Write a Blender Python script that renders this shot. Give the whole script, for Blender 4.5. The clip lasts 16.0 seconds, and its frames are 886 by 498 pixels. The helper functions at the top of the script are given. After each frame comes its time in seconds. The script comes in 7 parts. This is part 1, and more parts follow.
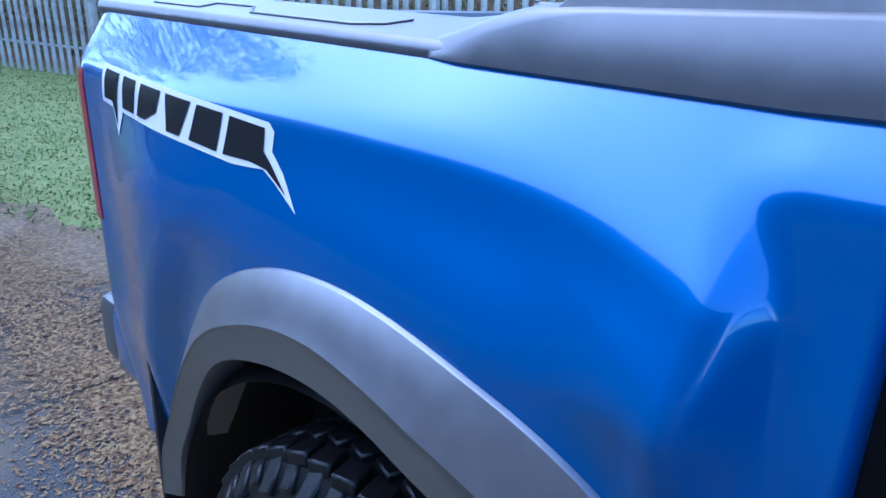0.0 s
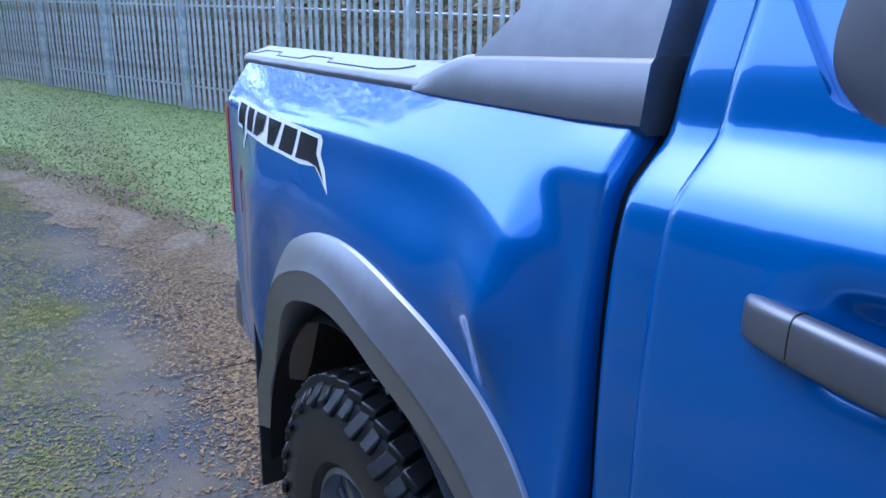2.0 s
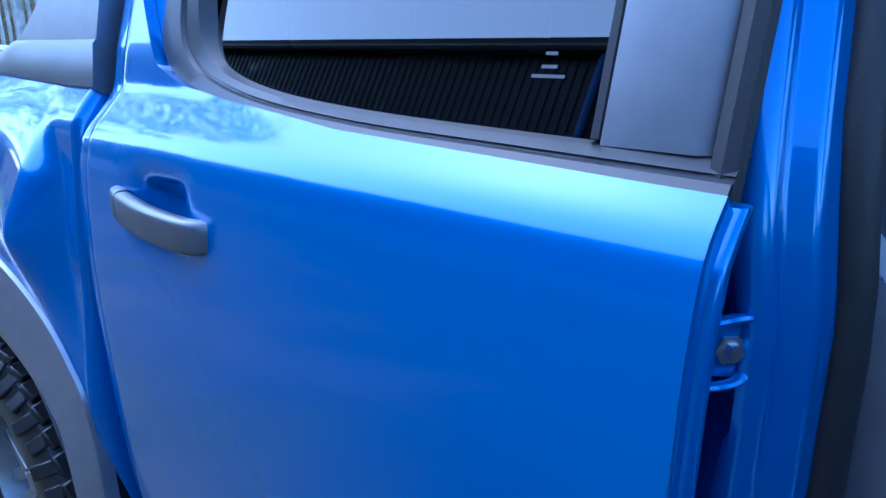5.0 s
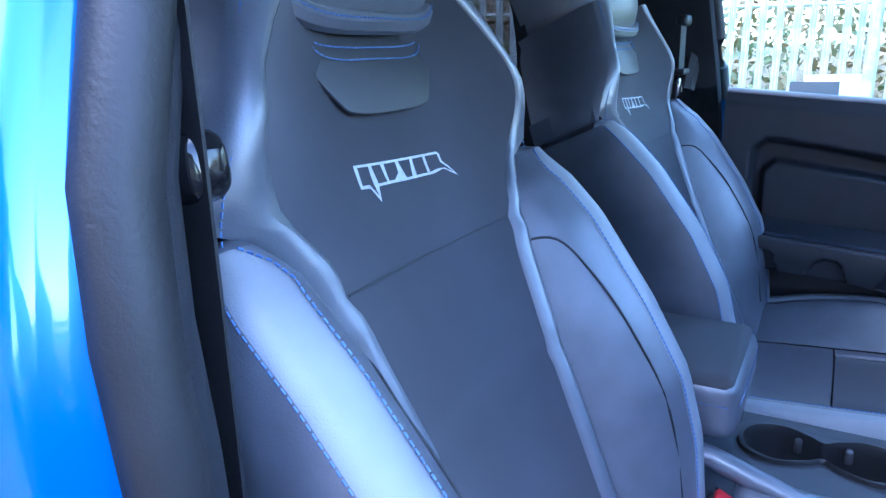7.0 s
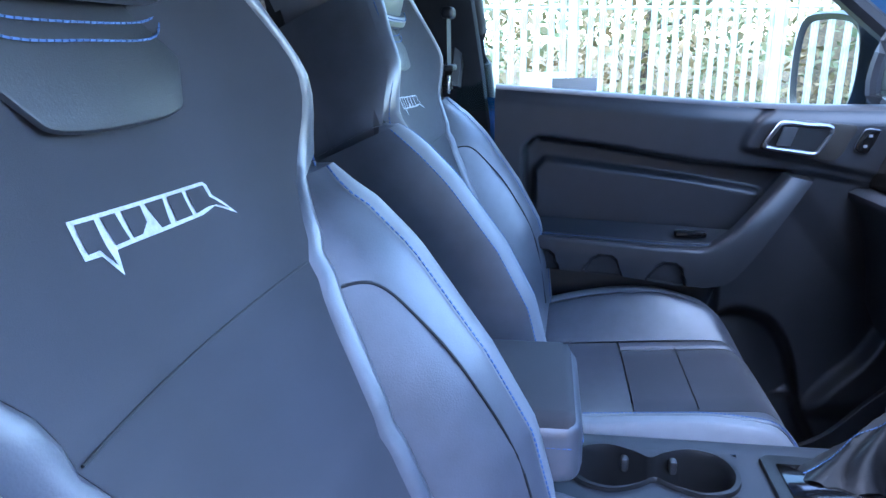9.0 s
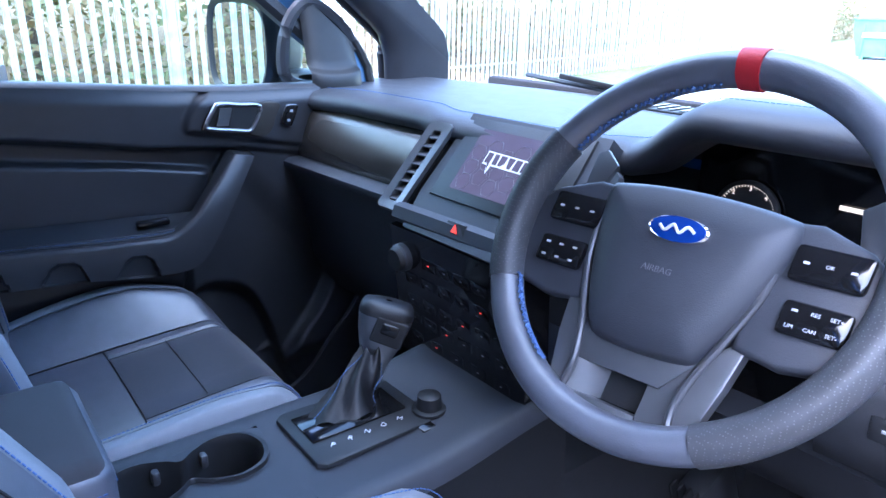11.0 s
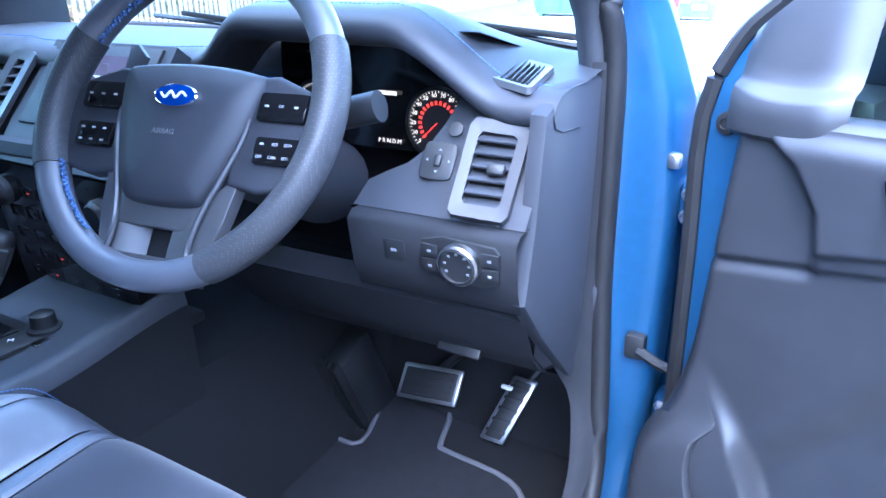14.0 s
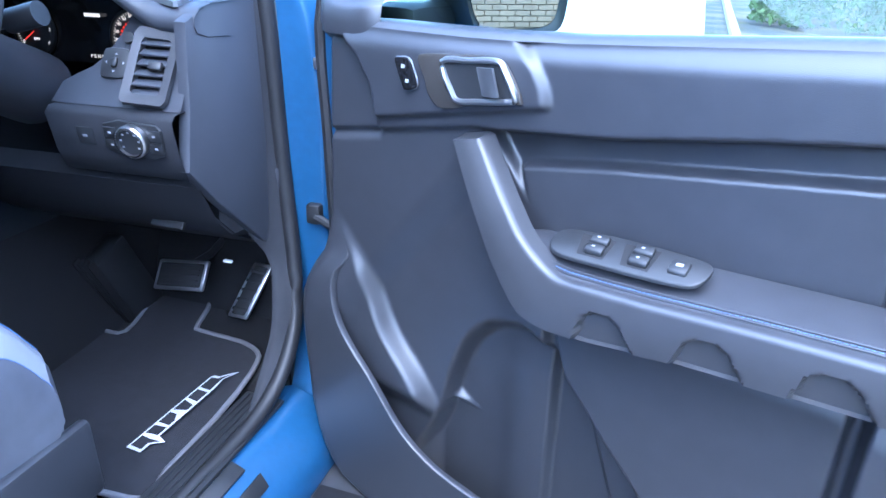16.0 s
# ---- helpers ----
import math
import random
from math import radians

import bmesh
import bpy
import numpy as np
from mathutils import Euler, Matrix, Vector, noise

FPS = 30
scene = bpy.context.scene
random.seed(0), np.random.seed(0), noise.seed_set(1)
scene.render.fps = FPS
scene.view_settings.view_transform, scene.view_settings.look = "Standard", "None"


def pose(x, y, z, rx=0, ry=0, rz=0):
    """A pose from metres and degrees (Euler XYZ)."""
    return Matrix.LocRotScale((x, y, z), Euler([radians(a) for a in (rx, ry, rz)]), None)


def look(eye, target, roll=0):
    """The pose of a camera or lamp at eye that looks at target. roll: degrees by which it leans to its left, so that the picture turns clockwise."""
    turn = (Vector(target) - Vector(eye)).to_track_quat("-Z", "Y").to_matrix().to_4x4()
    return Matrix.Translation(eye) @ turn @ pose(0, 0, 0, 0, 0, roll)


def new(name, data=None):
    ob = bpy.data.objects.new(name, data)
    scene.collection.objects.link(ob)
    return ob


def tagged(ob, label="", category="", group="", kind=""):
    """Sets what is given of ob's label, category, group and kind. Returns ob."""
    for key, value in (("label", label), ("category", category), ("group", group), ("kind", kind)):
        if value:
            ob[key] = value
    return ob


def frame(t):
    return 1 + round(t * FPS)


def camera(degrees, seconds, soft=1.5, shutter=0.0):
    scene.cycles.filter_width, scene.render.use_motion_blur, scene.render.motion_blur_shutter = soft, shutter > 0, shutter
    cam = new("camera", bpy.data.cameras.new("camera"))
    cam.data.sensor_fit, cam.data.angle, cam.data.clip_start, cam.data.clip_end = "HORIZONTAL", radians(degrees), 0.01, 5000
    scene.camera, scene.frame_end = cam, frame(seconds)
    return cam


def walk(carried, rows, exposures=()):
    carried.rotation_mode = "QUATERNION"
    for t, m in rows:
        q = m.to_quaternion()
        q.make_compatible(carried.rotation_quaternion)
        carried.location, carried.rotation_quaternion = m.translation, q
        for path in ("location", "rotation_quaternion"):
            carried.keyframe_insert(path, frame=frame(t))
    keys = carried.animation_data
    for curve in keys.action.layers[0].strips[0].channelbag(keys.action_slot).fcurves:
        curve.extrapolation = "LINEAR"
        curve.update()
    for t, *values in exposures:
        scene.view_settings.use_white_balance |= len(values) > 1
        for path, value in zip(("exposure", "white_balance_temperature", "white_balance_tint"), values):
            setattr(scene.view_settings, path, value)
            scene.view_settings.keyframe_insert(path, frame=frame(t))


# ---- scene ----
cam = camera(65.2, 16.0)
PATH = [
    (0, (1.455, 0.736, 1.512), (0.093, -0.569, 0.848), 1.3),
    (0.5, (1.451, 0.906, 1.526), (0.181, -0.502, 0.891), 1.1),
    (1, (1.47, 1.027, 1.526), (0.315, -0.494, 0.93), 0.9),
    (1.5, (1.471, 1.136, 1.526), (0.404, -0.46, 0.965), 0.9),
    (2, (1.475, 1.218, 1.514), (0.445, -0.409, 0.974), 0.9),
    (2.5, (1.501, 1.339, 1.499), (0.47, -0.292, 0.973), 0.9),
    (3, (1.535, 1.465, 1.501), (0.405, -0.101, 0.983), 0.8),
    (3.2, (1.54, 1.501, 1.496), (0.36, -0.031, 0.985), 0.8),
    (5.3, (1.282, 1.894, 1.515), (-0.195, 0.68, 0.928), -0.1),
    (5.5, (1.243, 1.909, 1.524), (-0.276, 0.748, 0.936), 0.1),
    (6, (1.156, 1.955, 1.521), (-0.431, 0.88, 0.951), -0.8),
    (6.5, (1.012, 1.981, 1.501), (-0.622, 0.967, 0.951), -1.6),
    (7, (0.915, 1.991, 1.498), (-0.749, 1.026, 0.95), -1.6),
    (7.5, (0.842, 1.993, 1.49), (-0.838, 1.056, 0.943), -1.6),
    (8, (0.809, 1.959, 1.486), (-0.911, 1.098, 0.937), -1.5),
    (8.5, (0.792, 1.897, 1.481), (-1.016, 1.251, 0.923), -1.1),
    (9, (0.759, 1.875, 1.489), (-1.138, 1.591, 0.922), -0.9),
    (9.5, (0.711, 1.849, 1.492), (-1.197, 1.984, 0.907), -0.6),
    (10, (0.697, 1.837, 1.503), (-1.116, 2.411, 0.885), -0.1),
    (10.2, (0.701, 1.811, 1.515), (-1.045, 2.555, 0.883), 0.4),
    (12.3, (0.823, 1.87, 1.533), (-0.458, 3.246, 0.851), -0.6),
    (12.5, (0.832, 1.867, 1.53), (-0.414, 3.272, 0.841), -0.7),
    (13, (0.867, 1.861, 1.516), (-0.294, 3.33, 0.814), -0.5),
    (13.5, (0.924, 1.865, 1.488), (-0.142, 3.397, 0.77), -0.3),
    (14, (1.009, 1.862, 1.464), (0.061, 3.462, 0.729), 0.0),
    (14.5, (1.126, 1.84, 1.449), (0.297, 3.498, 0.698), 0.3),
    (15, (1.248, 1.798, 1.444), (0.503, 3.481, 0.663), 0.6),
    (15.5, (1.344, 1.754, 1.446), (0.676, 3.455, 0.634), 0.8),
    (16, (1.422, 1.701, 1.447), (0.836, 3.422, 0.614), 1.1),
]
# the clip's camera brightens and leans to blue as it turns into the cabin
EXPOSURES = [(0, 1.85, 4750, 12), (3.2, 1.9, 5200, 13), (5.5, 2.3, 4300, 10), (6.4, 3.45, 4650, 14), (7.0, 4.4, 5200, 18), (8.6, 4.68, 5500, 18), (10.0, 4.65, 5800, 18),
             (12.5, 4.35, 5300, 14), (13.3, 4.4, 5100, 12), (14.3, 4.55, 5150, 11), (15.0, 4.35, 5150, 10), (16.0, 4.1, 5150, 9)]
walk(cam, [(t, look(eye, target, roll)) for t, eye, target, roll in PATH], EXPOSURES)

# ---- world and sun: a bright, thinly overcast late autumn day
world = bpy.data.worlds.new("world")
scene.world = world
world.use_nodes = True
wn = world.node_tree.nodes
sky = wn.new("ShaderNodeTexSky")
sky.sky_type, sky.sun_disc = "NISHITA", False
sky.sun_elevation, sky.sun_rotation = radians(58), radians(164)
sky.air_density, sky.dust_density = 1.0, 1.0
wn["Background"].inputs[1].default_value = 0.15
world.node_tree.links.new(sky.outputs[0], wn["Background"].inputs[0])
lamp = bpy.data.lights.new("sun", "SUN")
lamp.energy, lamp.angle, lamp.color = 0.6, radians(120), (1.0, 0.96, 0.9)
sun = new("sun", lamp)
sun.matrix_world = look((0, 0, 20), (-0.15, 0.51, 20 - 0.85))


# ---- materials
def material(name, colour, rough=0.5, metal=0.0, coat=0.0, vary=0.12, size=30.0, bump=0.0, grain=400.0, second=None,
             mix_size=6.0, emit=0.0, spec=0.5, sheen=0.0, glass=0.0, coat_rough=0.03):
    m = bpy.data.materials.new(name)
    m.use_nodes = True
    n, l = m.node_tree.nodes, m.node_tree.links
    b = n["Principled BSDF"]
    b.inputs["Roughness"].default_value, b.inputs["Metallic"].default_value = rough, metal
    b.inputs["Coat Weight"].default_value, b.inputs["Coat Roughness"].default_value = coat, coat_rough
    b.inputs["Coat IOR"].default_value = 1.5
    b.inputs["Specular IOR Level"].default_value = spec
    b.inputs["Sheen Weight"].default_value = sheen
    b.inputs["Transmission Weight"].default_value = glass
    b.inputs["Base Color"].default_value = (*colour, 1)
    co = n.new("ShaderNodeTexCoord")
    if vary > 0 or second:
        t = n.new("ShaderNodeTexNoise")
        t.inputs["Scale"].default_value, t.inputs["Detail"].default_value = (mix_size if second else size), 6
        l.new(co.outputs["Object"], t.inputs["Vector"])
        r = n.new("ShaderNodeValToRGB")
        if second:
            a, c = colour, second
            r.color_ramp.elements[0].position, r.color_ramp.elements[1].position = 0.42, 0.58
        else:
            a, c = [v * (1 - vary) for v in colour], [min(1, v * (1 + vary)) for v in colour]
            r.color_ramp.elements[0].position, r.color_ramp.elements[1].position = 0.3, 0.7
        r.color_ramp.elements[0].color, r.color_ramp.elements[1].color = (*a, 1), (*c, 1)
        l.new(t.outputs["Fac"], r.inputs["Fac"])
        l.new(r.outputs["Color"], b.inputs["Base Color"])
        rr = n.new("ShaderNodeMapRange")
        rr.inputs["To Min"].default_value, rr.inputs["To Max"].default_value = max(0.02, rough * 0.85), min(1, rough * 1.15)
        l.new(t.outputs["Fac"], rr.inputs["Value"])
        l.new(rr.outputs[0], b.inputs["Roughness"])
    if bump > 0:
        g = n.new("ShaderNodeTexNoise")
        g.inputs["Scale"].default_value, g.inputs["Detail"].default_value = grain, 3
        l.new(co.outputs["Object"], g.inputs["Vector"])
        k = n.new("ShaderNodeBump")
        k.inputs["Strength"].default_value, k.inputs["Distance"].default_value = bump, 0.002
        l.new(g.outputs["Fac"], k.inputs["Height"])
        l.new(k.outputs[0], b.inputs["Normal"])
    if emit:
        b.inputs["Emission Color"].default_value, b.inputs["Emission Strength"].default_value = (*colour, 1), emit
    return m


PAINT = material("blue_paint", (0.013, 0.134, 0.43), 0.24, 0.36, 1.0, vary=0.03, size=900)
# the body's blue again, darkened to carry the shade inside the door openings
JAMB_SHADED = material("shaded_blue_jamb_paint", (0.022, 0.086, 0.19), 0.34, 0.25, 0.5, vary=0.06, size=60, bump=0.03, grain=500)
TRIM_GREY = material("satin_grey_plastic", (0.185, 0.190, 0.203), 0.36, 0.7, vary=0.06, bump=0.05, grain=900)
FLARE = material("satin_flare", (0.36, 0.365, 0.385), 0.36, 0.8, vary=0.06, bump=0.04, grain=900)
BLACK = material("black_plastic", (0.018, 0.019, 0.021), 0.45, vary=0.15, bump=0.15, grain=500)
GLOSS = material("gloss_black", (0.008, 0.008, 0.009), 0.08, vary=0.1)
RUBBER = material("rubber", (0.012, 0.012, 0.0135), 0.55, vary=0.2, bump=0.2, grain=300)
TYRE = material("tyre_rubber", (0.012, 0.012, 0.013), 0.38, vary=0.3, size=40, bump=0.3, grain=260)
LEATHER = material("black_leather", (0.088, 0.095, 0.117), 0.40, coat=0.8, coat_rough=0.40, vary=0.16, bump=0.16, grain=650, spec=1.0)
SUEDE = material("dark_suede", (0.017, 0.0185, 0.025), 0.95, second=(0.045, 0.048, 0.062), mix_size=7, bump=0.15, grain=1600, sheen=0.25)
for e_, p_ in zip([x for x in SUEDE.node_tree.nodes if x.bl_idname == "ShaderNodeValToRGB"][0].color_ramp.elements, (0.25, 0.75)):
    e_.position = p_
PALE = material("pale_grey_leather", (0.25, 0.262, 0.285), 0.42, vary=0.06, bump=0.12, grain=700)
DASH = material("dash_plastic", (0.038, 0.041, 0.050), 0.5, vary=0.08, bump=0.16, grain=800, spec=0.5)
# cabin trim plastic with its shade put into a darker base colour
KICK_SHADED = material("shaded_matt_plastic", (0.021, 0.022, 0.026), 0.68, vary=0.12, bump=0.2, grain=700, spec=0.25)
DOORP = material("door_plastic", (0.027, 0.0285, 0.034), 0.40, vary=0.10, bump=0.12, grain=900, spec=0.7)
TRIMWOOD = material("satin_dark_trim", (0.10, 0.09, 0.082), 0.26, 0.6, vary=0.15, size=5)
SILVER = material("satin_silver", (0.12, 0.123, 0.132), 0.48, 0.7, vary=0.05)
CHROME = material("chrome", (0.8, 0.8, 0.82), 0.08, 1.0, vary=0.02)
BRIGHT = material("bright_satin_metal", (0.34, 0.345, 0.36), 0.30, 0.9, vary=0.05)
THROAT = material("dark_vent_throat", (0.006, 0.006, 0.007), 0.8, vary=0.1)
VENTRING = material("satin_vent_frame", (0.055, 0.057, 0.063), 0.45, 0.5, vary=0.05)
STEEL = material("brushed_steel", (0.6, 0.6, 0.62), 0.3, 1.0, vary=0.1)
CARPET = material("black_carpet", (0.0055, 0.0055, 0.007), 0.95, vary=0.4, size=60, bump=0.8, grain=700)
MATTEX = material("mat_fabric", (0.014, 0.014, 0.018), 0.95, vary=0.35, size=40, bump=0.8, grain=900)
EDGE = material("mat_edging", (0.12, 0.12, 0.13), 0.8, vary=0.1)
STITCH = material("blue_thread", (0.10, 0.18, 0.38), 0.7, vary=0.1)
RED = material("red_leather", (0.55, 0.02, 0.03), 0.5, vary=0.08, bump=0.2)
REDLIGHT = material("red_lens", (0.45, 0.01, 0.015), 0.08, coat=1.0, vary=0.05)
MOULD = material("satin_black_moulding", (0.045, 0.046, 0.05), 0.38, 0.2, vary=0.06, bump=0.04, grain=900)
DIM = material("dim_print", (0.30, 0.31, 0.33), 0.6, vary=0.05)
DECAL = material("decal_black", (0.008, 0.008, 0.009), 0.5, vary=0.1, spec=0.12)
WHITE = material("white_print", (0.8, 0.8, 0.8), 0.5, vary=0.02)
SILK = material("silver_thread", (0.62, 0.63, 0.66), 0.45, 0.2, vary=0.15, size=300, bump=0.5, grain=800)
BADGE = material("badge_blue", (0.01, 0.05, 0.28), 0.15, 0.2, coat=1.0, vary=0.03)
SCREEN = material("lit_screen", (0.045, 0.04, 0.06), 0.12, vary=0.2, size=20, emit=0.12)
GLOW = material("amber_white_glow", (0.9, 0.75, 0.6), 0.5, vary=0, emit=0.07)
GLOWRED = material("red_glow", (0.9, 0.05, 0.03), 0.5, vary=0, emit=0.07)
BOX_SKIP = material("red_enamel", (0.55, 0.03, 0.03), 0.5, vary=0.15, size=3)
BOX_GREEN = material("green_enamel", (0.12, 0.33, 0.24), 0.6, vary=0.25, size=3)
GALV = material("galvanised_steel", (0.60, 0.60, 0.585), 0.55, 0.2, second=(0.42, 0.42, 0.40), mix_size=5)
CLAD = material("dark_cladding", (0.018, 0.019, 0.021), 0.45, 0.1, vary=0.2, size=2)
BRICK = material("buff_brick", (0.36, 0.24, 0.15), 0.85, vary=0.25, size=3, bump=0.6, grain=120)
MORTAR = material("mortar", (0.4, 0.38, 0.35), 0.9, vary=0.1)
BARK = material("bark", (0.11, 0.085, 0.06), 0.9, vary=0.3, size=8, bump=0.8, grain=60)
LEAF = material("mixed_leaves", (0.20, 0.23, 0.11), 0.6, second=(0.36, 0.24, 0.13), mix_size=1.4)
HEDGE = material("hedge_leaves", (0.06, 0.12, 0.03), 0.55, second=(0.11, 0.17, 0.05), mix_size=3)
LITTER = material("leaf_litter", (0.14, 0.075, 0.032), 0.9, second=(0.30, 0.20, 0.09), mix_size=45)
GRASS = material("grass", (0.14, 0.19, 0.04), 0.8, second=(0.21, 0.25, 0.075), mix_size=9, bump=1.0, grain=60)


def glass_material(name, tint, rough=0.0, mirror=0.04):
    m = bpy.data.materials.new(name)
    m.use_nodes = True
    n, l = m.node_tree.nodes, m.node_tree.links
    t, g = n.new("ShaderNodeBsdfTransparent"), n.new("ShaderNodeBsdfGlossy")
    w, x = n.new("ShaderNodeLayerWeight"), n.new("ShaderNodeMixShader")
    p, f = n.new("ShaderNodeMath"), n.new("ShaderNodeMapRange")
    t.inputs[0].default_value = (*tint, 1)
    g.inputs["Roughness"].default_value = rough
    p.operation, p.inputs[1].default_value = "POWER", 4.0
    l.new(w.outputs["Facing"], p.inputs[0])
    l.new(p.outputs[0], f.inputs["Value"])
    f.inputs["To Min"].default_value, f.inputs["To Max"].default_value = mirror, 0.95
    l.new(f.outputs[0], x.inputs[0])
    l.new(t.outputs[0], x.inputs[1])
    l.new(g.outputs[0], x.inputs[2])
    l.new(x.outputs[0], n["Material Output"].inputs[0])
    return m


GLASS = glass_material("clear_glass", (0.66, 0.71, 0.69))
PRIVACY = glass_material("privacy_glass", (0.05, 0.055, 0.06), mirror=0.10)
TINT = glass_material("green_tint_glass", (0.55, 0.68, 0.64))
MIRROR = material("mirror_silver", (0.9, 0.9, 0.9), 0.01, 1.0, vary=0)


def ground_material():
    """Worn tarmac with moss, dust and trodden litter, changing over the ground by noise and by the tracks' own bands."""
    m = bpy.data.materials.new("worn_tarmac")
    m.use_nodes = True
    n, l = m.node_tree.nodes, m.node_tree.links
    b = n["Principled BSDF"]
    co = n.new("ShaderNodeTexCoord")

    def noise_fac(scale, detail, lo, hi):
        t = n.new("ShaderNodeTexNoise")
        t.inputs["Scale"].default_value, t.inputs["Detail"].default_value = scale, detail
        l.new(co.outputs["Object"], t.inputs["Vector"])
        r = n.new("ShaderNodeMapRange")
        r.inputs["From Min"].default_value, r.inputs["From Max"].default_value = lo, hi
        l.new(t.outputs["Fac"], r.inputs["Value"])
        return r.outputs[0]

    def mixed(fac, a, c):
        x = n.new("ShaderNodeMix")
        x.data_type = "RGBA"
        l.new(fac, x.inputs["Factor"])
        for v, s in ((a, x.inputs["A"]), (c, x.inputs["B"])):
            if isinstance(v, tuple):
                s.default_value = (*v, 1)
            else:
                l.new(v, s)
        return x.outputs["Result"]

    base = mixed(noise_fac(130, 4, 0.35, 0.65), (0.040, 0.041, 0.043), (0.135, 0.132, 0.128))
    base = mixed(noise_fac(1.1, 5, 0.45, 0.62), base, (0.165, 0.135, 0.095))
    base = mixed(noise_fac(0.8, 7, 0.55, 0.68), base, (0.12, 0.115, 0.03))
    l.new(base, b.inputs["Base Color"])
    b.inputs["Roughness"].default_value = 0.95
    b.inputs["Specular IOR Level"].default_value = 0.2
    k = n.new("ShaderNodeBump")
    k.inputs["Strength"].default_value, k.inputs["Distance"].default_value = 0.8, 0.004
    l.new(noise_fac(160, 5, 0.2, 0.8), k.inputs["Height"])
    l.new(k.outputs[0], b.inputs["Normal"])
    return m


ARMPAD = material("armrest_leather", (0.030, 0.031, 0.036), 0.42, vary=0.12, bump=0.14, grain=700)
GAITER = material("gaiter_leather", (0.010, 0.010, 0.012), 0.45, vary=0.15, bump=0.2, grain=600)
TARMAC = ground_material()
PALEGROUND = material("pale_gravel", (0.50, 0.49, 0.46), 0.9, second=(0.40, 0.39, 0.36), mix_size=3, bump=0.6, grain=90)
SOIL = material("leafy_soil", (0.11, 0.08, 0.05), 0.95, second=(0.22, 0.155, 0.085), mix_size=30, bump=0.9, grain=120)


# ---- mesh helpers
def V(*a):
    return Vector(a)


def lerp(a, b, t):
    return a + (b - a) * t


def step(a, b, x):
    t = min(1.0, max(0.0, (x - a) / (b - a)))
    return t * t * (3 - 2 * t)


def table(x, pts):
    """Piecewise smooth value at x of a table of (x, value) in rising x."""
    if x <= pts[0][0]:
        return pts[0][1]
    for (a, p), (b, q) in zip(pts, pts[1:]):
        if x <= b:
            return p + (q - p) * (x - a) / (b - a)
    return pts[-1][1]


def curve(x, pts):
    """Like table(), but rounded through the points."""
    n = len(pts)
    if x <= pts[0][0]:
        return pts[0][1]
    if x >= pts[-1][0]:
        return pts[-1][1]
    i = max(k for k in range(n - 1) if pts[k][0] <= x)

    def slope(k):
        a, b = pts[max(0, k - 1)], pts[min(n - 1, k + 1)]
        return (b[1] - a[1]) / (b[0] - a[0])
    (a, p), (b, q) = pts[i], pts[i + 1]
    h, t = b - a, (x - a) / (b - a)
    return (2 * t ** 3 - 3 * t * t + 1) * p + (t ** 3 - 2 * t * t + t) * h * slope(i) + (3 * t * t - 2 * t ** 3) * q + (t ** 3 - t * t) * h * slope(i + 1)


def finish(bm, name, mat, angle=40):
    bmesh.ops.recalc_face_normals(bm, faces=bm.faces)
    me = bpy.data.meshes.new(name)
    bm.to_mesh(me)
    bm.free()
    me.materials.append(mat)
    me.polygons.foreach_set("use_smooth", [True] * len(me.polygons))
    me.set_sharp_from_angle(angle=radians(angle))
    return me


def part(name, bm, mat, parent=None, label="", angle=40, kind=""):
    ob = new(name, finish(bm, name, mat, angle))
    if parent is not None:
        ob.parent = parent
    return tagged(ob, label=label, kind=kind)


def thing(name, label, category, group="", at=(0, 0, 0)):
    ob = new(name)
    ob.location = at
    return tagged(ob, label, category, group)


def grid(rows, close_u=False, close_v=False, bm=None):
    bm = bm or bmesh.new()
    vs = [[bm.verts.new(p) for p in r] for r in rows]
    nu, nv = len(rows), len(rows[0])
    for i in range(nu if close_u else nu - 1):
        for j in range(nv if close_v else nv - 1):
            a, b = (i + 1) % nu, (j + 1) % nv
            bm.faces.new((vs[i][j], vs[a][j], vs[a][b], vs[i][b]))
    return bm


def sheet(rows, thick, bm=None):
    """A grid given thickness along its normals."""
    bm = grid(rows, bm=bm)
    bmesh.ops.recalc_face_normals(bm, faces=bm.faces)
    bmesh.ops.solidify(bm, geom=bm.faces[:], thickness=thick)
    return bm


def rbox(c, s, bevel=0.004, m=None, seg=2, bm=None):
    out = bmesh.new()
    bmesh.ops.create_cube(out, size=1, matrix=Matrix.Diagonal((*s, 1)))
    if bevel:
        bmesh.ops.bevel(out, geom=out.edges[:], offset=min(bevel, min(s) * 0.49), segments=seg, affect="EDGES", profile=0.5)
    out.transform(Matrix.Translation(c) @ (m or Matrix()))
    return join(bm, out)


def join(a, b):
    if a is None:
        return b
    me = bpy.data.meshes.new("tmp")
    b.to_mesh(me)
    b.free()
    a.from_mesh(me)
    bpy.data.meshes.remove(me)
    return a


def prism(outline, depth, m=None, bevel=0.0, bm=None, seg=2):
    """A flat outline (x, y) raised by depth along z, placed by m."""
    out = bmesh.new()
    f = out.faces.new([out.verts.new((x, y, 0)) for x, y in outline])
    r = bmesh.ops.extrude_face_region(out, geom=[f])
    top = [v for v in r["geom"] if isinstance(v, bmesh.types.BMVert)]
    bmesh.ops.translate(out, verts=top, vec=(0, 0, depth))
    if bevel:
        edges = [e for e in out.edges if all(v in top for v in e.verts)]
        bmesh.ops.bevel(out, geom=edges, offset=bevel, segments=seg, affect="EDGES", profile=0.5)
    out.transform(m or Matrix())
    return join(bm, out)


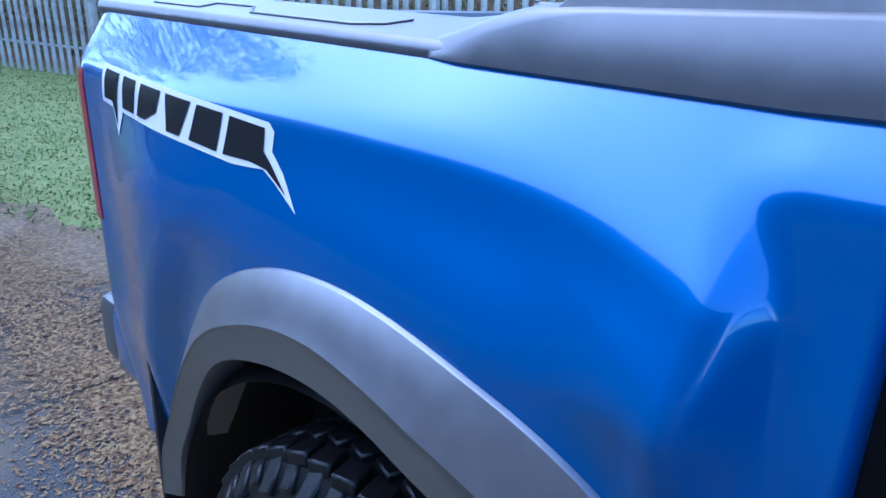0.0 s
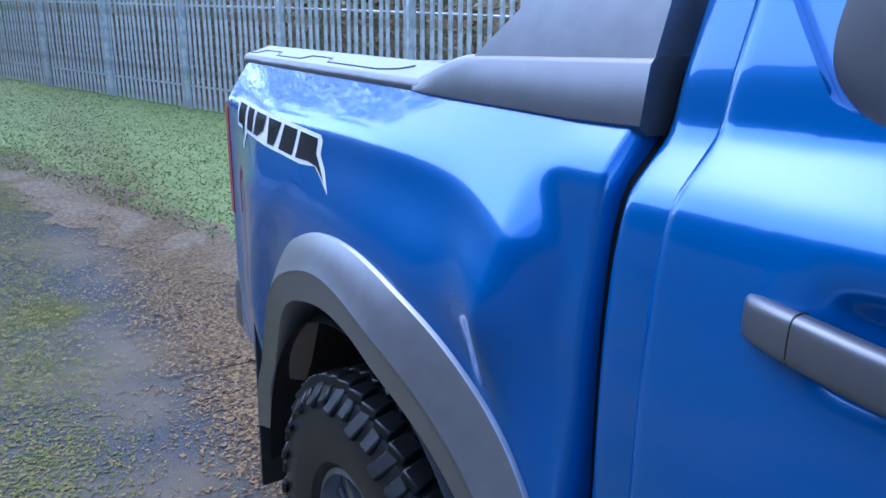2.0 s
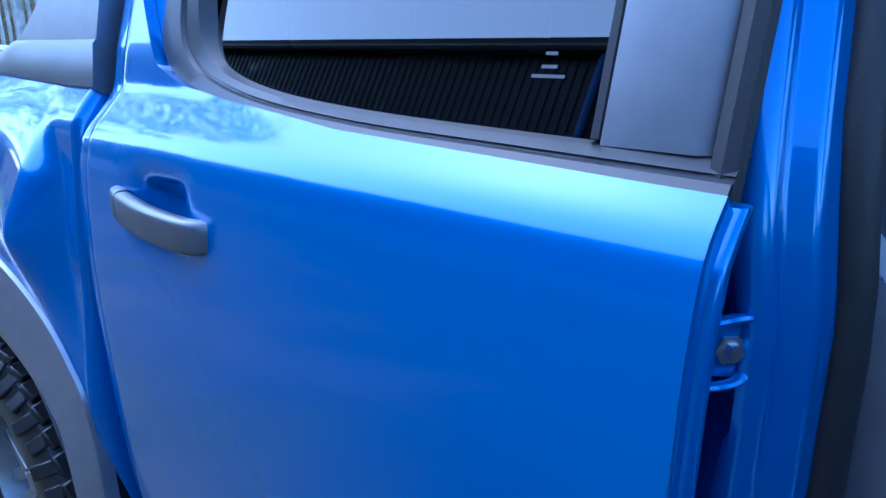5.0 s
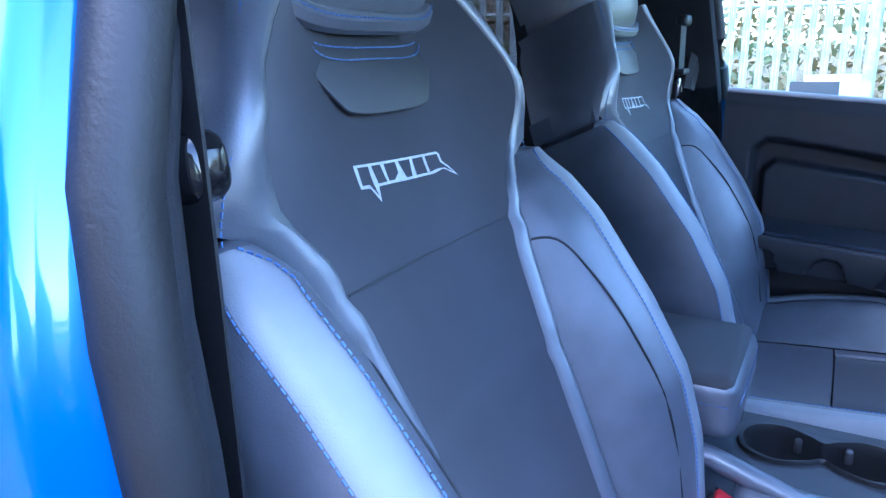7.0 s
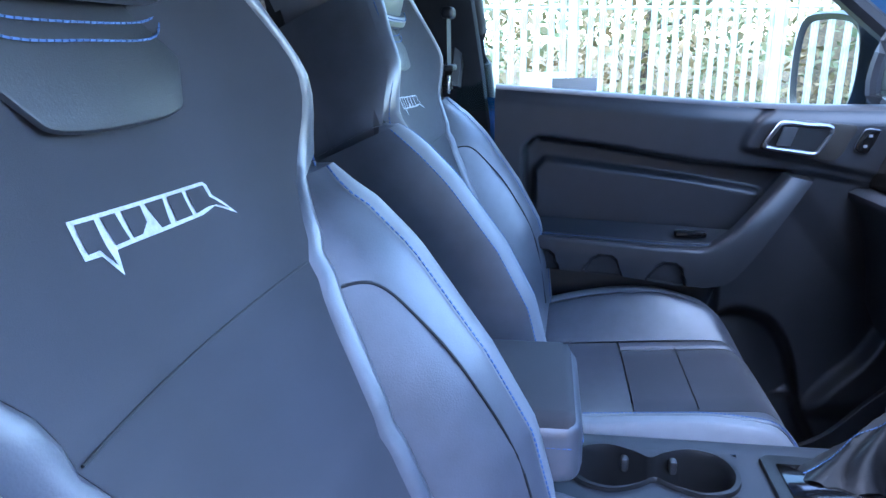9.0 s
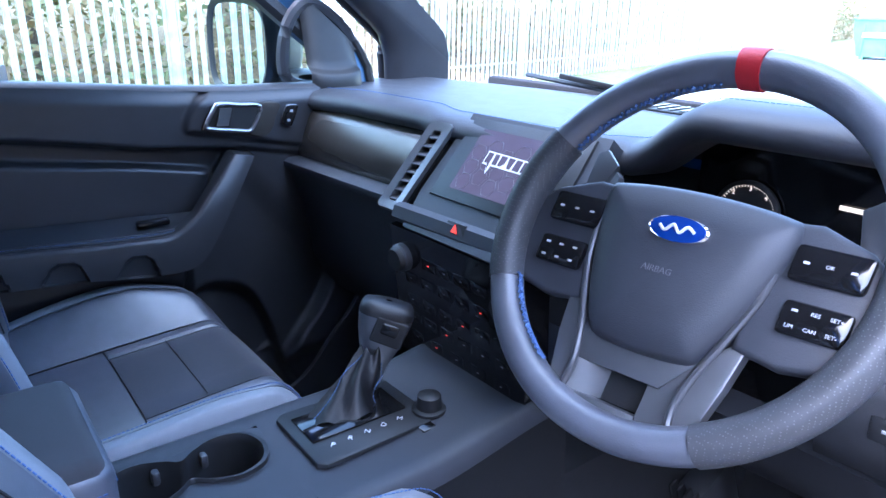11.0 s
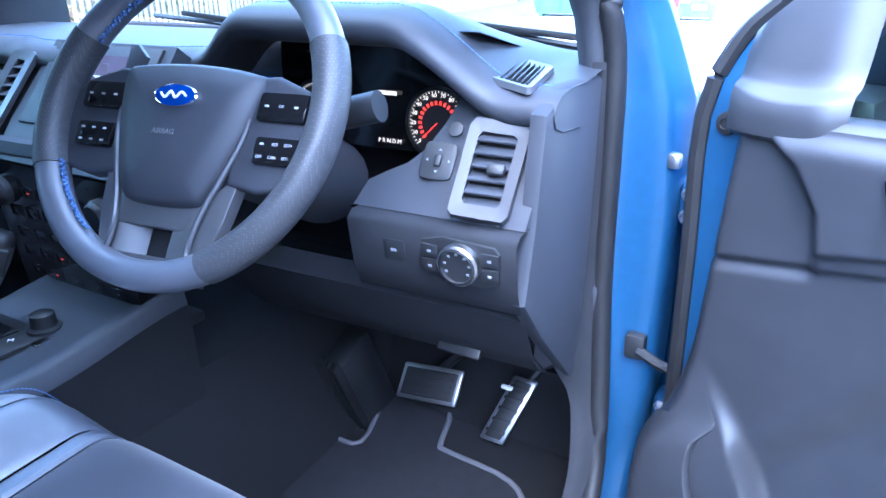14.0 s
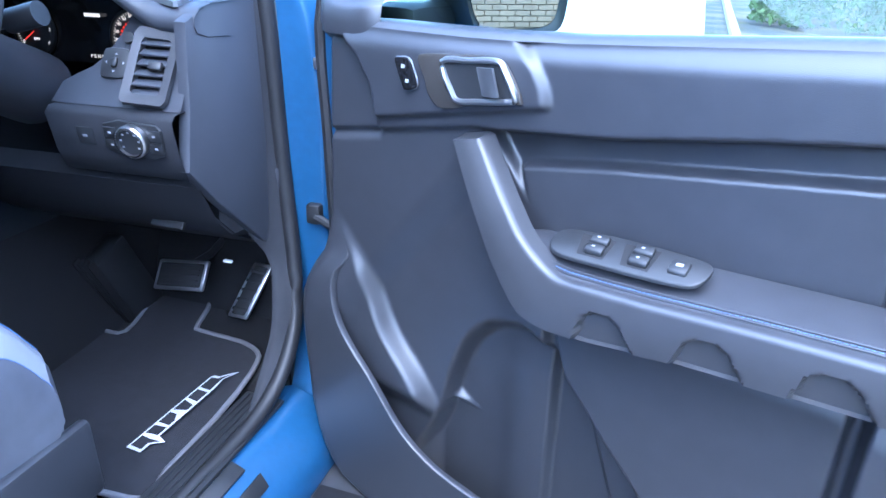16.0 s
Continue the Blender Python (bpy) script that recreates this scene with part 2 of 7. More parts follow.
def frames_along(path, closed=False, up=None):
    n, out = len(path), []
    for i, p in enumerate(path):
        a = path[(i - 1) % n] if closed or i else p
        b = path[(i + 1) % n] if closed or i < n - 1 else p
        d = (b - a).normalized()
        u = up or V(0, 0, 1)
        if abs(d.dot(u)) > 0.95:
            u = V(1, 0, 0)
        s = d.cross(u).normalized()
        out.append((p, s, s.cross(d).normalized()))
    return out


def tube(path, r, n=10, closed=False, flat=1.0, up=None, bm=None, caps=True):
    path = [Vector(p) for p in path]
    rows = []
    for i, (p, s, u) in enumerate(frames_along(path, closed, up)):
        k = r(i / max(1, len(path) - 1)) if callable(r) else r
        rows.append([p + (s * math.cos(a) + u * math.sin(a) * flat) * k for a in (2 * math.pi * j / n for j in range(n))])
    out = grid(rows, close_u=closed, close_v=True)
    if caps and not closed:
        out.verts.ensure_lookup_table()
        out.faces.new(out.verts[:n])
        out.faces.new(out.verts[-n:])
    return join(bm, out)


def smooth_path(pts, n=8, closed=False):
    """Catmull-Rom through the points."""
    pts = [Vector(p) for p in pts]
    out, k = [], len(pts)
    for i in range(k if closed else k - 1):
        p = [pts[(i + j) % k] if closed else pts[min(k - 1, max(0, i + j))] for j in (-1, 0, 1, 2)]
        for s in range(n):
            t = s / n
            out.append(0.5 * (2 * p[1] + (p[2] - p[0]) * t + (2 * p[0] - 5 * p[1] + 4 * p[2] - p[3]) * t * t
                              + (3 * p[1] - p[0] - 3 * p[2] + p[3]) * t ** 3))
    if not closed:
        out.append(pts[-1])
    return out


def lathe(profile, n=32, m=None, bm=None):
    """A profile of (radius, height) turned about z, placed by m."""
    rows = [[V(r * math.cos(a), r * math.sin(a), h) for a in (2 * math.pi * j / n for j in range(n))] for r, h in profile]
    out = grid(rows, close_v=True)
    bmesh.ops.remove_doubles(out, verts=out.verts, dist=1e-5)
    out.transform(m or Matrix())
    return join(bm, out)


def basis(o, x, y, z=None):
    """A placing matrix from an origin and the world directions of local x and y."""
    x, y = Vector(x).normalized(), Vector(y)
    z = Vector(z).normalized() if z else x.cross(y).normalized()
    y = (y - x * y.dot(x)).normalized() if z is None else y.normalized()
    return Matrix(((x.x, y.x, z.x, o[0]), (x.y, y.y, z.y, o[1]), (x.z, y.z, z.z, o[2]), (0, 0, 0, 1)))


def stitches(path, gap=0.0055, length=0.0040, r=0.0006, bm=None):
    """A row of short thread stitches laid along a path."""
    bm = bm or bmesh.new()
    path = [Vector(p) for p in path]
    run, want = 0.0, 0.0
    for a, b in zip(path, path[1:]):
        d = (b - a).length
        while want <= run + d and d > 0:
            p = a.lerp(b, (want - run) / d)
            e = (b - a).normalized() * length / 2
            s = (e.cross(V(0.3, 0.2, 1))).normalized() * r
            u = e.cross(s).normalized() * r
            vs = [bm.verts.new(p + e * k + s * i + u * j) for k in (-1, 1) for i, j in ((-1, -1), (1, -1), (1, 1), (-1, 1))]
            for q in ((0, 1, 5, 4), (1, 2, 6, 5), (2, 3, 7, 6), (3, 0, 4, 7), (0, 3, 2, 1), (4, 5, 6, 7)):
                bm.faces.new([vs[i] for i in q])
            want += gap
        run += d
    return bm


def text_mesh(words, size, m, depth=0.0003):
    """Words in Blender's own font as a mesh, centred at m, letters standing along m's x and y."""
    c = bpy.data.curves.new("text", "FONT")
    c.body, c.size, c.extrude, c.align_x, c.align_y, c.resolution_u = words, size, depth, "CENTER", "CENTER", 2
    ob = bpy.data.objects.new("text", c)
    me = bpy.data.meshes.new_from_object(ob)
    bm = bmesh.new()
    bm.from_mesh(me)
    bm.transform(m)
    bpy.data.objects.remove(ob)
    bpy.data.meshes.remove(me)
    return bm


# an angular emblem: a jagged silhouette holding six slanted blocks (width 1)
SILHOUETTE = [(0.0, 0.30), (0.975, 0.27), (1.0, 0.235), (1.005, 0.14), (1.06, 0.06), (1.137, -0.09), (1.03, 0.01), (0.985, 0.045), (0.93, 0.03), (0.86, 0.015),
              (0.60, 0.02), (0.30, 0.03), (0.20, 0.03), (0.165, -0.14), (0.10, 0.03), (0.0, 0.04)]
BLOCKS = [[(0.03, 0.27), (0.15, 0.265), (0.145, 0.09), (0.155, -0.07), (0.10, 0.07), (0.025, 0.07)],
          [(0.185, 0.265), (0.285, 0.262), (0.30, 0.06), (0.20, 0.06)],
          [(0.325, 0.26), (0.46, 0.257), (0.455, 0.13), (0.39, 0.06), (0.325, 0.06)],
          [(0.49, 0.256), (0.63, 0.252), (0.60, 0.05), (0.53, 0.05)],
          [(0.66, 0.25), (0.785, 0.247), (0.785, 0.045), (0.65, 0.05)],
          [(0.815, 0.246), (0.965, 0.24), (0.975, 0.13), (1.0, 0.10), (1.09, -0.03), (1.0, 0.05), (0.93, 0.06), (0.815, 0.045)]]


def flat_poly(outline, m, lift=0.0, cuts=0, bm=None, shape=None):
    out = bmesh.new()
    out.faces.new([out.verts.new((x, y, lift)) for x, y in outline])
    bmesh.ops.triangulate(out, faces=out.faces[:])
    if cuts:
        bmesh.ops.subdivide_edges(out, edges=out.edges[:], cuts=cuts, use_grid_fill=True)
    out.transform(m)
    if shape:
        for v in out.verts:
            v.co = shape(v.co)
    return join(bm, out)


def emblem(m, parent, ground, blocks, label, cuts=0, shape=None, raised=0.0006, name="emblem"):
    base = part(name, flat_poly(SILHOUETTE, m, 0, cuts, shape=shape), ground, parent, label)
    for b in BLOCKS:
        part("emblem_block", flat_poly(b, m @ Matrix.Translation((0, 0, raised)), 0, cuts,
                                       shape=(lambda p: shape(p, 1)) if shape else None), blocks, base if parent is None or parent.parent is None else parent)
    return base


# ---- ground, fence, woods, buildings
def ground_height(x, y):
    return 0.045 * max(0.0, -y - 2.5) * step(-2.0, -8.0, y) - 0.002 * max(0.0, y - 6)


FENCE_P, FENCE_T, FENCE_N = V(-7.15, 1.46, 0), V(-0.375, 0.927, 0), V(-0.927, -0.375, 0)


def from_fence(x, y):
    """Distance of a place on this side of the fence from its line."""
    return -(V(x, y, 0) - FENCE_P).dot(FENCE_N)


def ground_grid(keep, lift, step_size, x0, x1, y0, y1):
    bm, cache = bmesh.new(), {}

    def vert(i, j):
        if (i, j) not in cache:
            x, y = x0 + i * step_size, y0 + j * step_size
            cache[i, j] = bm.verts.new((x, y, ground_height(x, y) + lift(x, y)))
        return cache[i, j]
    for i in range(int((x1 - x0) / step_size)):
        for j in range(int((y1 - y0) / step_size)):
            if keep(x0 + (i + 0.5) * step_size, y0 + (j + 0.5) * step_size):
                bm.faces.new([vert(i + a, j + b) for a, b in ((0, 0), (1, 0), (1, 1), (0, 1))])
    return bm


def far_ground():
    xs = [-600, -300, -150, -80, -40, -25] + [-20 + i * .5 for i in range(81)] + [25, 40, 80, 150, 300, 600]
    ys = [-600, -300, -150, -80, -60, -50] + [-45 + i * .5 for i in range(181)] + [50, 60, 80, 150, 300, 600]
    return grid([[V(x, y, ground_height(x, max(-45, min(60, y))) if abs(x) < 100 else -0.4) for y in ys] for x in xs])


tagged(part("ground", far_ground(), TARMAC), "worn grey tarmac track with moss and grit", "ground", kind="structure")


def edge_wave(x, y, seed):
    return noise.noise(V(x * 0.7, y * 0.7, seed)) * 0.5 + noise.noise(V(x * 2.7, y * 2.7, seed)) * 0.22


def verge_keep(x, y):
    d = from_fence(x, y)
    return -0.6 < d < (4.4 if y < 3 else 3.4)


def fence_strip(s0, s1, near, far, lift, n, across):
    """Ground strip laid along the fence between two distances from it, with ragged edges."""
    rows = []
    for i in range(n + 1):
        s = lerp(s0, s1, i / n)
        w = edge_wave(s, 0, 3.0) * 0.9 + 0.10 * noise.noise(V(s * 6, 0, 1))
        w0 = edge_wave(s, 5, 9.0) * 0.9 + 0.10 * noise.noise(V(s * 6, 4, 1))
        row = []
        for j in range(across + 1):
            k = j / across
            d = lerp(near + (w0 if near > 0 else 0), far(s) + w, k)
            p = FENCE_P + FENCE_T * min(s, 3.0) + V(-0.235, 0.972, 0) * max(0.0, s - 3.0) - FENCE_N * d
            row.append(V(p.x, p.y, ground_height(p.x, p.y) + lift * min(1, 8 * k, 8 * (1 - k) + .15) + 0.004 + 0.015 * noise.noise(V(p.x * 2, p.y * 2, 0)) * min(1, 6 * (1 - k))))
        rows.append(row)
    return grid(rows)


tagged(part("leafy_edge", fence_strip(-45, 4, 3.6, lambda s: 5.15, 0.012, 500, 8), SOIL), "brown strip of trodden leaves beside the grass", "leaves", kind="structure")
tagged(part("grass_verge", fence_strip(-45, 60, -0.6, lambda s: 4.4 - 1.2 * step(0, 8, s), 0.035, 900, 24), GRASS), "short green grass verge with fallen leaves", "grass", kind="structure")


def blade_place(rng):
    s, d = -rng.expovariate(0.085), rng.uniform(-.3, 4.6)
    p = FENCE_P + FENCE_T * s - FENCE_N * d
    return V(p.x, p.y, ground_height(p.x, p.y) + rng.uniform(.03, .06)), 1.0


def litter(count, spread, seed, size=0.03):
    rng, bm = random.Random(seed), bmesh.new()
    for _ in range(count):
        x, y = spread(rng)
        z = ground_height(x, y) + 0.045 if verge_keep(x, y) else ground_height(x, y) + (0.006 if y > -2 else 0.016)
        a, s = rng.uniform(0, 6.28), size * rng.uniform(0.4, 1.3)
        d, e = V(math.cos(a), math.sin(a), rng.uniform(-.2, .4)) * s, V(-math.sin(a), math.cos(a), rng.uniform(-.2, .4)) * s * rng.uniform(.25, .6)
        c = V(x, y, z + s * 0.15)
        bm.faces.new([bm.verts.new(p) for p in (c - d, c + e, c + d, c - e)])
    return bm


def band(rng):
    y = -rng.expovariate(0.20) - 0.2
    return (rng.gauss(0.58, 0.14 + 0.025 * -y) if rng.random() < 0.84 else rng.gauss(0.9, 1.3)), y


tagged(part("leaf_litter", litter(60000, band, 5, 0.013), LITTER), "dry brown leaf litter strewn over the track", "leaves", kind="stuff")


def moss_band(rng):
    return rng.gauss(1.52, 0.17), rng.uniform(-9, 0.5)


MOSS = material("moss_tufts", (0.11, 0.13, 0.015), 0.9, second=(0.22, 0.18, 0.05), mix_size=20)
tagged(part("moss_strip", litter(30000, moss_band, 6, 0.010), MOSS), "yellow green moss growing along the track", "moss", kind="stuff")


def picket_mesh():
    """A rolled pale 2.3 m high with a forked, pointed head."""
    rows = []
    for x, d in ((-0.034, 0.0), (-0.030, 0.012), (-0.012, 0.004), (0.0, 0.014), (0.012, 0.004), (0.030, 0.012), (0.034, 0.0)):
        top = 2.30 - abs(abs(x) - 0.018) * 2.2
        rows.append([V(x, d, 0.05), V(x, d, 2.1), V(x * 0.9, d, top)])
    bm = sheet(rows, 0.003)
    return bm


FENCE_X = basis((0, 0, 0), FENCE_T, -FENCE_N, (0, 0, 1))


FENCE_BEND, FENCE_T2 = 3.0, V(-0.235, 0.972, 0)


def fence_at(s):
    p = FENCE_P + FENCE_T * min(s, FENCE_BEND) + FENCE_T2 * max(0.0, s - FENCE_BEND)
    return V(p.x, p.y, ground_height(p.x, p.y))


def fence_turn(s):
    return FENCE_X if s < FENCE_BEND else basis((0, 0, 0), FENCE_T2, (0.972, 0.235, 0), (0, 0, 1))


fence = thing("palisade_fence", "tall grey galvanised steel palisade fence along the verge", "fence")
pale = finish(picket_mesh(), "pale", GALV, 30)
first = -16.0
rest = bmesh.new()
for i in range(-150, 262):
    s = i * 0.156
    p = fence_at(s)
    m = Matrix.Translation(p) @ fence_turn(s) @ pose(0, 0, 0, random.uniform(-.6, .6), random.uniform(-.5, .5), random.uniform(-3, 3))
    if -24.2 < s < 22.4:
        ob = new("pale", pale)
        ob.parent, ob.matrix_local = fence, m
    else:
        b = bmesh.new()
        b.from_mesh(pale)
        b.transform(m)
        join(rest, b)
part("far_pales", rest, GALV, fence, kind="stuff", angle=30)
post = finish(rbox((0, 0.05, 1.15), (0.055, 0.11, 2.3), 0.006), "post", GALV)
for i in range(-9, 16):
    ob = new("post", post)
    ob.parent, ob.matrix_local = fence, Matrix.Translation(fence_at(i * 2.6 + 0.7)) @ fence_turn(i * 2.6 + 0.7) @ Matrix.Translation((0, 0.02, 0))
for h in (0.45, 1.85):
    part("rail", tube([fence_at(s) + V(0, 0, h) - FENCE_N * 0.01 + FENCE_N * 0.035 for s in range(-24, 43, 3)], 0.022, 4), GALV, fence)
sign = part("notice_plate", rbox(fence_at(0.4) + V(0, 0, 1.0) - FENCE_N * 0.02, (0.55, 0.004, 0.34), 0.002, FENCE_X.to_3x3().to_4x4()), WHITE, fence, "blank white notice plate")


def leaf_cloud(count, place, size, seed):
    rng, verts, faces = random.Random(seed), [], []
    for _ in range(count):
        c, k = place(rng)
        n = V(rng.gauss(0, 1), rng.gauss(0, 1), rng.gauss(0.3, 1)).normalized()
        a = n.cross(V(rng.gauss(0, 1), rng.gauss(0, 1), rng.gauss(0, 1))).normalized()
        s = size * rng.uniform(0.5, 1.4) * k
        b = n.cross(a) * s * 0.45
        i = len(verts)
        verts += [c - a * s, c + b, c + a * s, c - b]
        faces.append((i, i + 1, i + 2, i + 3))
    me = bpy.data.meshes.new("leaves")
    me.from_pydata([tuple(v) for v in verts], [], faces)
    return me


me = leaf_cloud(110000, blade_place, 0.015, 31)
me.materials.append(GRASS)
tagged(new("grass_blades", me), "short uneven green grass on the verge", "grass", kind="stuff")


def woods(rng):
    s = rng.uniform(-34, 55)
    p = fence_at(s) + (FENCE_N if s < 3 else V(-.972, -.235, 0)) * (0.7 + rng.expovariate(0.45))
    top = 3.0 + 2.8 * (noise.noise(V(s * 0.22, 2, 0)) + 0.5)
    return p + V(0, 0, max(0.02, rng.uniform(0, 1) ** 1.3 * top)), 1.0


bank = [[fence_at(s) + FENCE_N * d + V(0, 0, h * (.40 + .60 * step(0, -5, s)) * (1 + .4 * noise.noise(V(s * .3, d, 2))) - .05) for d, h in ((.5, 0), (.9, .25), (1.8, 1.1), (3.2, 2.2), (5, 3.0), (9, 3.6))] for s in range(-60, 46)]
tagged(part("wooded_bank", grid(bank), SOIL), "brown wooded bank behind the fence", "bank", kind="structure")
me = leaf_cloud(190000, woods, 0.075, 11)
me.materials.append(LEAF)
tagged(new("undergrowth", me), "tangled autumn undergrowth of green and rusty leaves behind the fence", "shrubs", kind="stuff")


def tree(seed, place, height, group="trees behind the fence", leaves=1800, spread=1.0):
    rng = random.Random(seed)
    t = thing("tree", "bare branched young tree with thinning autumn leaves", "tree", group, place)
    bm, ends = None, []
    trunk = smooth_path([V(0, 0, -0.2), V(.06, .04, height * .3), V(-.05, .1, height * .6), V(.1, 0, height)], 6)
    bm = tube(trunk, lambda k: 0.11 * (1 - k) + 0.015, 8)
    for i in range(16):
        a, h = rng.uniform(0, 6.28), rng.uniform(0.25, 0.95) * height
        o = V(0, 0.05, h)
        r = rng.uniform(0.6, 1.7) * spread
        e = o + V(math.cos(a) * r, math.sin(a) * r, rng.uniform(0.4, 1.2))
        bm = tube(smooth_path([o, o.lerp(e, .5) + V(0, 0, -.1), e], 4), lambda k: 0.035 * (1 - k) + 0.006, 6, bm=bm)
        ends.append((o, e))
    part("trunk", bm, BARK, t)

    def crown(g):
        o, e = g.choice(ends)
        return o.lerp(e, g.uniform(.35, 1.1)) + V(g.gauss(0, .3), g.gauss(0, .3), g.gauss(0, .3)), 1.0
    me = leaf_cloud(leaves, crown, 0.07, seed)
    me.materials.append(LEAF)
    new("crown", me).parent = t


for i, s in enumerate((-27, -19, -13, -6, 3, 11, 20, 33)):
    tree(40 + i, fence_at(s) + FENCE_N * (1.6 + (i * 37 % 20) / 10), 4.2 + (i * 53 % 17) / 8)

# tall trees beside the track behind the truck, mirrored in its shoulder
for i, (x, y, h) in enumerate(((1.9, -15.0, 10.5), (4.6, -18.0, 12.0))):
    tree(60 + i, V(x, y, ground_height(x, y)), h, "trees beside the track", 9000, 1.5)


def building():
    """A long shed on the driver's side: buff brick below, dark ribbed cladding above."""
    b = thing("shed", "long building of buff brick under black ribbed metal cladding", "building")
    x0, ya, yb = 9.6, -45.0, 16.0
    part("brick_wall", rbox((x0 + .25, (ya + yb) / 2, 1.2), (0.3, yb - ya, 2.4), 0.01), MORTAR, b)
    rows = []
    y = ya
    while y < yb:
        for dy, dx in ((0, 0), (.02, -.035), (.10, -.035), (.12, 0)):
            rows.append([V(x0 + dx, y + dy, 2.3), V(x0 + dx, y + dy, 6.4)])
        y += 0.2
    part("cladding", sheet(rows, 0.01), CLAD, b, angle=20)
    part("roof", sheet([[V(x0 - .25, ya - .3, 6.4), V(x0 + 8, ya - .3, 8.2)], [V(x0 - .25, yb + .3, 6.4), V(x0 + 8, yb + .3, 8.2)]], 0.12), CLAD, b)
    part("gutter", tube([V(x0 - .2, ya - .3, 6.36), V(x0 - .2, yb + .3, 6.36)], 0.09, 8), CLAD, b)
    for y in (ya, yb):
        part("end_wall", rbox((x0 + 4, y, 3.2), (8, 0.3, 6.4), 0.01), CLAD, b)
    part("back_wall", rbox((x0 + 8, (ya + yb) / 2, 4), (0.3, yb - ya, 8.0), 0.01), CLAD, b)
    pipe = material("blue_pipe", (0.03, 0.10, 0.35), 0.4, vary=0.05)
    for y in (-4.0,):
        part("downpipe", tube([V(x0 - .12, y, 0), V(x0 - .12, y, 6.3)], 0.06, 8), pipe, b)
    brick = finish(rbox((0, 0, 0), (0.1, 0.205, 0.062), 0.004, seg=1), "brick", BRICK)
    for r in range(30):
        for c in range(10):
            ob = new("brick", brick)
            ob.parent = b
            ob.location = (x0 + 0.07, -5.0 + c * 0.215 + (r % 2) * 0.107, 0.08 + r * 0.075)
    rest = bmesh.new()
    vs = []
    for r in range(30):
        for c in range(-60, 96):
            if 0 <= c < 10:
                continue
            y = -5.0 + c * 0.215 + (r % 2) * 0.107
            rbox_y(vs, rest, x0 + 0.02, y, 0.08 + r * 0.075)
    part("far_bricks", rest, BRICK, b, kind="stuff", angle=30)


def rbox_y(_, bm, x, y, z):
    v = [bm.verts.new((x + dx, y + dy, z + dz)) for dx in (0, .08) for dy, dz in ((-.102, -.031), (.102, -.031), (.102, .031), (-.102, .031))]
    for q in ((0, 1, 2, 3), (0, 4, 5, 1), (1, 5, 6, 2), (2, 6, 7, 3), (3, 7, 4, 0)):
        bm.faces.new([v[i] for i in q])


building()


def skip(x, y, mat, label, name, cat, w=3.0, d=1.7, h=1.5, rot=20):
    s = thing(name, label, cat, at=(x, y, ground_height(x, y)))
    s.rotation_euler = (0, 0, radians(rot))
    rows = []
    for k, z in ((0.86, 0.12), (1.0, h * .75), (1.0, h)):
        rows.append([V(-w / 2 * k, -d / 2, z), V(w / 2 * k, -d / 2, z), V(w / 2 * k, d / 2, z), V(-w / 2 * k, d / 2, z)])
    bm = grid(rows, close_v=True)
    bm.faces.new([bm.verts.new(p) for p in rows[0]])
    part("tub", bm, mat, s)
    part("rim", tube([V(a, b, h) for a, b in ((-w / 2, -d / 2), (w / 2, -d / 2), (w / 2, d / 2), (-w / 2, d / 2))], 0.05, 6, closed=True), mat, s)
    part("lid", sheet([[V(-w / 2, -d / 2, h + .03), V(-w / 2, d / 2, h + .25)], [V(w / 2, -d / 2, h + .03), V(w / 2, d / 2, h + .25)]], .03), mat, s)
    for a in (-.4, -.15, .1, .35):
        part("rib", rbox((w * a, -d / 2 - .03, h * .5), (.09, .07, h * .75), .01), mat, s)
    for a in (-.38, .38):
        part("skid", rbox((w * a, 0, .06), (.14, d, .12), .01), mat, s)
    for i, a in enumerate((-.25, .12)):
        part("lettering_bar", rbox((w * a, -d / 2 - .075, h * (.62 - i * .2)), (w * .3, .01, .16), .002), WHITE, s)


skip(-5.65, 27.0, BOX_SKIP, "red steel waste skip with white markings on the gravel", "waste_skip", "skip", 1.75, 1.2, 1.05, 20)
skip(-9.3, 29.6, BOX_GREEN, "pale green slatted metal bin store on the gravel", "bin_store", "bin", 3.3, 1.6, 1.35, 12)
skip(-4.6, 29.2, BOX_GREEN, "green wheeled metal waste container", "waste_container", "container", 1.6, 1.2, 1.1, 5)


def hedge_place(rng):
    a, r = rng.uniform(0, 6.28), rng.uniform(0.75, 1) ** .5
    h = rng.uniform(0, 1)
    k = (1 - h ** 4) ** .5
    return V(3.9 + math.cos(a) * r * 1.5 * k + .1 * math.sin(7 * a), 16.5 + math.sin(a) * r * 1.2 * k, 0.05 + h * 1.35), 1.0


me = leaf_cloud(9000, hedge_place, 0.06, 21)
me.materials.append(HEDGE)
tagged(new("hedge", me), "low rounded clipped green hedge beyond the road", "hedge", kind="stuff")


def strip(x0, x1, y0, y1, z, bow=0.0):
    return [[V(x + bow * (y / 10) ** 2, y, z + ground_height(x, y)) for x in (x0, x1)] for y in [y0 + (y1 - y0) * i / 20 for i in range(21)]]


tagged(part("gravel_yard", grid(strip(-14, 1.6, 9, 48, 0.012)), PALEGROUND), "pale dry gravel yard", "gravel", kind="structure")
for i in range(24):
    kerb = part("kerb", rbox((2.05, 8.5 + i * 0.93, 0.04), (0.13, 0.915, 0.16), 0.012, seg=1), PALEGROUND)
    tagged(kerb, "pale concrete kerb stone beside the road", "kerb", "kerb stones", "structure")


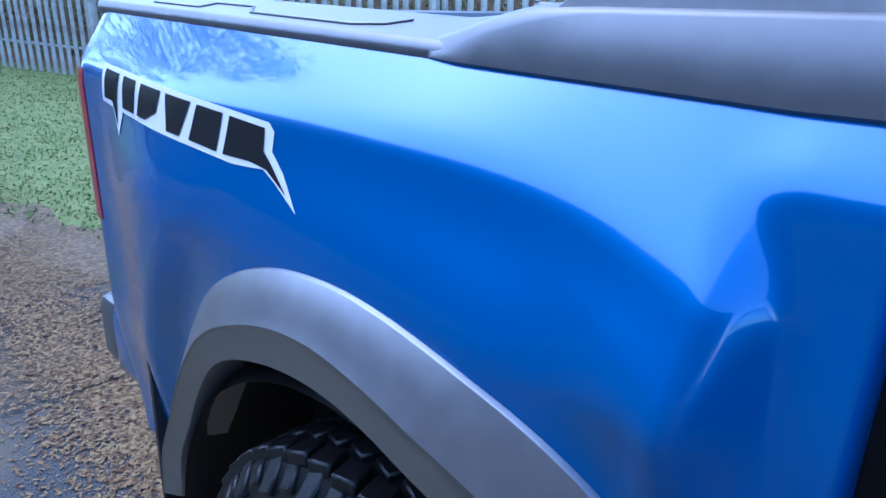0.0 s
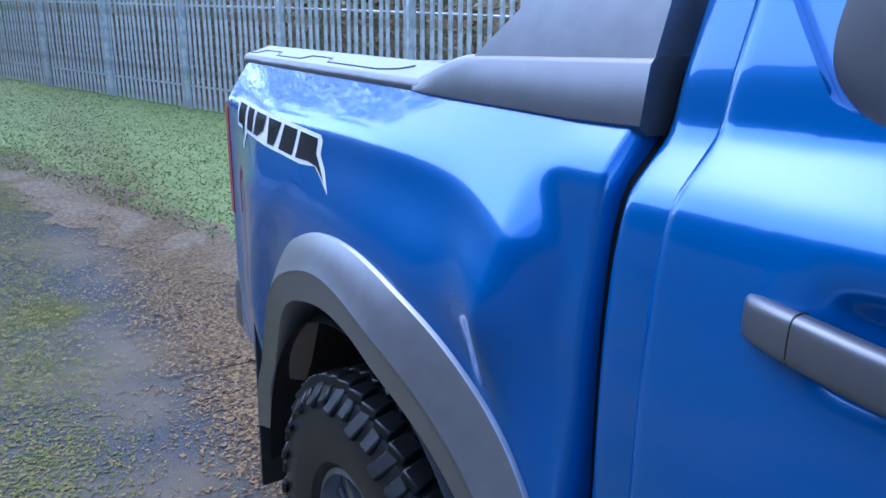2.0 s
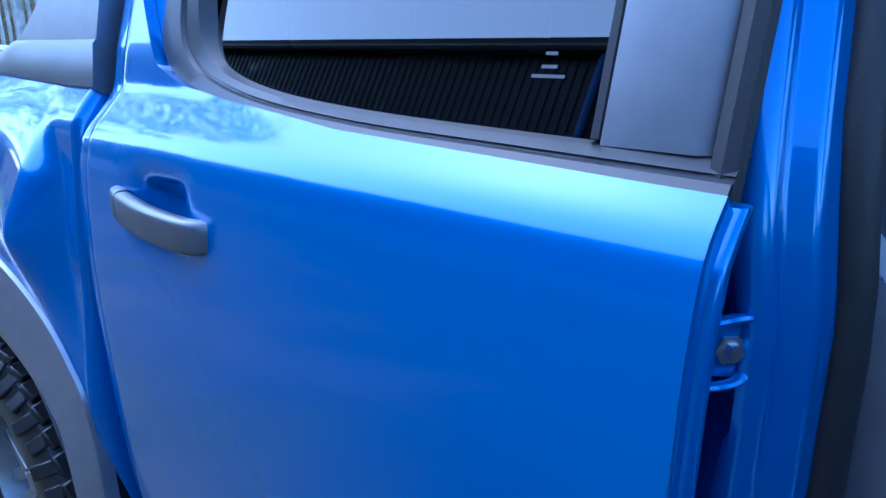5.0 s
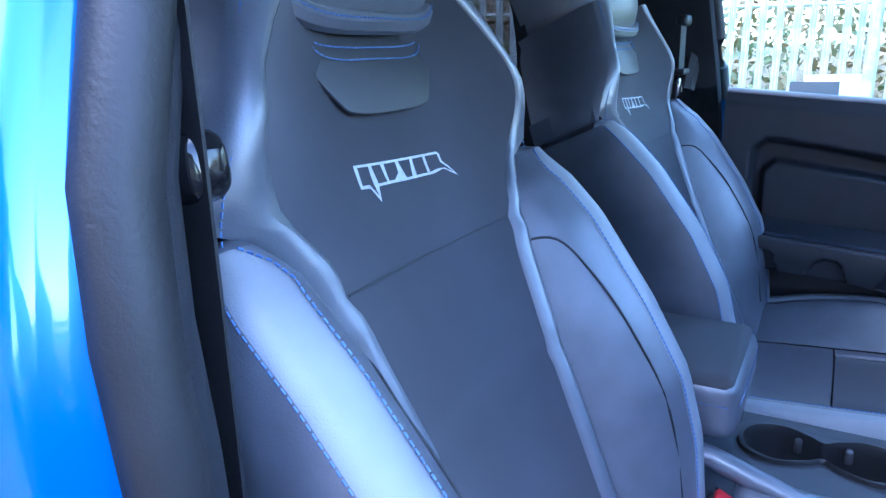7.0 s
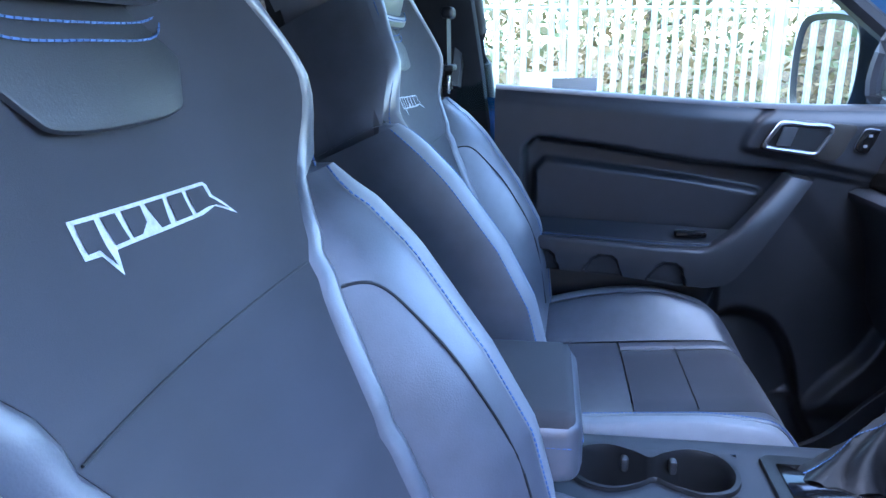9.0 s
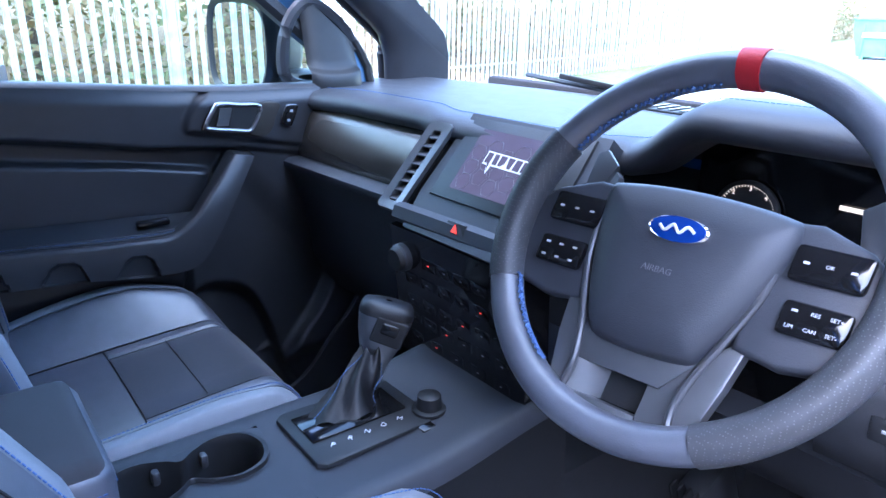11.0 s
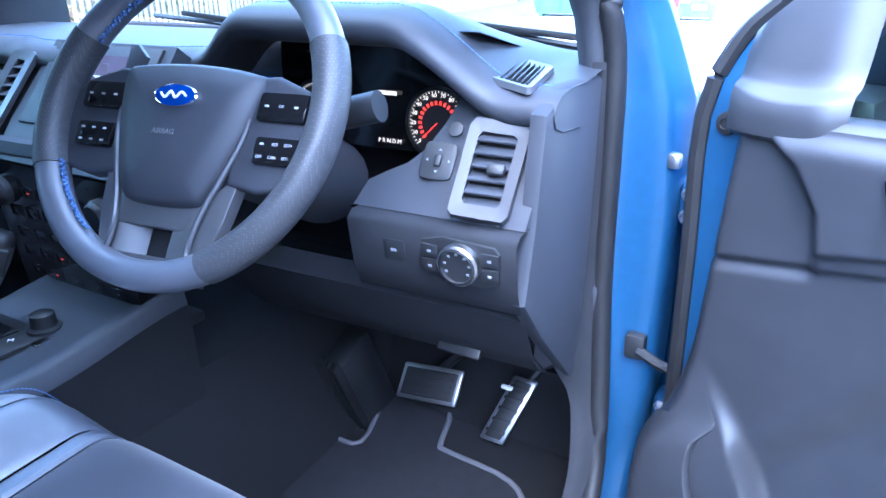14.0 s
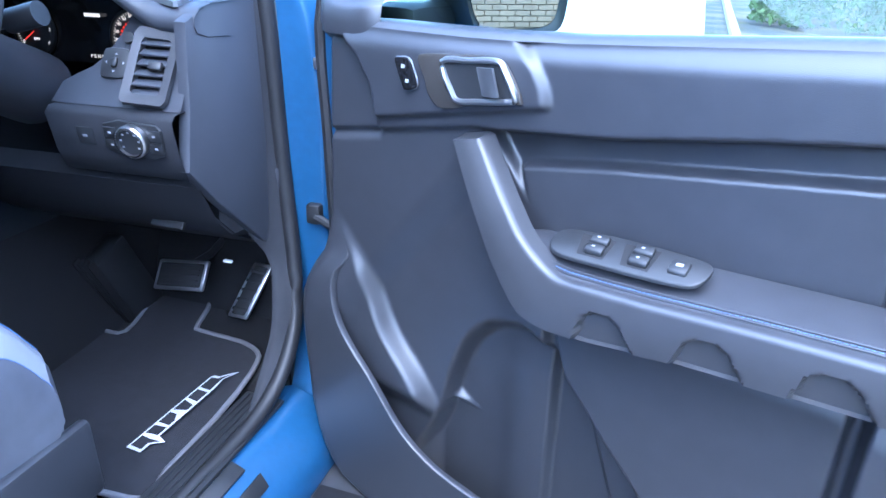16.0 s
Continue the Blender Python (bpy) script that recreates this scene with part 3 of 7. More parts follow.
def parked_car(x, y, rot):
    c = thing("parked_car", "small white hatchback parked far off in the yard", "car", at=(x, y, ground_height(x, y)))
    c.rotation_euler = (0, 0, radians(rot))
    white = material("white_paint", (0.75, 0.76, 0.78), 0.25, coat=1, vary=0.03)
    prof = [(-2, .35, .55), (-1.95, .9, .78), (-1.5, 1.0, .80), (1.6, .95, .8), (1.98, .75, .75), (2, .35, .6)]
    rows = [[V(a, -w, .25), V(a, -w, z * .9), V(a, -w * .85, z), V(a, w * .85, z), V(a, w, z * .9), V(a, w, .25)] for a, z, w in prof]
    part("body", sheet(rows, .02), white, c)
    rows = [[V(a, -w, .9), V(a * .97, -w * .82, z), V(a * .97, w * .82, z), V(a, w, .9)] for a, z, w in ((-1.8, .95, .72), (-1.1, 1.42, .72), (.3, 1.45, .72), (1.1, .95, .72))]
    part("cabin", sheet(rows, .02), GLOSS, c)
    for a in (-1.25, 1.25):
        for s in (-1, 1):
            part("wheel", lathe([(0, .1), (.2, .1), (.3, .08), (.31, -.08), (0, -.08)], 18, Matrix.Translation((a, s * .72, .31)) @ pose(0, 0, 0, 90)), RUBBER, c)


parked_car(-1.2, 55, 60)
parked_car(3.5, 58, 70)


# ---- the pickup truck: x to its right side, y forwards
truck = thing("pickup_truck", "blue double cab pickup truck with its driver's door standing open", "pickup truck")
WHEEL_Y, WHEEL_Z, WHEEL_R = 0.05, 0.43, 0.425


def side_x(z):
    """Cab side from sill to roof: upright flank, sharp shoulder, short steep band, then the leaning upper half."""
    return curve(z, [(0.44, 0.862), (0.55, 0.882), (0.7, 0.903), (0.9, 0.917), (1.1, 0.924), (1.2, 0.9245), (1.28, 0.9205), (1.33, 0.914), (1.355, 0.908),
                     (1.368, 0.9035), (1.38, 0.895), (1.395, 0.881), (1.41, 0.867), (1.422, 0.856), (1.432, 0.8487), (1.442, 0.8443), (1.46, 0.8400),
                     (1.48, 0.8358), (1.495, 0.8325), (1.51, 0.8283), (1.55, 0.8158), (1.6, 0.8), (1.8, 0.737), (1.9, 0.703)])


def rail_z(y):
    """Top of the bed's blue side; it climbs a little towards the tail."""
    return 1.437 + 0.034 * max(0.0, 0.55 - y)


def knee(z, at, top_z_, slope):
    """Half width of a flank that stands upright and, above the height at, leans in to the rail."""
    k = 0.011
    d = (z - at) / k
    return 0.858 + slope * (top_z_ - at) - slope * k * (math.log1p(math.exp(-abs(d))) + max(0.0, d))


def flare_x(y):
    """Half width where the wing meets the flare."""
    return 0.988 - 0.075 * step(-0.10, -0.66, y) - 0.050 * step(0.30, 0.70, y)


def wing_x(y, z):
    top = rail_z(y)
    # swollen haunch: its shoulder sinks towards the cab
    at = curve(y, [(-1.0, 1.385), (-0.5, 1.374), (-0.1, 1.372), (0.12, 1.368), (0.28, 1.356), (0.42, 1.332), (0.505, 1.304), (0.57, 1.272), (0.64, 1.23)])
    slope = 0.92 - 0.22 * step(0.10, 0.42, y) - 0.25 * step(-0.35, -0.80, y)
    swell = 0.050 * step(-0.80, -0.35, y) * step(0.70, 0.46, y)
    a = knee(z, at, top, slope) + swell * step(at + 0.01, 1.17, z) - 0.04 * step(0.9, 0.5, z)
    # plain flank next to the cab, with a higher shoulder
    b = knee(z, 1.386, top, 0.86) + 0.020 * step(1.38, 1.15, z) - 0.05 * step(0.9, 0.5, z)
    low, lean = step(1.24, 0.85, z), 0.022 * step(1.28, 1.385, z)
    x = lerp(a, b, step(0.530 - 0.10 * low - lean, 0.606 + 0.06 * low - lean, y))
    return x - 0.11 * step(-0.77, -0.98, y) ** 2


def from_arch(y, z):
    """Distance from the flare's outer line."""
    a = np.array(ARCH)
    p, q = a[:-1], a[1:] - a[:-1]
    t = np.clip(((np.array((y, z)) - p) * q).sum(1) / (q * q).sum(1), 0, 1)
    r = p + q * t[:, None] - (y, z)
    return math.sqrt((r * r).sum(1).min())


def bed_x(y, z):
    x = wing_x(y, z)
    if -0.62 < y:
        lo = max(0.84, arch_z(y)) if y > 0 else arch_z(y)
        x += (flare_x(y) - wing_x(y, lo)) * step(0.14, 0.0, from_arch(y, z)) * step(-0.62, -0.50, y)
    return x - 0.026 * (1 - math.sqrt(max(0.0, 1 - step(0.640, 0.659, y) ** 2)))


def arch_z(y):
    """Lower edge of the bed side: over the wheel it follows the flare's outer line."""
    return max(0.50, table(y, ARCH))


# outer line, crest and inner line of the wheel arch flare: along and up
FLARE_OUT = [(-.63, .46), (-.56, .62), (-.456, .812), (-.311, .996), (-.19, 1.105), (-.05, 1.170), (.10, 1.191), (.25, 1.174), (.40, 1.130), (.52, 1.052), (.60, .955), (.645, .84), (.66, .46)]
FLARE_MID = [(-.60, .46), (-.53, .62), (-.43, .785), (-.29, .940), (-.17, 1.040), (-.04, 1.100), (.09, 1.124), (.22, 1.106), (.35, 1.062), (.46, .995), (.555, .905), (.61, .79), (.64, .46)]
FLARE_IN = [(-.56, .46), (-.49, .62), (-.39, .775), (-.26, .915), (-.15, .990), (-.04, 1.028), (.08, 1.040), (.19, 1.023), (.30, .980), (.40, .915), (.49, .83), (.55, .72), (.585, .46)]
ARCH = [(p.y, p.z) for p in smooth_path([V(0, y, z) for y, z in FLARE_OUT], 6)]


def bed_side(sign):
    ys = [-0.95 + 1.565 * i / 200 for i in range(200)] + [0.615 + 0.043 * i / 14 for i in range(15)]
    rows = []
    for y in ys:
        lo = arch_z(y)
        zs = [lerp(lo, rail_z(y) + 0.012, j / 80) for j in range(81)]
        rows.append([V(sign * bed_x(y, z), y, z) for z in zs])
    rows.append([V(p.x - sign * .05, .660, p.z) for p in rows[-1]])
    return grid(rows)


bed = part("bed_side", bed_side(1), PAINT, truck, "glossy blue rear wing with a swollen haunch", angle=60)
part("bed_side", bed_side(-1), PAINT, truck, angle=60)


def flare(sign, cy, size=1.0):
    """Wide satin wheel arch flare: thin outer lip, broad sloping face, crest, dark inner return."""
    rows = []
    lines = [smooth_path([V(0, y, z) for y, z in c], 8) for c in (FLARE_OUT, FLARE_MID, FLARE_IN)]
    for o, m, n in zip(*lines):
        x = flare_x(o.y) if o.y > -.5 else bed_x(o.y, max(.5, o.z))
        row = [V(x - .02, o.y, o.z + .002)]
        row += [V(x + .004, o.y, o.z - .001), V(x + .008, *o.lerp(m, .03).yz)]
        row += [V(x + .008 + .034 * k ** .85, *o.lerp(m, lerp(.03, .95, k)).yz) for k in (.25, .5, .75, 1)]
        row += [V(x + .0435, *o.lerp(m, .985).yz), V(x + .0430, *m.lerp(n, .02).yz), V(x + .0405, *m.lerp(n, .06).yz)]
        row += [V(x + lerp(.0405, .020, k), *m.lerp(n, lerp(.06, .94, k)).yz) for k in (.33, .66, 1)]
        row += [V(x + .014, *n.yz), V(x - .03, *(n + (n - m) * .10).yz), V(x - .08, *(n + (n - m) * .16).yz)]
        for p in row:
            p.x *= sign
            p.y, p.z = cy + (p.y - WHEEL_Y + .0) * size, WHEEL_Z + (p.z - WHEEL_Z) * size
        rows.append(row)
    return rows


def wheel_house(sign, cy):
    rows = []
    for i in range(31):
        a = math.pi * (i / 30)
        c, s = math.cos(a), math.sin(a)
        rows.append([V(sign * x, cy + k * c, 0.40 + k * 1.06 * s) for x, k in (((0.955, 0.545), (0.90, 0.57), (0.6, 0.58)) if cy < 1 else ((0.93, 0.44), (0.90, 0.45), (0.72, 0.455)))])
    bm = grid(rows)
    bm2 = bmesh.new()
    f = [bm2.verts.new(r[2]) for r in rows]
    bm2.faces.new(f)
    return join(bm, bm2)


for sg in (1, -1):
    for cy in (WHEEL_Y, WHEEL_Y + 3.22):
        part("wheel_flare", grid(flare(sg, cy, 1.0 if cy < 1 else 0.74)), FLARE, truck, "satin grey plastic wheel arch flare", angle=24)
        part("arch_liner", wheel_house(sg, cy), BLACK, truck)


def wheel_meshes():
    tread = None
    prof = [(0.218, -0.105), (0.235, -0.128), (0.30, -0.142), (0.37, -0.140), (0.405, -0.118), (0.413, -0.08), (0.415, 0), (0.413, 0.08),
            (0.405, 0.118), (0.37, 0.140), (0.30, 0.142), (0.235, 0.128), (0.218, 0.105)]
    tyre = lathe(prof, 64)
    blocks = None
    for i in range(44):
        a = 2 * math.pi * i / 44
        m = Matrix.Rotation(a, 4, "Z")
        for k, (h, sl) in enumerate(((0.092, 14), (0.032, -18), (-0.032, 18), (-0.092, -14))):
            off = Matrix.Rotation(2 * math.pi / 88 * (k % 2), 4, "Z")
            blocks = rbox((0, 0, 0), (0.026, 0.046, 0.052), 0.004, seg=1,
                          m=m @ off @ Matrix.Translation((0.417, 0, h)) @ pose(0, 0, 0, sl), bm=blocks)
        for s in (1, -1):
            blocks = rbox((0, 0, 0), (0.070 if i % 2 else 0.046, 0.034, 0.016), 0.004, seg=1,
                          m=m @ Matrix.Translation((0.388, 0, s * 0.128)) @ pose(0, 0, 0, 0, s * 42, 6 * (-1) ** i), bm=blocks)
    rim = lathe([(0.222, -0.11), (0.218, 0.112), (0.205, 0.115), (0.198, 0.09), (0.190, -0.09)], 48)
    spoke = None
    for s in (-1, 1):
        spoke = prism([(0.05, s * .012), (0.2, s * .018), (0.205, s * .052), (0.06, s * .045)][::s], 0.035, Matrix.Translation((0, 0, .045)), 0.005, bm=spoke)
    hub = lathe([(0, 0.085), (0.03, 0.085), (0.035, 0.075), (0.075, 0.07), (0.08, 0.03)], 24)
    barrel = lathe([(0, -0.02), (0.195, -0.02)], 24)
    return tyre, blocks, rim, spoke, hub, barrel


ALLOY = material("grey_alloy", (0.24, 0.245, 0.255), 0.32, 0.7, vary=0.08)
w_tyre, w_blocks, w_rim, w_spoke, w_hub, w_barrel = [finish(b, n, m) for b, n, m in zip(
    wheel_meshes(), ("tyre", "tread", "rim", "spoke", "hub", "brake_disc"), (TYRE, TYRE, ALLOY, ALLOY, ALLOY, BLACK))]
for sg in (1, -1):
    for cy in (WHEEL_Y, WHEEL_Y + 3.22):
        w = new("wheel", w_tyre)
        w.parent = truck
        w.matrix_local = Matrix.Translation((sg * 0.83, cy, WHEEL_Z)) @ pose(0, 0, 0, 0, sg * 90)
        tagged(w, "chunky all-terrain tyre on a dark grey alloy wheel")
        for me_, nm in ((w_blocks, "tread"), (w_rim, "rim"), (w_hub, "hub"), (w_barrel, "brake_disc")):
            new(nm, me_).parent = w
        for i in range(6):
            so = new("spoke", w_spoke)
            so.parent, so.matrix_local = w, Matrix.Rotation(2 * math.pi * i / 6, 4, "Z")

# mud flaps with bolts
for sg in (1, -1):
    fl = part("mud_flap", sheet([[V(sg * x, -0.60 - 0.02 * k, lerp(0.80, 0.25, k)) for k in (0, .2, .4, .6, .8, 1)]
                                 for x in (0.66, 0.7, 0.78, 0.86, 0.925, 0.95)], 0.012), BLACK, truck, "black moulded mud flap")
    for i in range(4):
        for x in (0.80, 0.90):
            part("bolt", lathe([(0, .008), (.009, .008), (.011, 0)], 10, Matrix.Translation((sg * x, -0.585, .76 - i * .07)) @ pose(0, 0, 0, -90)), BLACK, fl)

# bed: liner, rails with inset line, sports bar
def rail_rows(sign):
    """Bed rail cap, swelling up at the front into the foot of the sports bar."""
    rows = []
    for i in range(81):
        y = -0.93 + 1.592 * i / 80
        up = 0.020 * step(0.10, 0.30, y)
        base = 1.437 + 0.034 * max(0.0, 0.55 - y)
        t = base + .046 + up
        ox, inn = 0.858 - 0.05 * step(-0.82, -0.95, y) ** 2, 0.745
        rows.append([V(sign * x, y, z) for x, z in ((ox - .012, base - .012), (ox, base + .002), (ox - .001, base + .012), (ox - .006, base + .021), (ox - .012, base + .024),
                                                    (ox - .068, t - .003), (ox - .074, t), (inn + .010, t), (inn, t - .01), (inn, base - .03))])
    return rows


for sg in (1, -1):
    rail = part("bed_rail", grid(rail_rows(sg)), TRIM_GREY, truck, "satin grey moulded bed rail cap", angle=50)
    zig = [(-.86, .22), (-.80, .22), (-.775, .62), (-.66, .62), (-.635, .22), (-.46, .22), (-.435, .62), (-.32, .62), (-.295, .22), (-.04, .20), (.02, .40), (.05, .75)]

    def on_rail(y, k):
        b_ = 1.437 + 0.034 * (0.55 - y)
        return V(sg * (.8465 - .056 * k), y, lerp(b_ + .0246, b_ + .0436, k))
    part("inset_line", tube([on_rail(y, k) for y, k in zig], 0.0016, 6), BLACK, rail, "dark groove outlining the cap's raised panel")
    part("raised_edge", tube([on_rail(y, k + .05) + V(0, -.002, .0005) for y, k in zig], 0.0014, 6), FLARE, rail)
    sail = []
    for y, z in ((0.285, 1.520), (0.40, 1.60), (0.47, 1.72), (0.49, 1.84), (0.67, 1.84), (0.674, 1.72), (0.670, 1.60), (0.661, 1.520)):
        sail.append((y, z))
    m = basis((sg * 0.856, 0, 0), (0, 1, 0), (-sg * 0.17, 0, 1), (sg, 0, 0)) @ Matrix.Translation((0, 0.0, 0.248))
    part("sports_bar", prism(sail, -0.10, m, 0.022, seg=4), FLARE, truck, "satin grey sports bar leg above the bed")
    rows = []
    for i in range(61):
        y = lerp(0.0, 0.664, i / 60)
        base = 1.437 + 0.034 * max(0.0, 0.55 - y)
        k = step(0.0, 0.30, y)
        h = lerp(base + 0.014, 1.517, k ** 1.5)
        r = lerp(0.020, 0.010, step(0.25, 0.36, y))
        o = -0.014 + 0.018 * step(0.0, 0.20, y)
        rows.append([V(sg * (x + o), y, z) for x, z in ((0.846, base - 0.010), (0.859, base + 0.002), (0.858, base + 0.010), (0.857 - 0.10 * (h - base - .01), max(base + .011, h - r)), (0.853 - 0.10 * (h - base), h - r * .4),
                                                        (0.846 - 0.12 * (h - base), h - r * .1), (0.835 - 0.15 * (h - base), h), (0.70, h + 0.01))])
    rows.append([V(sg * .72, .667, p.z) for p in rows[-1]])
    part("bar_foot", grid(rows), TRIM_GREY, truck, "satin grey sports bar foot", angle=50)
part("sports_bar_hoop", rbox((0, 0.58, 1.84), (1.45, 0.14, 0.05), 0.02), TRIM_GREY, truck)
part("bed_liner", sheet([[V(-.745, -.90, 1.46), V(-.745, -.90, .92), V(-.745, .60, .92), V(-.745, .60, 1.46)],
                         [V(.745, -.90, 1.46), V(.745, -.90, .92), V(.745, .60, .92), V(.745, .60, 1.46)]], 0.01), BLACK, truck)
for sg in (1, -1):
    part("bed_inner_wall", rbox((sg * .75, -.15, 1.2), (.03, 1.5, .52), .005), BLACK, truck)
tg = part("tailgate", rbox((0, -0.945, 1.19), (1.62, 0.06, 0.52), 0.02), PAINT, truck, "blue tailgate")
part("tailgate_cap", rbox((0, -0.94, 1.47), (1.62, 0.08, 0.05), 0.02), TRIM_GREY, tg)
bump = part("rear_bumper", rbox((0, -1.05, 0.66), (1.72, 0.20, 0.20), 0.04), TRIM_GREY, truck)
for sg in (1, -1):
    part("bumper_corner", rbox((sg * .80, -0.93, .66), (.14, .24, .22), .05, seg=3), PAINT, bump)
    rows = []
    for i in range(14):
        k = i / 13
        y = lerp(-0.80, -0.985, k)
        rows.append([V(sg * (bed_x(y, z) + 0.006 * math.sin(math.pi * min(1, k * 1.2 + .1))), y, z) for z in [1.375 - .32 * j / 16 for j in range(17)]])
    tl = part("tail_light", sheet(rows, 0.012), REDLIGHT, truck, "red tail light wrapping the corner")


# emblem on the rear wing
def on_bed(p, more=0):
    return V(bed_x(p.y, p.z) + 0.0014 + 0.0012 * more, p.y, p.z)


EM = basis((0.95, -0.690, 1.313), (0, 1, -0.050), (0, 0.0, 1), (1, 0, 0)) @ Matrix.Diagonal((0.615, 0.271, 1, 1))
emblem(EM, bed, WHITE, DECAL, "jagged white and black angular emblem decal", cuts=5, shape=on_bed)


# cab side: rear door, strip behind it, sill
def moulding_z(y):
    """Lower edge of the belt moulding above the rear door."""
    return table(y, [(0.78, 1.60), (0.832, 1.53), (0.875, 1.475), (0.955, 1.446), (1.06, 1.427), (1.30, 1.408), (1.666, 1.398), (3, 1.37)])


def door_x(y, z):
    cup = math.exp(-(abs((y - 0.995) / 0.062) ** 4 + abs((z - 1.295) / 0.043) ** 4))
    return side_x(z) - 0.030 * cup


def upper_x(z):
    return 0.815 - (z - 1.5) * 0.27


def skin_x(y, z):
    return door_x(y, z)


def rear_door(sign):
    ys = [0.7745, 0.7755, 0.778] + [0.781 + 0.923 * i / 110 for i in range(111)]
    rows = []
    for y in ys:
        top = moulding_z(y)
        turn = 0.006 * step(0.781, 0.7735, y) ** 2
        rows.append([V(sign * (skin_x(y, z) - turn), y, z) for z in [lerp(0.53, top, j / 110) for j in range(111)]])
    bm = sheet(rows, -0.02 * sign)
    return bm


part("rear_door", rear_door(1), PAINT, truck, "closed blue rear passenger door", angle=50)
RD = truck.children[-1]
for sg in (1, -1):
    rows = []
    for z in [lerp(0.53, 1.40, j / 50) for j in range(51)]:
        x = skin_x(1.704, z)
        rows.append([V(sg * (x + d), 1.704 + e, z) for d, e in ((.0005, -.004), (.0, .003), (-.004, .007), (-.011, .008), (-.016, .004), (-.019, -.012), (-.030, -.05), (-.08, -.085), (-.22, -.10))])
    part("door_edge", grid(rows), PAINT, RD if sg == 1 else truck.children[-1], "folded blue edge of the door", angle=70)
part("rear_door", rear_door(-1), PAINT, truck, angle=50)


def cab_back(sign):
    """Narrow blue strip between the bed and the rear door, rolled inwards at the gap."""
    rows = []
    for y, d in ((.684, .075), (.6842, .040), (.685, .020), (.687, .010), (.690, .0048), (.695, .0018), (.702, .0005), (.712, .0001), (.73, 0), (.75, 0), (.762, 0), (.766, .0012), (.769, .004), (.7705, .010), (.771, .03)):
        rows.append([V(sign * (side_x(z) - d), y, z) for z in [lerp(0.53, 1.82, j / 110) for j in range(111)]])
    return grid(rows)


for sg in (1, -1):
    part("cab_corner", cab_back(sg), PAINT, truck, "blue rear corner of the cab", angle=60)
    # black sheet standing for the shadow in the gap between bed and cab
    part("gap_seal", sheet([[V(sg * (side_x(z) - .032), y, z) for y in (.650, .664, .678, .692)] for z in [lerp(.53, 1.50, j / 40) for j in range(41)]], .012), DECAL, truck)
    # dark tube drawn for the shade at the bottom of the shut line
    part("shut_line", tube([V(sg * (side_x(z) - .012), .7725, z) for z in [lerp(.54, 1.80, j / 60) for j in range(61)]], .0036, 6), DECAL, truck)

# door frame above the skin, behind the window
def c_frame(sign):
    rows = []
    for j in range(30):
        z = lerp(1.455, 1.80, j / 29)
        a = 0.7755
        b = max(a + 0.02, table(z, [(1.44, .965), (1.472, .895), (1.53, .858), (1.60, .860), (1.72, .89), (1.85, .94)]))
        rows.append([V(sign * (side_x(z) - .0005 - (.006 if i == 0 else 0)), lerp(a, b, i / 6), z) for i in range(7)])
    return grid(rows)


GLASS_BACK = [(1.44, 1.03), (1.468, .985), (1.50, .965), (1.60, .965), (1.72, 1.005), (1.85, 1.06)]


def moulding(sign):
    """Black surround that runs along the belt and turns up behind the side window."""
    rows = []
    low = [(1.698, 1.398), (1.5, 1.403), (1.30, 1.408), (1.08, 1.424), (0.955, 1.446), (0.885, 1.473), (0.848, 1.52), (0.850, 1.60), (0.88, 1.72), (0.93, 1.85)]
    high = [(1.694, 1.428), (1.5, 1.432), (1.30, 1.438), (1.148, 1.449), (1.04, 1.468), (0.985, 1.495), (0.962, 1.54), (0.962, 1.62), (1.005, 1.73), (1.06, 1.85)]
    a, b = smooth_path([V(0, *p) for p in low], 6), smooth_path([V(0, *p) for p in high], 6)
    for p, q in zip(a, b):
        r = []
        for k, o in ((0, -0.006), (0.05, 0.006), (0.12, 0.008), (0.50, 0.010), (0.54, 0.005), (0.60, 0.005), (0.65, 0.009), (0.86, 0.007), (0.90, 0.003), (1.0, -0.012)):
            c = p.lerp(q, k)
            base = lerp(lerp(skin_x(c.y, p.z), upper_x(q.z), k), upper_x(c.z) + 0.014, step(1.45, 1.58, c.z))
            r.append(V(sign * (base + o), c.y, c.z))
        rows.append(r)
    return grid(rows)


for sg in (1, -1):
    part("door_frame", c_frame(sg), PAINT, RD if sg == 1 else truck)
    part("belt_moulding", moulding(sg), MOULD, RD if sg == 1 else truck, "satin black belt moulding", angle=25)
    gl = []
    for j in range(12):
        z = lerp(1.42, 1.82, j / 11)
        gl.append([V(sg * (upper_x(z) - 0.002), lerp(table(z, GLASS_BACK) - .02, 1.60, i / 8), z) for i in range(9)])
    pane = part("rear_door_glass", grid(gl), PRIVACY, RD if sg == 1 else truck, "dark tinted rear door window")
    ap = [[V(sg * (upper_x(z) + o), y, z) for y, o in ((1.578, 0.0), (1.582, .010), (1.662, .012), (1.672, .004))] for z in [lerp(1.427, 1.82, j / 6) for j in range(7)]]
    part("pillar_cover", sheet(ap, 0.004), TRIM_GREY, RD if sg == 1 else truck, "satin black plastic pillar cover")
    part("window_channel", tube([V(sg * (upper_x(z) + .004), 1.576, z) for z in (1.43, 1.6, 1.82)], 0.007, 6), RUBBER, RD if sg == 1 else truck)

# etched marks on the glass
for k, (y, z, w) in enumerate(((1.515, 1.497, .012), (1.515, 1.486, .016), (1.515, 1.478, .034))):
    part("etched_mark", rbox((upper_x(z) + .0005, y, z), (.0008, w, .003), 0, Matrix.Rotation(radians(-19), 4, "Y")), EDGE, truck)

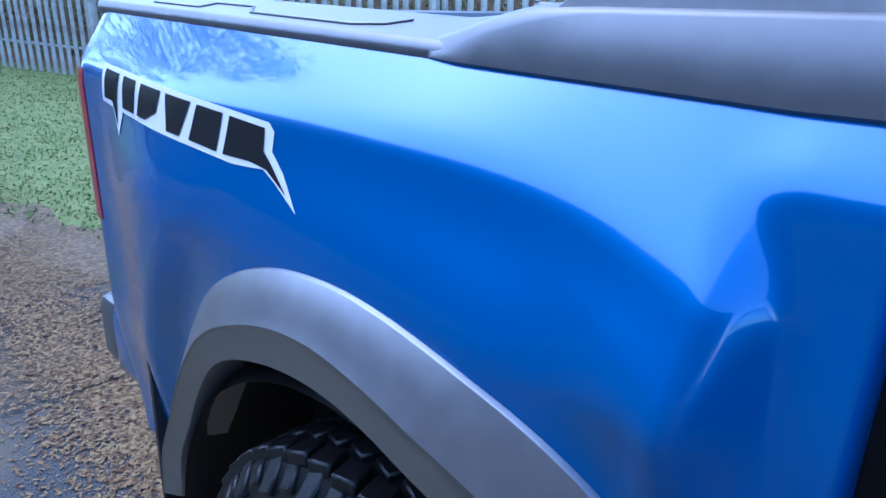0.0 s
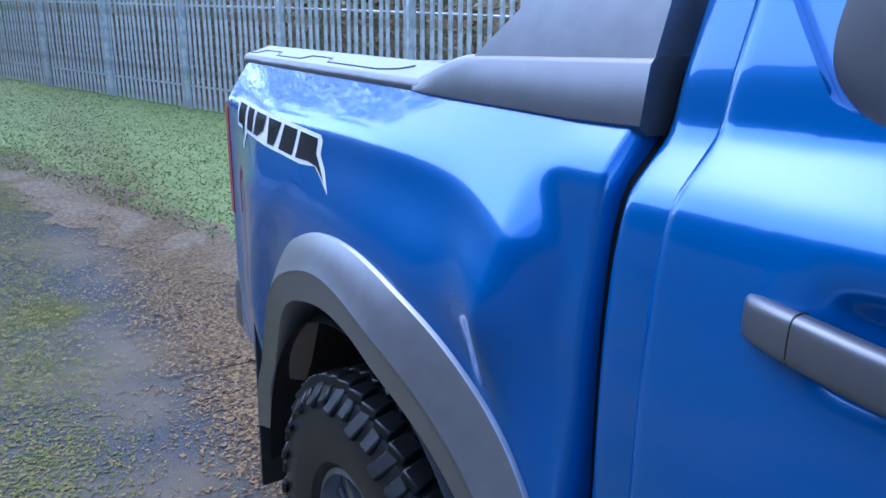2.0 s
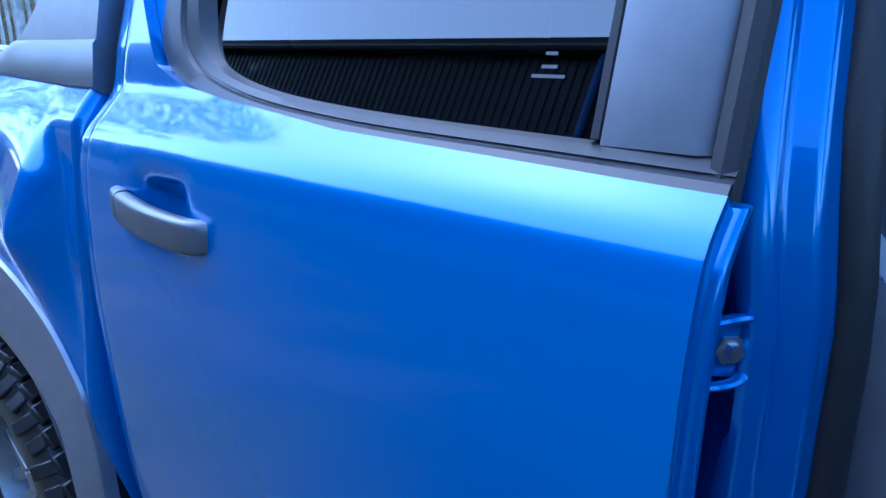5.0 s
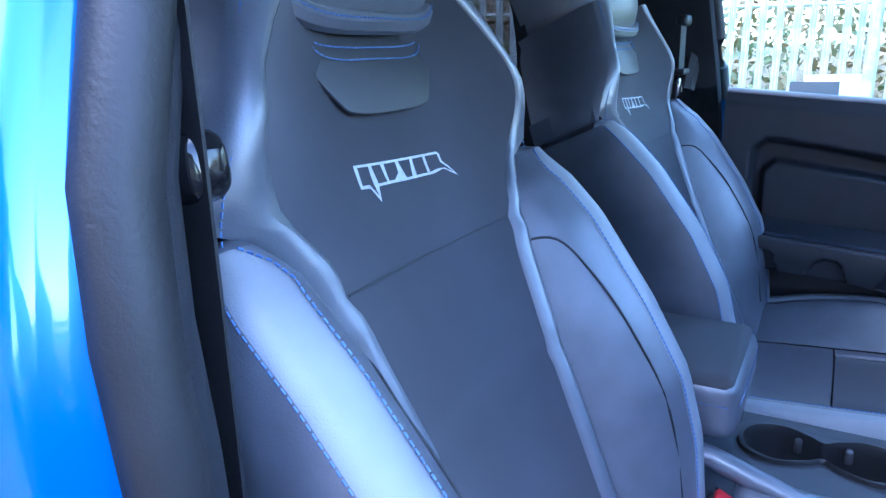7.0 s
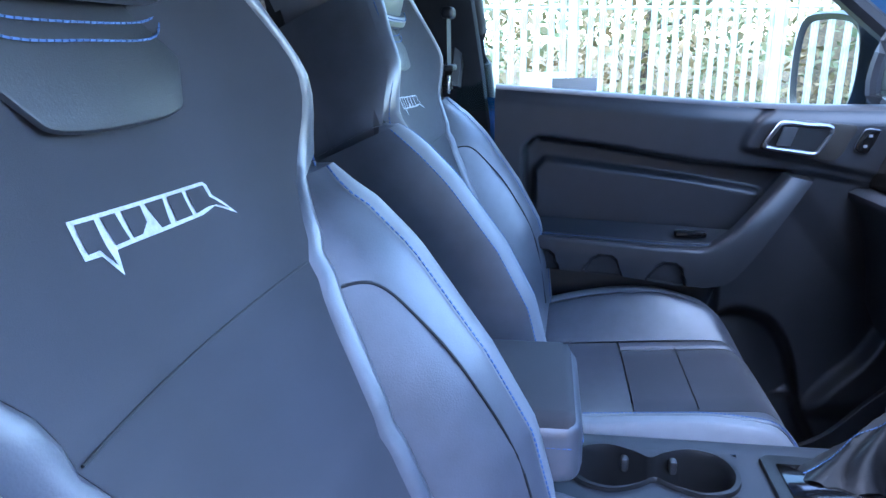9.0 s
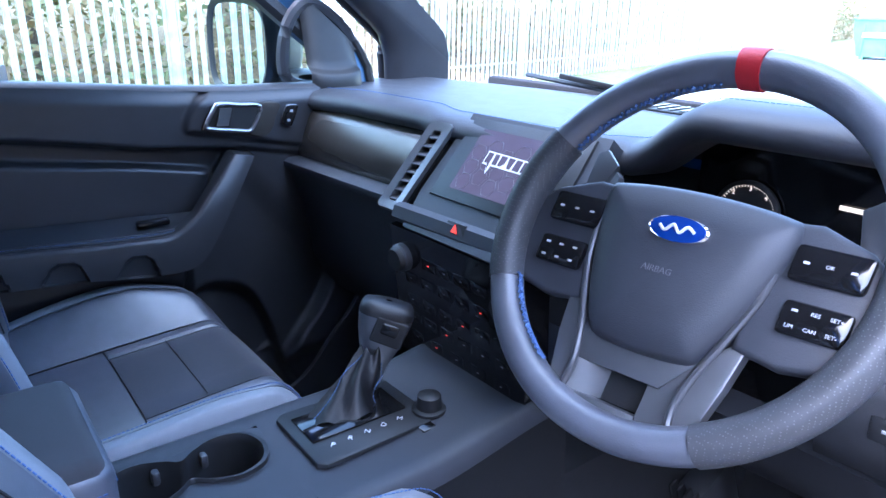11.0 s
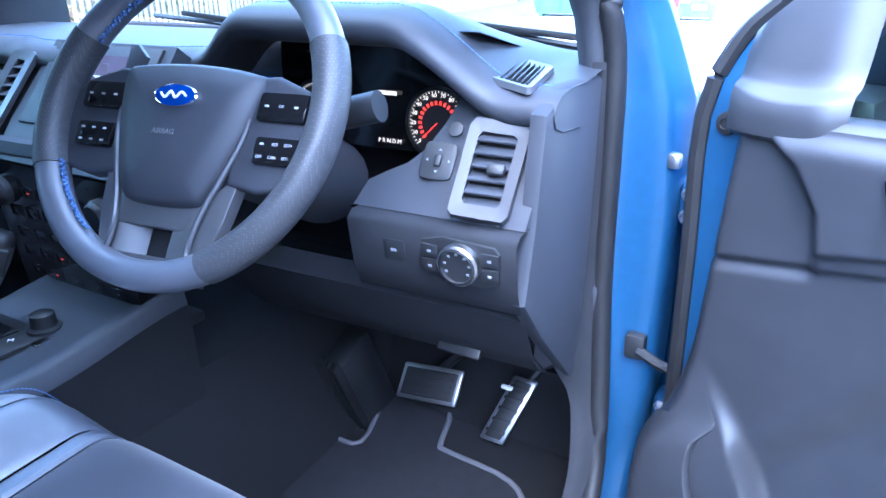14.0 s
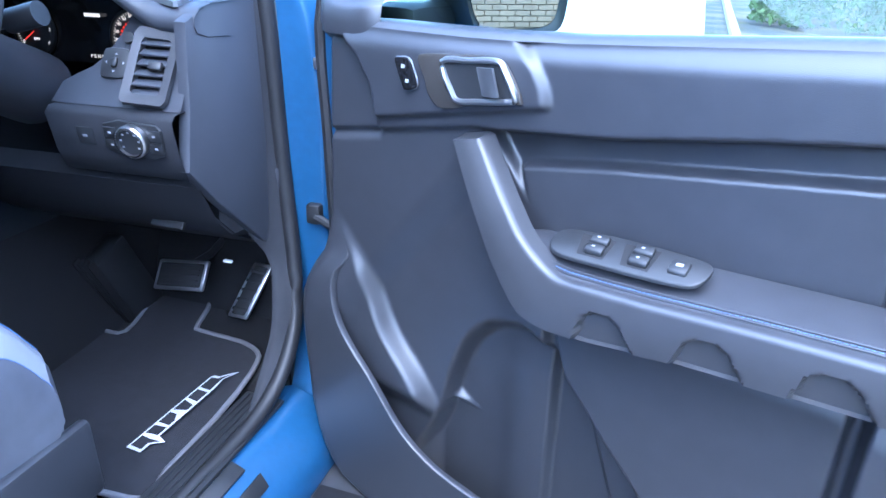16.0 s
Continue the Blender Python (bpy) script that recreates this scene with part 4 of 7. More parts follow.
# rear door handle: long grip, end cap, key plate
def grip(path, half, n=20):
    """A flattened grip: squarish sections swept along a path."""
    rows = []
    pts = smooth_path(path, 8)
    for i, (p, s, u) in enumerate(frames_along(pts)):
        k = i / (len(pts) - 1)
        w, h = half(k)
        rows.append([p + s * (w * math.copysign(abs(math.cos(a)) ** .55, math.cos(a))) + u * (h * math.copysign(abs(math.sin(a)) ** .55, math.sin(a))) for a in (2 * math.pi * j / n for j in range(n))])
    bm = grid(rows, close_v=True)
    bm.verts.ensure_lookup_table()
    bm.faces.new(bm.verts[:n])
    bm.faces.new(bm.verts[-n:])
    return bm


hl = part("door_handle", grip([V(0.914, 0.876, 1.296), V(0.938, 0.885, 1.296), V(0.954, 0.94, 1.295), V(0.961, 1.02, 1.290),
                               V(0.953, 1.09, 1.285), V(0.936, 1.112, 1.283), V(.914, 1.118, 1.282)],
                              lambda k: (.013 * (.35 + .65 * math.sin(math.pi * min(1, max(0, k))) ** .35), .0225 * (.62 + .38 * max(0, math.sin(math.pi * k)) ** .3))), TRIM_GREY, truck,
          "satin grey pull handle", angle=60)
part("handle_seam", tube([V(0.951 + .0132 * math.copysign(abs(math.cos(a)) ** .55, math.cos(a)), 0.93, 1.2955 + .0222 * math.copysign(abs(math.sin(a)) ** .55, math.sin(a))) for a in (2 * math.pi * i / 24 for i in range(24))], .0012, 6, closed=True), BLACK, hl)
part("key_plate", tube(smooth_path([V(.920, 0.946, 1.248), V(.923, 0.965, 1.230), V(.925, 1.012, 1.228), V(.924, 1.042, 1.244)], 5), 0.0030, 8), CHROME, hl)

# the open door jamb and centre pillar

def pillar_section(sign, z):
    """Centre pillar from the rear door's shut line forward and inward to the front door's seal."""
    x = table(z, [(.5, .79), (.7, .815), (1.0, .83), (1.38, .828), (1.45, .812), (1.82, .69)])
    dip = 0.004 + 0.030 * math.exp(-((z - 1.24) / 0.075) ** 2)
    s = 0.030 * step(1.24, 1.06, z)
    return [V(q[0], q[1] - .12 * max(0, z - 1.3), z) for q in (V(sign * (x - .10), 1.600, z), V(sign * (x - .075 - dip), 1.640, z), V(sign * (x - .040 - dip), 1.664, z), V(sign * (x - .012 - dip), 1.680, z), V(sign * (x - .7 * dip), 1.692, z),
            V(sign * (x + .004), 1.705, z), V(sign * (x + .002), 1.714, z), V(sign * (x - .006), 1.722 - s * .2, z), V(sign * (x - .012), 1.725, z), V(sign * (x - .020), 1.723, z), V(sign * (x - .024), 1.727, z),
            V(sign * (x - .028), 1.742, z), V(sign * (x - .034), 1.748, z), V(sign * (x - .042), 1.748, z), V(sign * (x - .05), 1.752, z), V(sign * (x - .075), 1.754, z))]


for sg in (1, -1):
    part("centre_pillar", grid([pillar_section(sg, lerp(.5, 1.82, j / 40)) for j in range(41)]), PAINT, truck, "glossy blue centre door pillar", angle=70)
    seal = [V(sg * (table(z, [(.5, .72), (.7, .742), (1.0, .752), (1.38, .750), (1.45, .742), (1.82, .62)])), 1.758 - .12 * max(0, z - 1.3), z) for z in [lerp(.58, 1.82, j / 20) for j in range(21)]]
    part("door_seal", tube(seal, 0.019, 10), RUBBER, truck, "black rubber door seal")
    part("pillar_trim", grid([[V(sg * (p.x * sg - d), p.y + e, p.z) for d, e in ((.004, .004), (.014, .010), (.016, .004), (.024, .004), (.032, -.002), (.036, -.020), (.038, -.16))] for p in seal]), KICK_SHADED, truck,
         "dark grey centre pillar trim")
    foot = [V(sg * (upper_x(z) + .008), 1.685, z) for z in (1.385, 1.40, 1.45, 1.6, 1.82)]
    part("pillar_rubber", tube(foot, 0.013, 8), RUBBER, truck)
    HM = basis(V(sg * .842, 1.694, 1.284), (-sg * .75, .60, 0), (0, 0, 1), (sg * .62, .78, 0))
    hb = part("door_hinge", prism([(-.034, -.020), (.012, -.026), (.024, -.018), (.026, .010), (.016, .024), (-.034, .026)], -.008, HM, .004, seg=3), PAINT, truck, "blue painted door hinge")
    for e in (-.026, .026):
        part("hinge_leaf", tube(smooth_path([HM @ V(-.040, e * .9, .008), HM @ V(-.015, e, .012), HM @ V(.008, e * 1.02, .008), HM @ V(.022, e * .85, .001)], 5), .005, 8, flat=.7), PAINT, hb)
    for u, v, r, mt in ((.006, -.002, .010, STEEL), (-.020, .006, .010, PAINT)):
        part("hinge_bolt", lathe([(0, .010), (r * .62, .010), (r * .72, .007), (r * .75, .003), (r * 1.25, .0025), (r * 1.3, 0)], 6, HM @ Matrix.Translation((u, v, .001))), mt, hb)

# sills, scuff plates, side steps
for sg in (1, -1):
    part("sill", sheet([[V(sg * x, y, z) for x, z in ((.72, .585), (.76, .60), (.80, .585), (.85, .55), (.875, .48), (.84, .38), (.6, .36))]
                        for y in [.66 + 2.05 * i / 12 for i in range(13)]], .004), JAMB_SHADED, truck, "blue body sill", angle=50)
    sw = part("door_switch", rbox((sg * .835, 2.44, .572), (.004, .085, .030), .0015, Matrix.Rotation(radians(-sg * 30), 4, "Y")), BLACK, truck) if sg == 1 else None
    sc = part("scuff_plate", rbox((sg * .735, 2.25, .606), (.085, .80, .008), .003), BLACK, truck, "ribbed black scuff plate")
    for k in range(6):
        part("scuff_rib", rbox((sg * (.705 + .012 * k), 2.25, .611), (.004, .78, .004), .001), BLACK, sc)
    stp = part("side_step", rbox((sg * .93, 1.70, .44), (.17, 2.06, .05), .022, seg=4), SILVER, truck, "silver grey metal side step")
    part("step_tread", rbox((sg * .94, 1.75, .468), (.13, 1.7, .008), .003), RUBBER, stp)
jamb = part("jamb_plate", rbox((.79, 2.42, .595), (.03, .11, .006), .002, Matrix.Rotation(radians(20), 4, "Y")), BLACK, truck)

# hinge pillar of the front doors (blue), running up as the screen pillar's outer side, its seal and clips
def hinge_row(sg, z):
    f = table(z, [(.5, -.10), (.62, -.04), (.75, 0), (1.42, 0)])
    y = f + table(z, [(.5, 2.782), (1.34, 2.782), (1.42, 2.772), (1.47, 2.745), (1.57, 2.605), (1.72, 2.385), (1.80, 2.205)])
    xi = table(z, [(.5, .748), (1.2, .748), (1.34, .745), (1.42, .735), (1.47, .724), (1.57, .695), (1.72, .65), (1.80, .605)])
    xo = table(z, [(.5, .795), (.62, .810), (.9, .824), (1.2, .828), (1.31, .826), (1.405, .790), (1.467, .765), (1.57, .73), (1.80, .64)])
    if sg < 0:
        xo = xi + .5 * (xo - xi)
    xc = lerp(xi, xo, table(z, [(1.15, .90), (1.34, .72), (1.47, .5)]))
    return [V(sg * x, yy, z) for x, yy in ((xi, y), (xi + .010, y + .003), (lerp(xi, xc, .5), y + .005), (xc - .010, y + .007), (xc - .003, y + .010), (xc + .002, y + .017),
                                          (xo - .002, y + .050 - .02 * step(1.3, 1.1, z)), (xo + .002, y + .066), (xo - .015, y + .10), (xo - .05, y + .118))]


for sg in (1, -1):
    part("hinge_pillar", grid([hinge_row(sg, lerp(.50, 1.80 if sg == 1 else 1.30, j / 48)) for j in range(49)]), JAMB_SHADED, truck, "blue front door hinge pillar", angle=60)
    sealp = smooth_path([V(sg * .745, 1.95, .605), V(sg * .752, 2.35, .60), V(sg * .765, 2.58, .62), V(sg * .772, 2.69, .70), V(sg * .760, 2.75, .82),
                         V(sg * .738, 2.775, 1.05), V(sg * .732, 2.772, 1.33), V(sg * .722, 2.760, 1.42), V(sg * .710, 2.733, 1.47), V(sg * .636, 2.375, 1.72), V(sg * .592, 2.2, 1.80)], 6)
    part("door_seal", tube(sealp, 0.015, 10), RUBBER, truck, "black rubber door seal")
    rows = []
    for z in [lerp(.60, 1.36, j / 24) for j in range(25)]:
        kk = step(.86, .98, z) * step(1.33, 1.28, z)
        yf = table(z, [(.60, 2.60), (.72, 2.70), (.85, 2.75), (1.1, 2.772), (1.36, 2.772)])
        xo = .030 * step(.95, .75, z)
        rows.append([V(sg * (x + xo), y, z) for x, y in ((.738, yf), (.728, yf - .008), (.720, yf - .018), (.714, yf - .02 - .03 * kk), (.706, yf - .02 - .07 * kk), (.700 - .012 * (1 - kk), yf + .06 - .20 * kk))])
    part("kick_trim", grid(rows), KICK_SHADED, truck, "dark grey lower pillar trim", angle=60)
    hz = [1.17, .83]
    for z in hz:
        dh = part("door_hinge", rbox((sg * .838, 2.835, z), (.030, .05, .060), .010), JAMB_SHADED, truck, "blue painted door hinge")
        part("hinge_pin", tube([V(sg * .852, 2.812, z - .036), V(sg * .852, 2.812, z + .036)], .008, 8), JAMB_SHADED, dh)
        for e in (-.016, .016):
            part("hinge_bolt", lathe([(0, .008), (.006, .008), (.0075, .005), (.0078, .001), (.011, 0)], 6, basis(V(sg * .836, 2.809, z + e), (1, 0, 0), (0, 0, 1), (0, -1, 0))), STEEL, dh)
    part("pillar_clip", rbox((sg * .816, 2.792, 1.235), (.018, .016, .022), .005), STEEL, truck)
for sg in (1, -1):
    part("wing_return", sheet([[V(sg * x, 2.90 - .03 * k, z) for k, x in ((0, .78), (.5, .84), (.9, .905), (1, side_x(z) - .004))] for z in [lerp(.52, 1.20, j / 16) for j in range(17)]], .004), JAMB_SHADED, truck, "blue flange behind the front wing")
ck = part("door_check", rbox((.795, 2.782, .955), (.030, .022, .040), .006), BLACK, truck, "black door check strap")
part("check_arm", tube([V(.80, 2.775, .952), V(.83, 2.772, .940), V(.875, 2.765, .932)], .008, 8), BLACK, ck)

# roof, screen, front end
def roof():
    rows = []
    for i in range(25):
        y = lerp(.72, 2.35, i / 24)
        zc = 1.86 - .02 * abs((y - 1.5) / .8) ** 2 - .05 * step(2.1, 2.4, y)
        rows.append([V(x, y, zc - .055 * abs(x / .62) ** 3 - (.05 if abs(x) > .63 else 0)) for x in (-.70, -.66, -.62, -.5, -.3, 0, .3, .5, .62, .66, .70)])
    return sheet(rows, 0.03)


part("roof", roof(), PAINT, truck, "blue cab roof")
part("headlining", grid([[V(x, y, 1.78 - .03 * (x / .6) ** 2) for x in (-.64, -.3, 0, .3, .64)] for y in (.76, 1.2, 1.7, 2.2, 2.34)]), PALE, truck)
part("back_panel", sheet([[V(-.80, .70, .55), V(-.80, .74, 1.42)], [V(.80, .70, .55), V(.80, .74, 1.42)]], .03), PAINT, truck)
part("back_window", grid([[V(-.66, .75, 1.42), V(-.58, .80, 1.76)], [V(.66, .75, 1.42), V(.58, .80, 1.76)]]), PRIVACY, truck)
part("windscreen", grid([[V(lerp(-.68, -.58, k) * (1 - 2 * i / 12), lerp(3.07, 2.34, k) - .10 * abs(1 - 2 * i / 12) ** 2 * (1 - .4 * k), lerp(1.37, 1.79, k)) for k in (0, .25, .5, .75, 1)] for i in range(13)]), GLASS, truck)
truck.children[-1].visible_shadow = False


def bonnet():
    rows = []
    for i in range(21):
        y = lerp(3.05, 4.05, i / 20)
        z = 1.25 - .10 * (i / 20) ** 2
        rows.append([V(x * (1 - .08 * (i / 20)), y, z - .06 * abs(x / .8) ** 3 + (.02 if .3 < abs(x) < .6 else 0)) for x in (-.84, -.78, -.6, -.45, -.3, -.15, 0, .15, .3, .45, .6, .78, .84)])
    return sheet(rows, .02)


part("bonnet", bonnet(), PAINT, truck, "blue bonnet")
for sg in (1, -1):
    rows = []
    for i in range(41):
        y = lerp(2.84, 4.02, i / 40)
        k = (y - 3.27) / .50
        lo = max(.55, .46 + .58 * max(0, 1 - abs(k) ** 2.5) ** .5 if abs(k) < 1 else 0)
        rows.append([V(sg * (side_x(z) - .10 * step(3.7, 4.1, y) ** 2 + .05 * math.exp(-((y - 3.27) / .4) ** 2) * step(1.25, 1.1, z)), y, z) for z in [lerp(lo, 1.20, j / 16) for j in range(17)]])
    part("front_wing", grid(rows), PAINT, truck)
part("front_bumper", rbox((0, 4.12, .72), (1.62, .26, .42), .09, seg=4), TRIM_GREY, truck)
part("grille", rbox((0, 4.10, 1.03), (1.2, .14, .22), .03), BLACK, truck)
for sg in (1, -1):
    part("headlight", rbox((sg * .68, 4.03, 1.03), (.24, .20, .17), .05, seg=3), GLASS, truck)
part("chassis", rbox((0, 1.6, .40), (1.1, 5.0, .16), .03), BLACK, truck)
for x0, x1 in ((.66, .30), (-.02, -.52)):
    wp = part("wiper", tube([V(x0, 3.00, 1.347), V(lerp(x0, x1, .5), 3.02, 1.364), V(x1, 3.05, 1.372)], .006, 6), BLACK, truck, "black windscreen wiper")
    part("wiper_blade", rbox((lerp(x0, x1, .45), 3.012, 1.374), (.26, .010, .012), .003, Matrix.Rotation(radians(4), 4, "Y")), RUBBER, wp)


# ---- cabin
part("floor", sheet([[V(-.72, .76, .52), V(-.72, 2.60, .51), V(-.72, 2.95, .57), V(-.72, 3.12, .85)], [V(.72, .76, .52), V(.72, 2.60, .51), V(.72, 2.95, .57), V(.72, 3.12, .85)]], .02), CARPET, truck, "black carpeted cabin floor")
part("bulkhead", rbox((0, 3.12, .95), (1.46, .04, .8), .01), CARPET, truck)
part("tunnel", sheet([[V(x, y, z) for x, z in ((-.17, .54), (-.13, .78), (-.10, .86), (.16, .86), (.19, .78), (.23, .54))] for y in (.9, 1.6, 2.3, 2.7, 3.05)], .005), CARPET, truck)
part("side_trim", rbox((.735, 2.90, .80), (.03, .28, .50), .01), DASH, truck)
part("side_trim", rbox((-.735, 2.90, .80), (.03, .28, .50), .01), DASH, truck)
part("footrest", rbox((.225, 2.86, .66), (.05, .10, .26), .01, pose(0, 0, 0, 25)), BLACK, truck, "ribbed rubber footrest")
for k in range(4):
    part("footrest_rib", rbox((.205 + .014 * k, 2.795, .66), (.005, .02, .24), .002, pose(0, 0, 0, 25)), RUBBER, truck)

# front and rear pillars inside
for sg in (1, -1):
    rows = []
    for z in [lerp(1.18, 1.80, j / 24) for j in range(25)]:
        y = table(z, [(1.18, 2.768), (1.34, 2.768), (1.42, 2.758), (1.47, 2.732), (1.57, 2.592), (1.72, 2.372), (1.80, 2.192)])
        a = table(z, [(1.18, .690), (1.26, .684), (1.34, .674), (1.42, .662), (1.47, .648), (1.52, .634), (1.57, .615), (1.72, .565), (1.80, .53)])
        b = table(z, [(1.18, .732), (1.34, .728), (1.42, .718), (1.47, .706), (1.57, .676), (1.72, .632), (1.80, .588)])
        rows.append([V(sg * x, yy, z) for x, yy in ((a + .004, y + .16), (a - .004, y + .09), (a, y + .030), (a + .008, y + .008), (a + .020, y - .004), (lerp(a, b, .55), y - .010), (b - .012, y - .006), (b - .003, y + .004), (b, y + .02))])
    sp = part("screen_pillar", grid(rows), DASH, truck, "grey screen pillar trim", angle=60)
    part("cant_rail", tube([V(sg * .64, 2.30, 1.775), V(sg * .66, 1.6, 1.80), V(sg * .66, .8, 1.76)], .045, 10), DASH, truck)
    part("quarter_trim", rbox((sg * .73, .80, 1.45), (.06, .16, .5), .03, pose(0, 0, 0, -18)), DASH, truck)
# passenger quarter light frame
part("quarter_frame", tube(smooth_path([V(-.70, 2.62, 1.36), V(-.70, 2.66, 1.45), V(-.69, 2.56, 1.53), V(-.69, 2.50, 1.48), V(-.70, 2.5, 1.37)], 5, closed=True), .014, 8, closed=True), DASH, truck)


# ---- seats
def seat(cx, y0, reach, tag):
    """A sports seat. Its back leans 24 degrees; y0 is where the back's face stands at 1.405 m, reach how far the cushion goes on from there."""
    rec = 0.445

    def P(x, z, f=0.0):
        """A place on the back's face: x across, z up, f forwards of the face."""
        return V(cx + x, y0 + (1.405 - z) * rec + f * 0.914, z + f * 0.407)

    def inner(z):       # half width of the suede centre
        return table(z, [(.9, .092), (1.06, .098), (1.21, .112), (1.31, .129), (1.36, .147), (1.40, .178), (1.43, .188), (1.47, .177), (1.50, .150), (1.53, .118), (1.56, .10)])

    def wing(z):        # half width of the upper back
        return table(z, [(1.36, .233), (1.39, .232), (1.42, .224), (1.46, .204), (1.50, .181), (1.54, .157), (1.60, .135), (1.66, .125)])

    def bolster_half(z):
        return table(z, [(.88, .262), (1.1, .255), (1.2, .25), (1.30, .256), (1.345, .256), (1.375, .248), (1.392, .240)])

    def bulge(z):
        return table(z, [(.90, .005), (.97, .034), (1.05, .063), (1.12, .076), (1.2, .070), (1.30, .048), (1.345, .030), (1.375, .013), (1.392, .002)])

    shell = sheet([[P(u * (wing(z) if z > 1.39 else bolster_half(z)) * .97, z, -.115 + .03 * step(1.40, 1.65, z)) for z in [.88 + .76 * j / 20 for j in range(21)]] for u in (-1, -.9, -.5, 0, .5, .9, 1)], .02)
    ob = part("front_seat", join(shell, rbox((cx, y0 + .42, .70), (.42, .46, .16), .03)), BLACK, truck, tag)
    zz = [.90 + .655 * j / 50 for j in range(51)]
    lowz, highz = [z for z in zz if z <= 1.392], [z for z in zz if z >= 1.378]
    us = [i / 12 - 1 for i in range(25)]

    def face_f(u, z):
        dish = -.016 * (1 - u * u) * step(.95, 1.2, z) * step(1.52, 1.40, z)
        crease = -.004 * math.exp(-((z - 1.333) / .005) ** 2) - .004 * math.exp(-((z - 1.205) / .005) ** 2)
        return .006 + dish + crease + .036 * abs(u) ** 3 * step(1.38, 1.46, z) - .008 * step(1.38, 1.28, z)
    part("centre_panel", grid([[P(u * inner(z), z, face_f(u, z)) for z in zz] for u in us]), SUEDE, ob, "charcoal suede centre panel", angle=60)
    for s in (-1, 1):
        # narrow leather band beside the suede, swelling into the upper wing
        rows = []
        for z in zz:
            a, f0 = inner(z), face_f(1, z)
            b = wing(z) if z > 1.39 else a + .026
            d = .012 * step(1.40, 1.30, z)
            rows.append([P(s * x, z, f) for x, f in ((a, f0 - .004), (a + .002, f0 + .002), (lerp(a, b, .35), f0 + .004 + .5 * d), (lerp(a, b, .75), f0 + .001 + .6 * d), (b, f0 - .012))])
        part("side_band", grid(rows), LEATHER, ob, "black leather edging band", angle=70)
        part("upper_wing", grid([[P(s * x, z, f) for x, f in ((wing(z), face_f(1, z) - .012), (wing(z) + .008, face_f(1, z) - .03), (wing(z) + .008, -.07), (wing(z) - .004, -.115))] for z in highz]), LEATHER, ob, angle=70)
        # lower bolster
        rows, crest, side = [], [], []
        for z in lowz:
            a, b, h = inner(z) + .024, bolster_half(z), bulge(z)
            st = .040 * step(1.40, 1.36, z) + .006
            w = b - st - a
            rows.append([P(s * x, z, f) for x, f in ((a, -.012), (a + .10 * w, -.006 + .12 * h), (a + .35 * w, .55 * h), (a + .65 * w, .84 * h + .003), (a + w, h + .005))])
            crest.append([P(s * x, z, f) for x, f in ((b - st, h + .005), (b - st * .8, h + .009), (b - st * .45, h + .010), (b - st * .12, h + .005), (b, h - .003))])
            side.append([P(s * x, z, f) for x, f in ((b, h - .003), (b + .007, h - .016), (b + .010, .4 * h - .05), (b, -.115))])
        part("bolster", grid(rows), LEATHER, ob, "black leather side bolster", angle=70)
        part("bolster_stripe", grid(crest), PALE, ob, "pale grey leather stripe", angle=70)
        part("bolster_side", grid(side), LEATHER, ob, angle=70)
        last = [(a.x - cx, a) for a in rows[-1] + crest[-1][1:] + [side[-1][1]]]
        capr = [[a for _, a in last]]
        capr += [[P(x, z, f) for x, _ in last] for z, f in ((1.3915, -.004), (1.393, -.014), (1.393, -.03), (1.390, -.115))]
        part("shoulder_fill", grid([[P(s * x, z, f) for f in (-.006, -.05, -.115)] for x, z in ((.228, 1.425), (.235, 1.40), (.238, 1.385), (.240, 1.365))]), LEATHER, ob)
        part("bolster_cap", grid(capr), LEATHER, ob, angle=80)
        part("stitching", stitches([r[0] + V(s * .003, .002, 0) for r in side], gap=.0058), STITCH, ob)
        part("stitching", stitches([r[4] + V(0, .002, .001) for r in rows], gap=.0058), STITCH, ob)
        sm = []
        for z, k in ((1.300, .02), (1.302, .16), (1.292, .34), (1.262, .50), (1.20, .62), (1.10, .70), (.98, .66)):
            a, b, h = inner(z) + .024, bolster_half(z) - .046, bulge(z)
            sm.append(P(s * lerp(a, b, k), z, table(k, [(0, -.012), (.1, -.006 + .12 * h), (.35, .55 * h), (.65, .84 * h + .003), (1, h + .005)]) + .0005))
        part("seam", tube(smooth_path(sm, 6), .0014, 6), BLACK, ob)
        part("wing_stitch", stitches([P(s * (wing(z) - .006), z, face_f(1, z) - .004) for z in highz], gap=.0058), STITCH, ob)
    for z in (1.333, 1.205):
        part("seam", tube([P(u * inner(z) * .98, z, face_f(u, z) + .001) for u in us], .0008, 6), BLACK, ob)
    # leather yoke under the headrest
    mm = basis(P(0, 1.405, .004), (1, 0, 0), (0, -.407, .914), (0, .914, .407))
    yoke = smooth_path([V(x, y, 0) for x, y in ((-.138, .150), (-.104, .108), (-.070, .062), (-.053, .049), (0, .046), (.053, .049), (.070, .062), (.104, .108), (.138, .150), (0, .158))], 4, closed=True)
    part("head_yoke", prism([(p.x, p.y) for p in yoke], .0035, mm, .0025), ARMPAD, ob, "leather yoke under the headrest")
    for k in (0, .010):
        pth = smooth_path([mm @ V(x, y - k * (abs(x) < .07), .0055) for x, y in ((-.098, .165), (-.084, .122), (-.066, .106), (0, .103), (.066, .106), (.084, .122), (.098, .165))], 6)
        part("stitching", stitches(pth, gap=.0055), STITCH, ob)
    rows = []
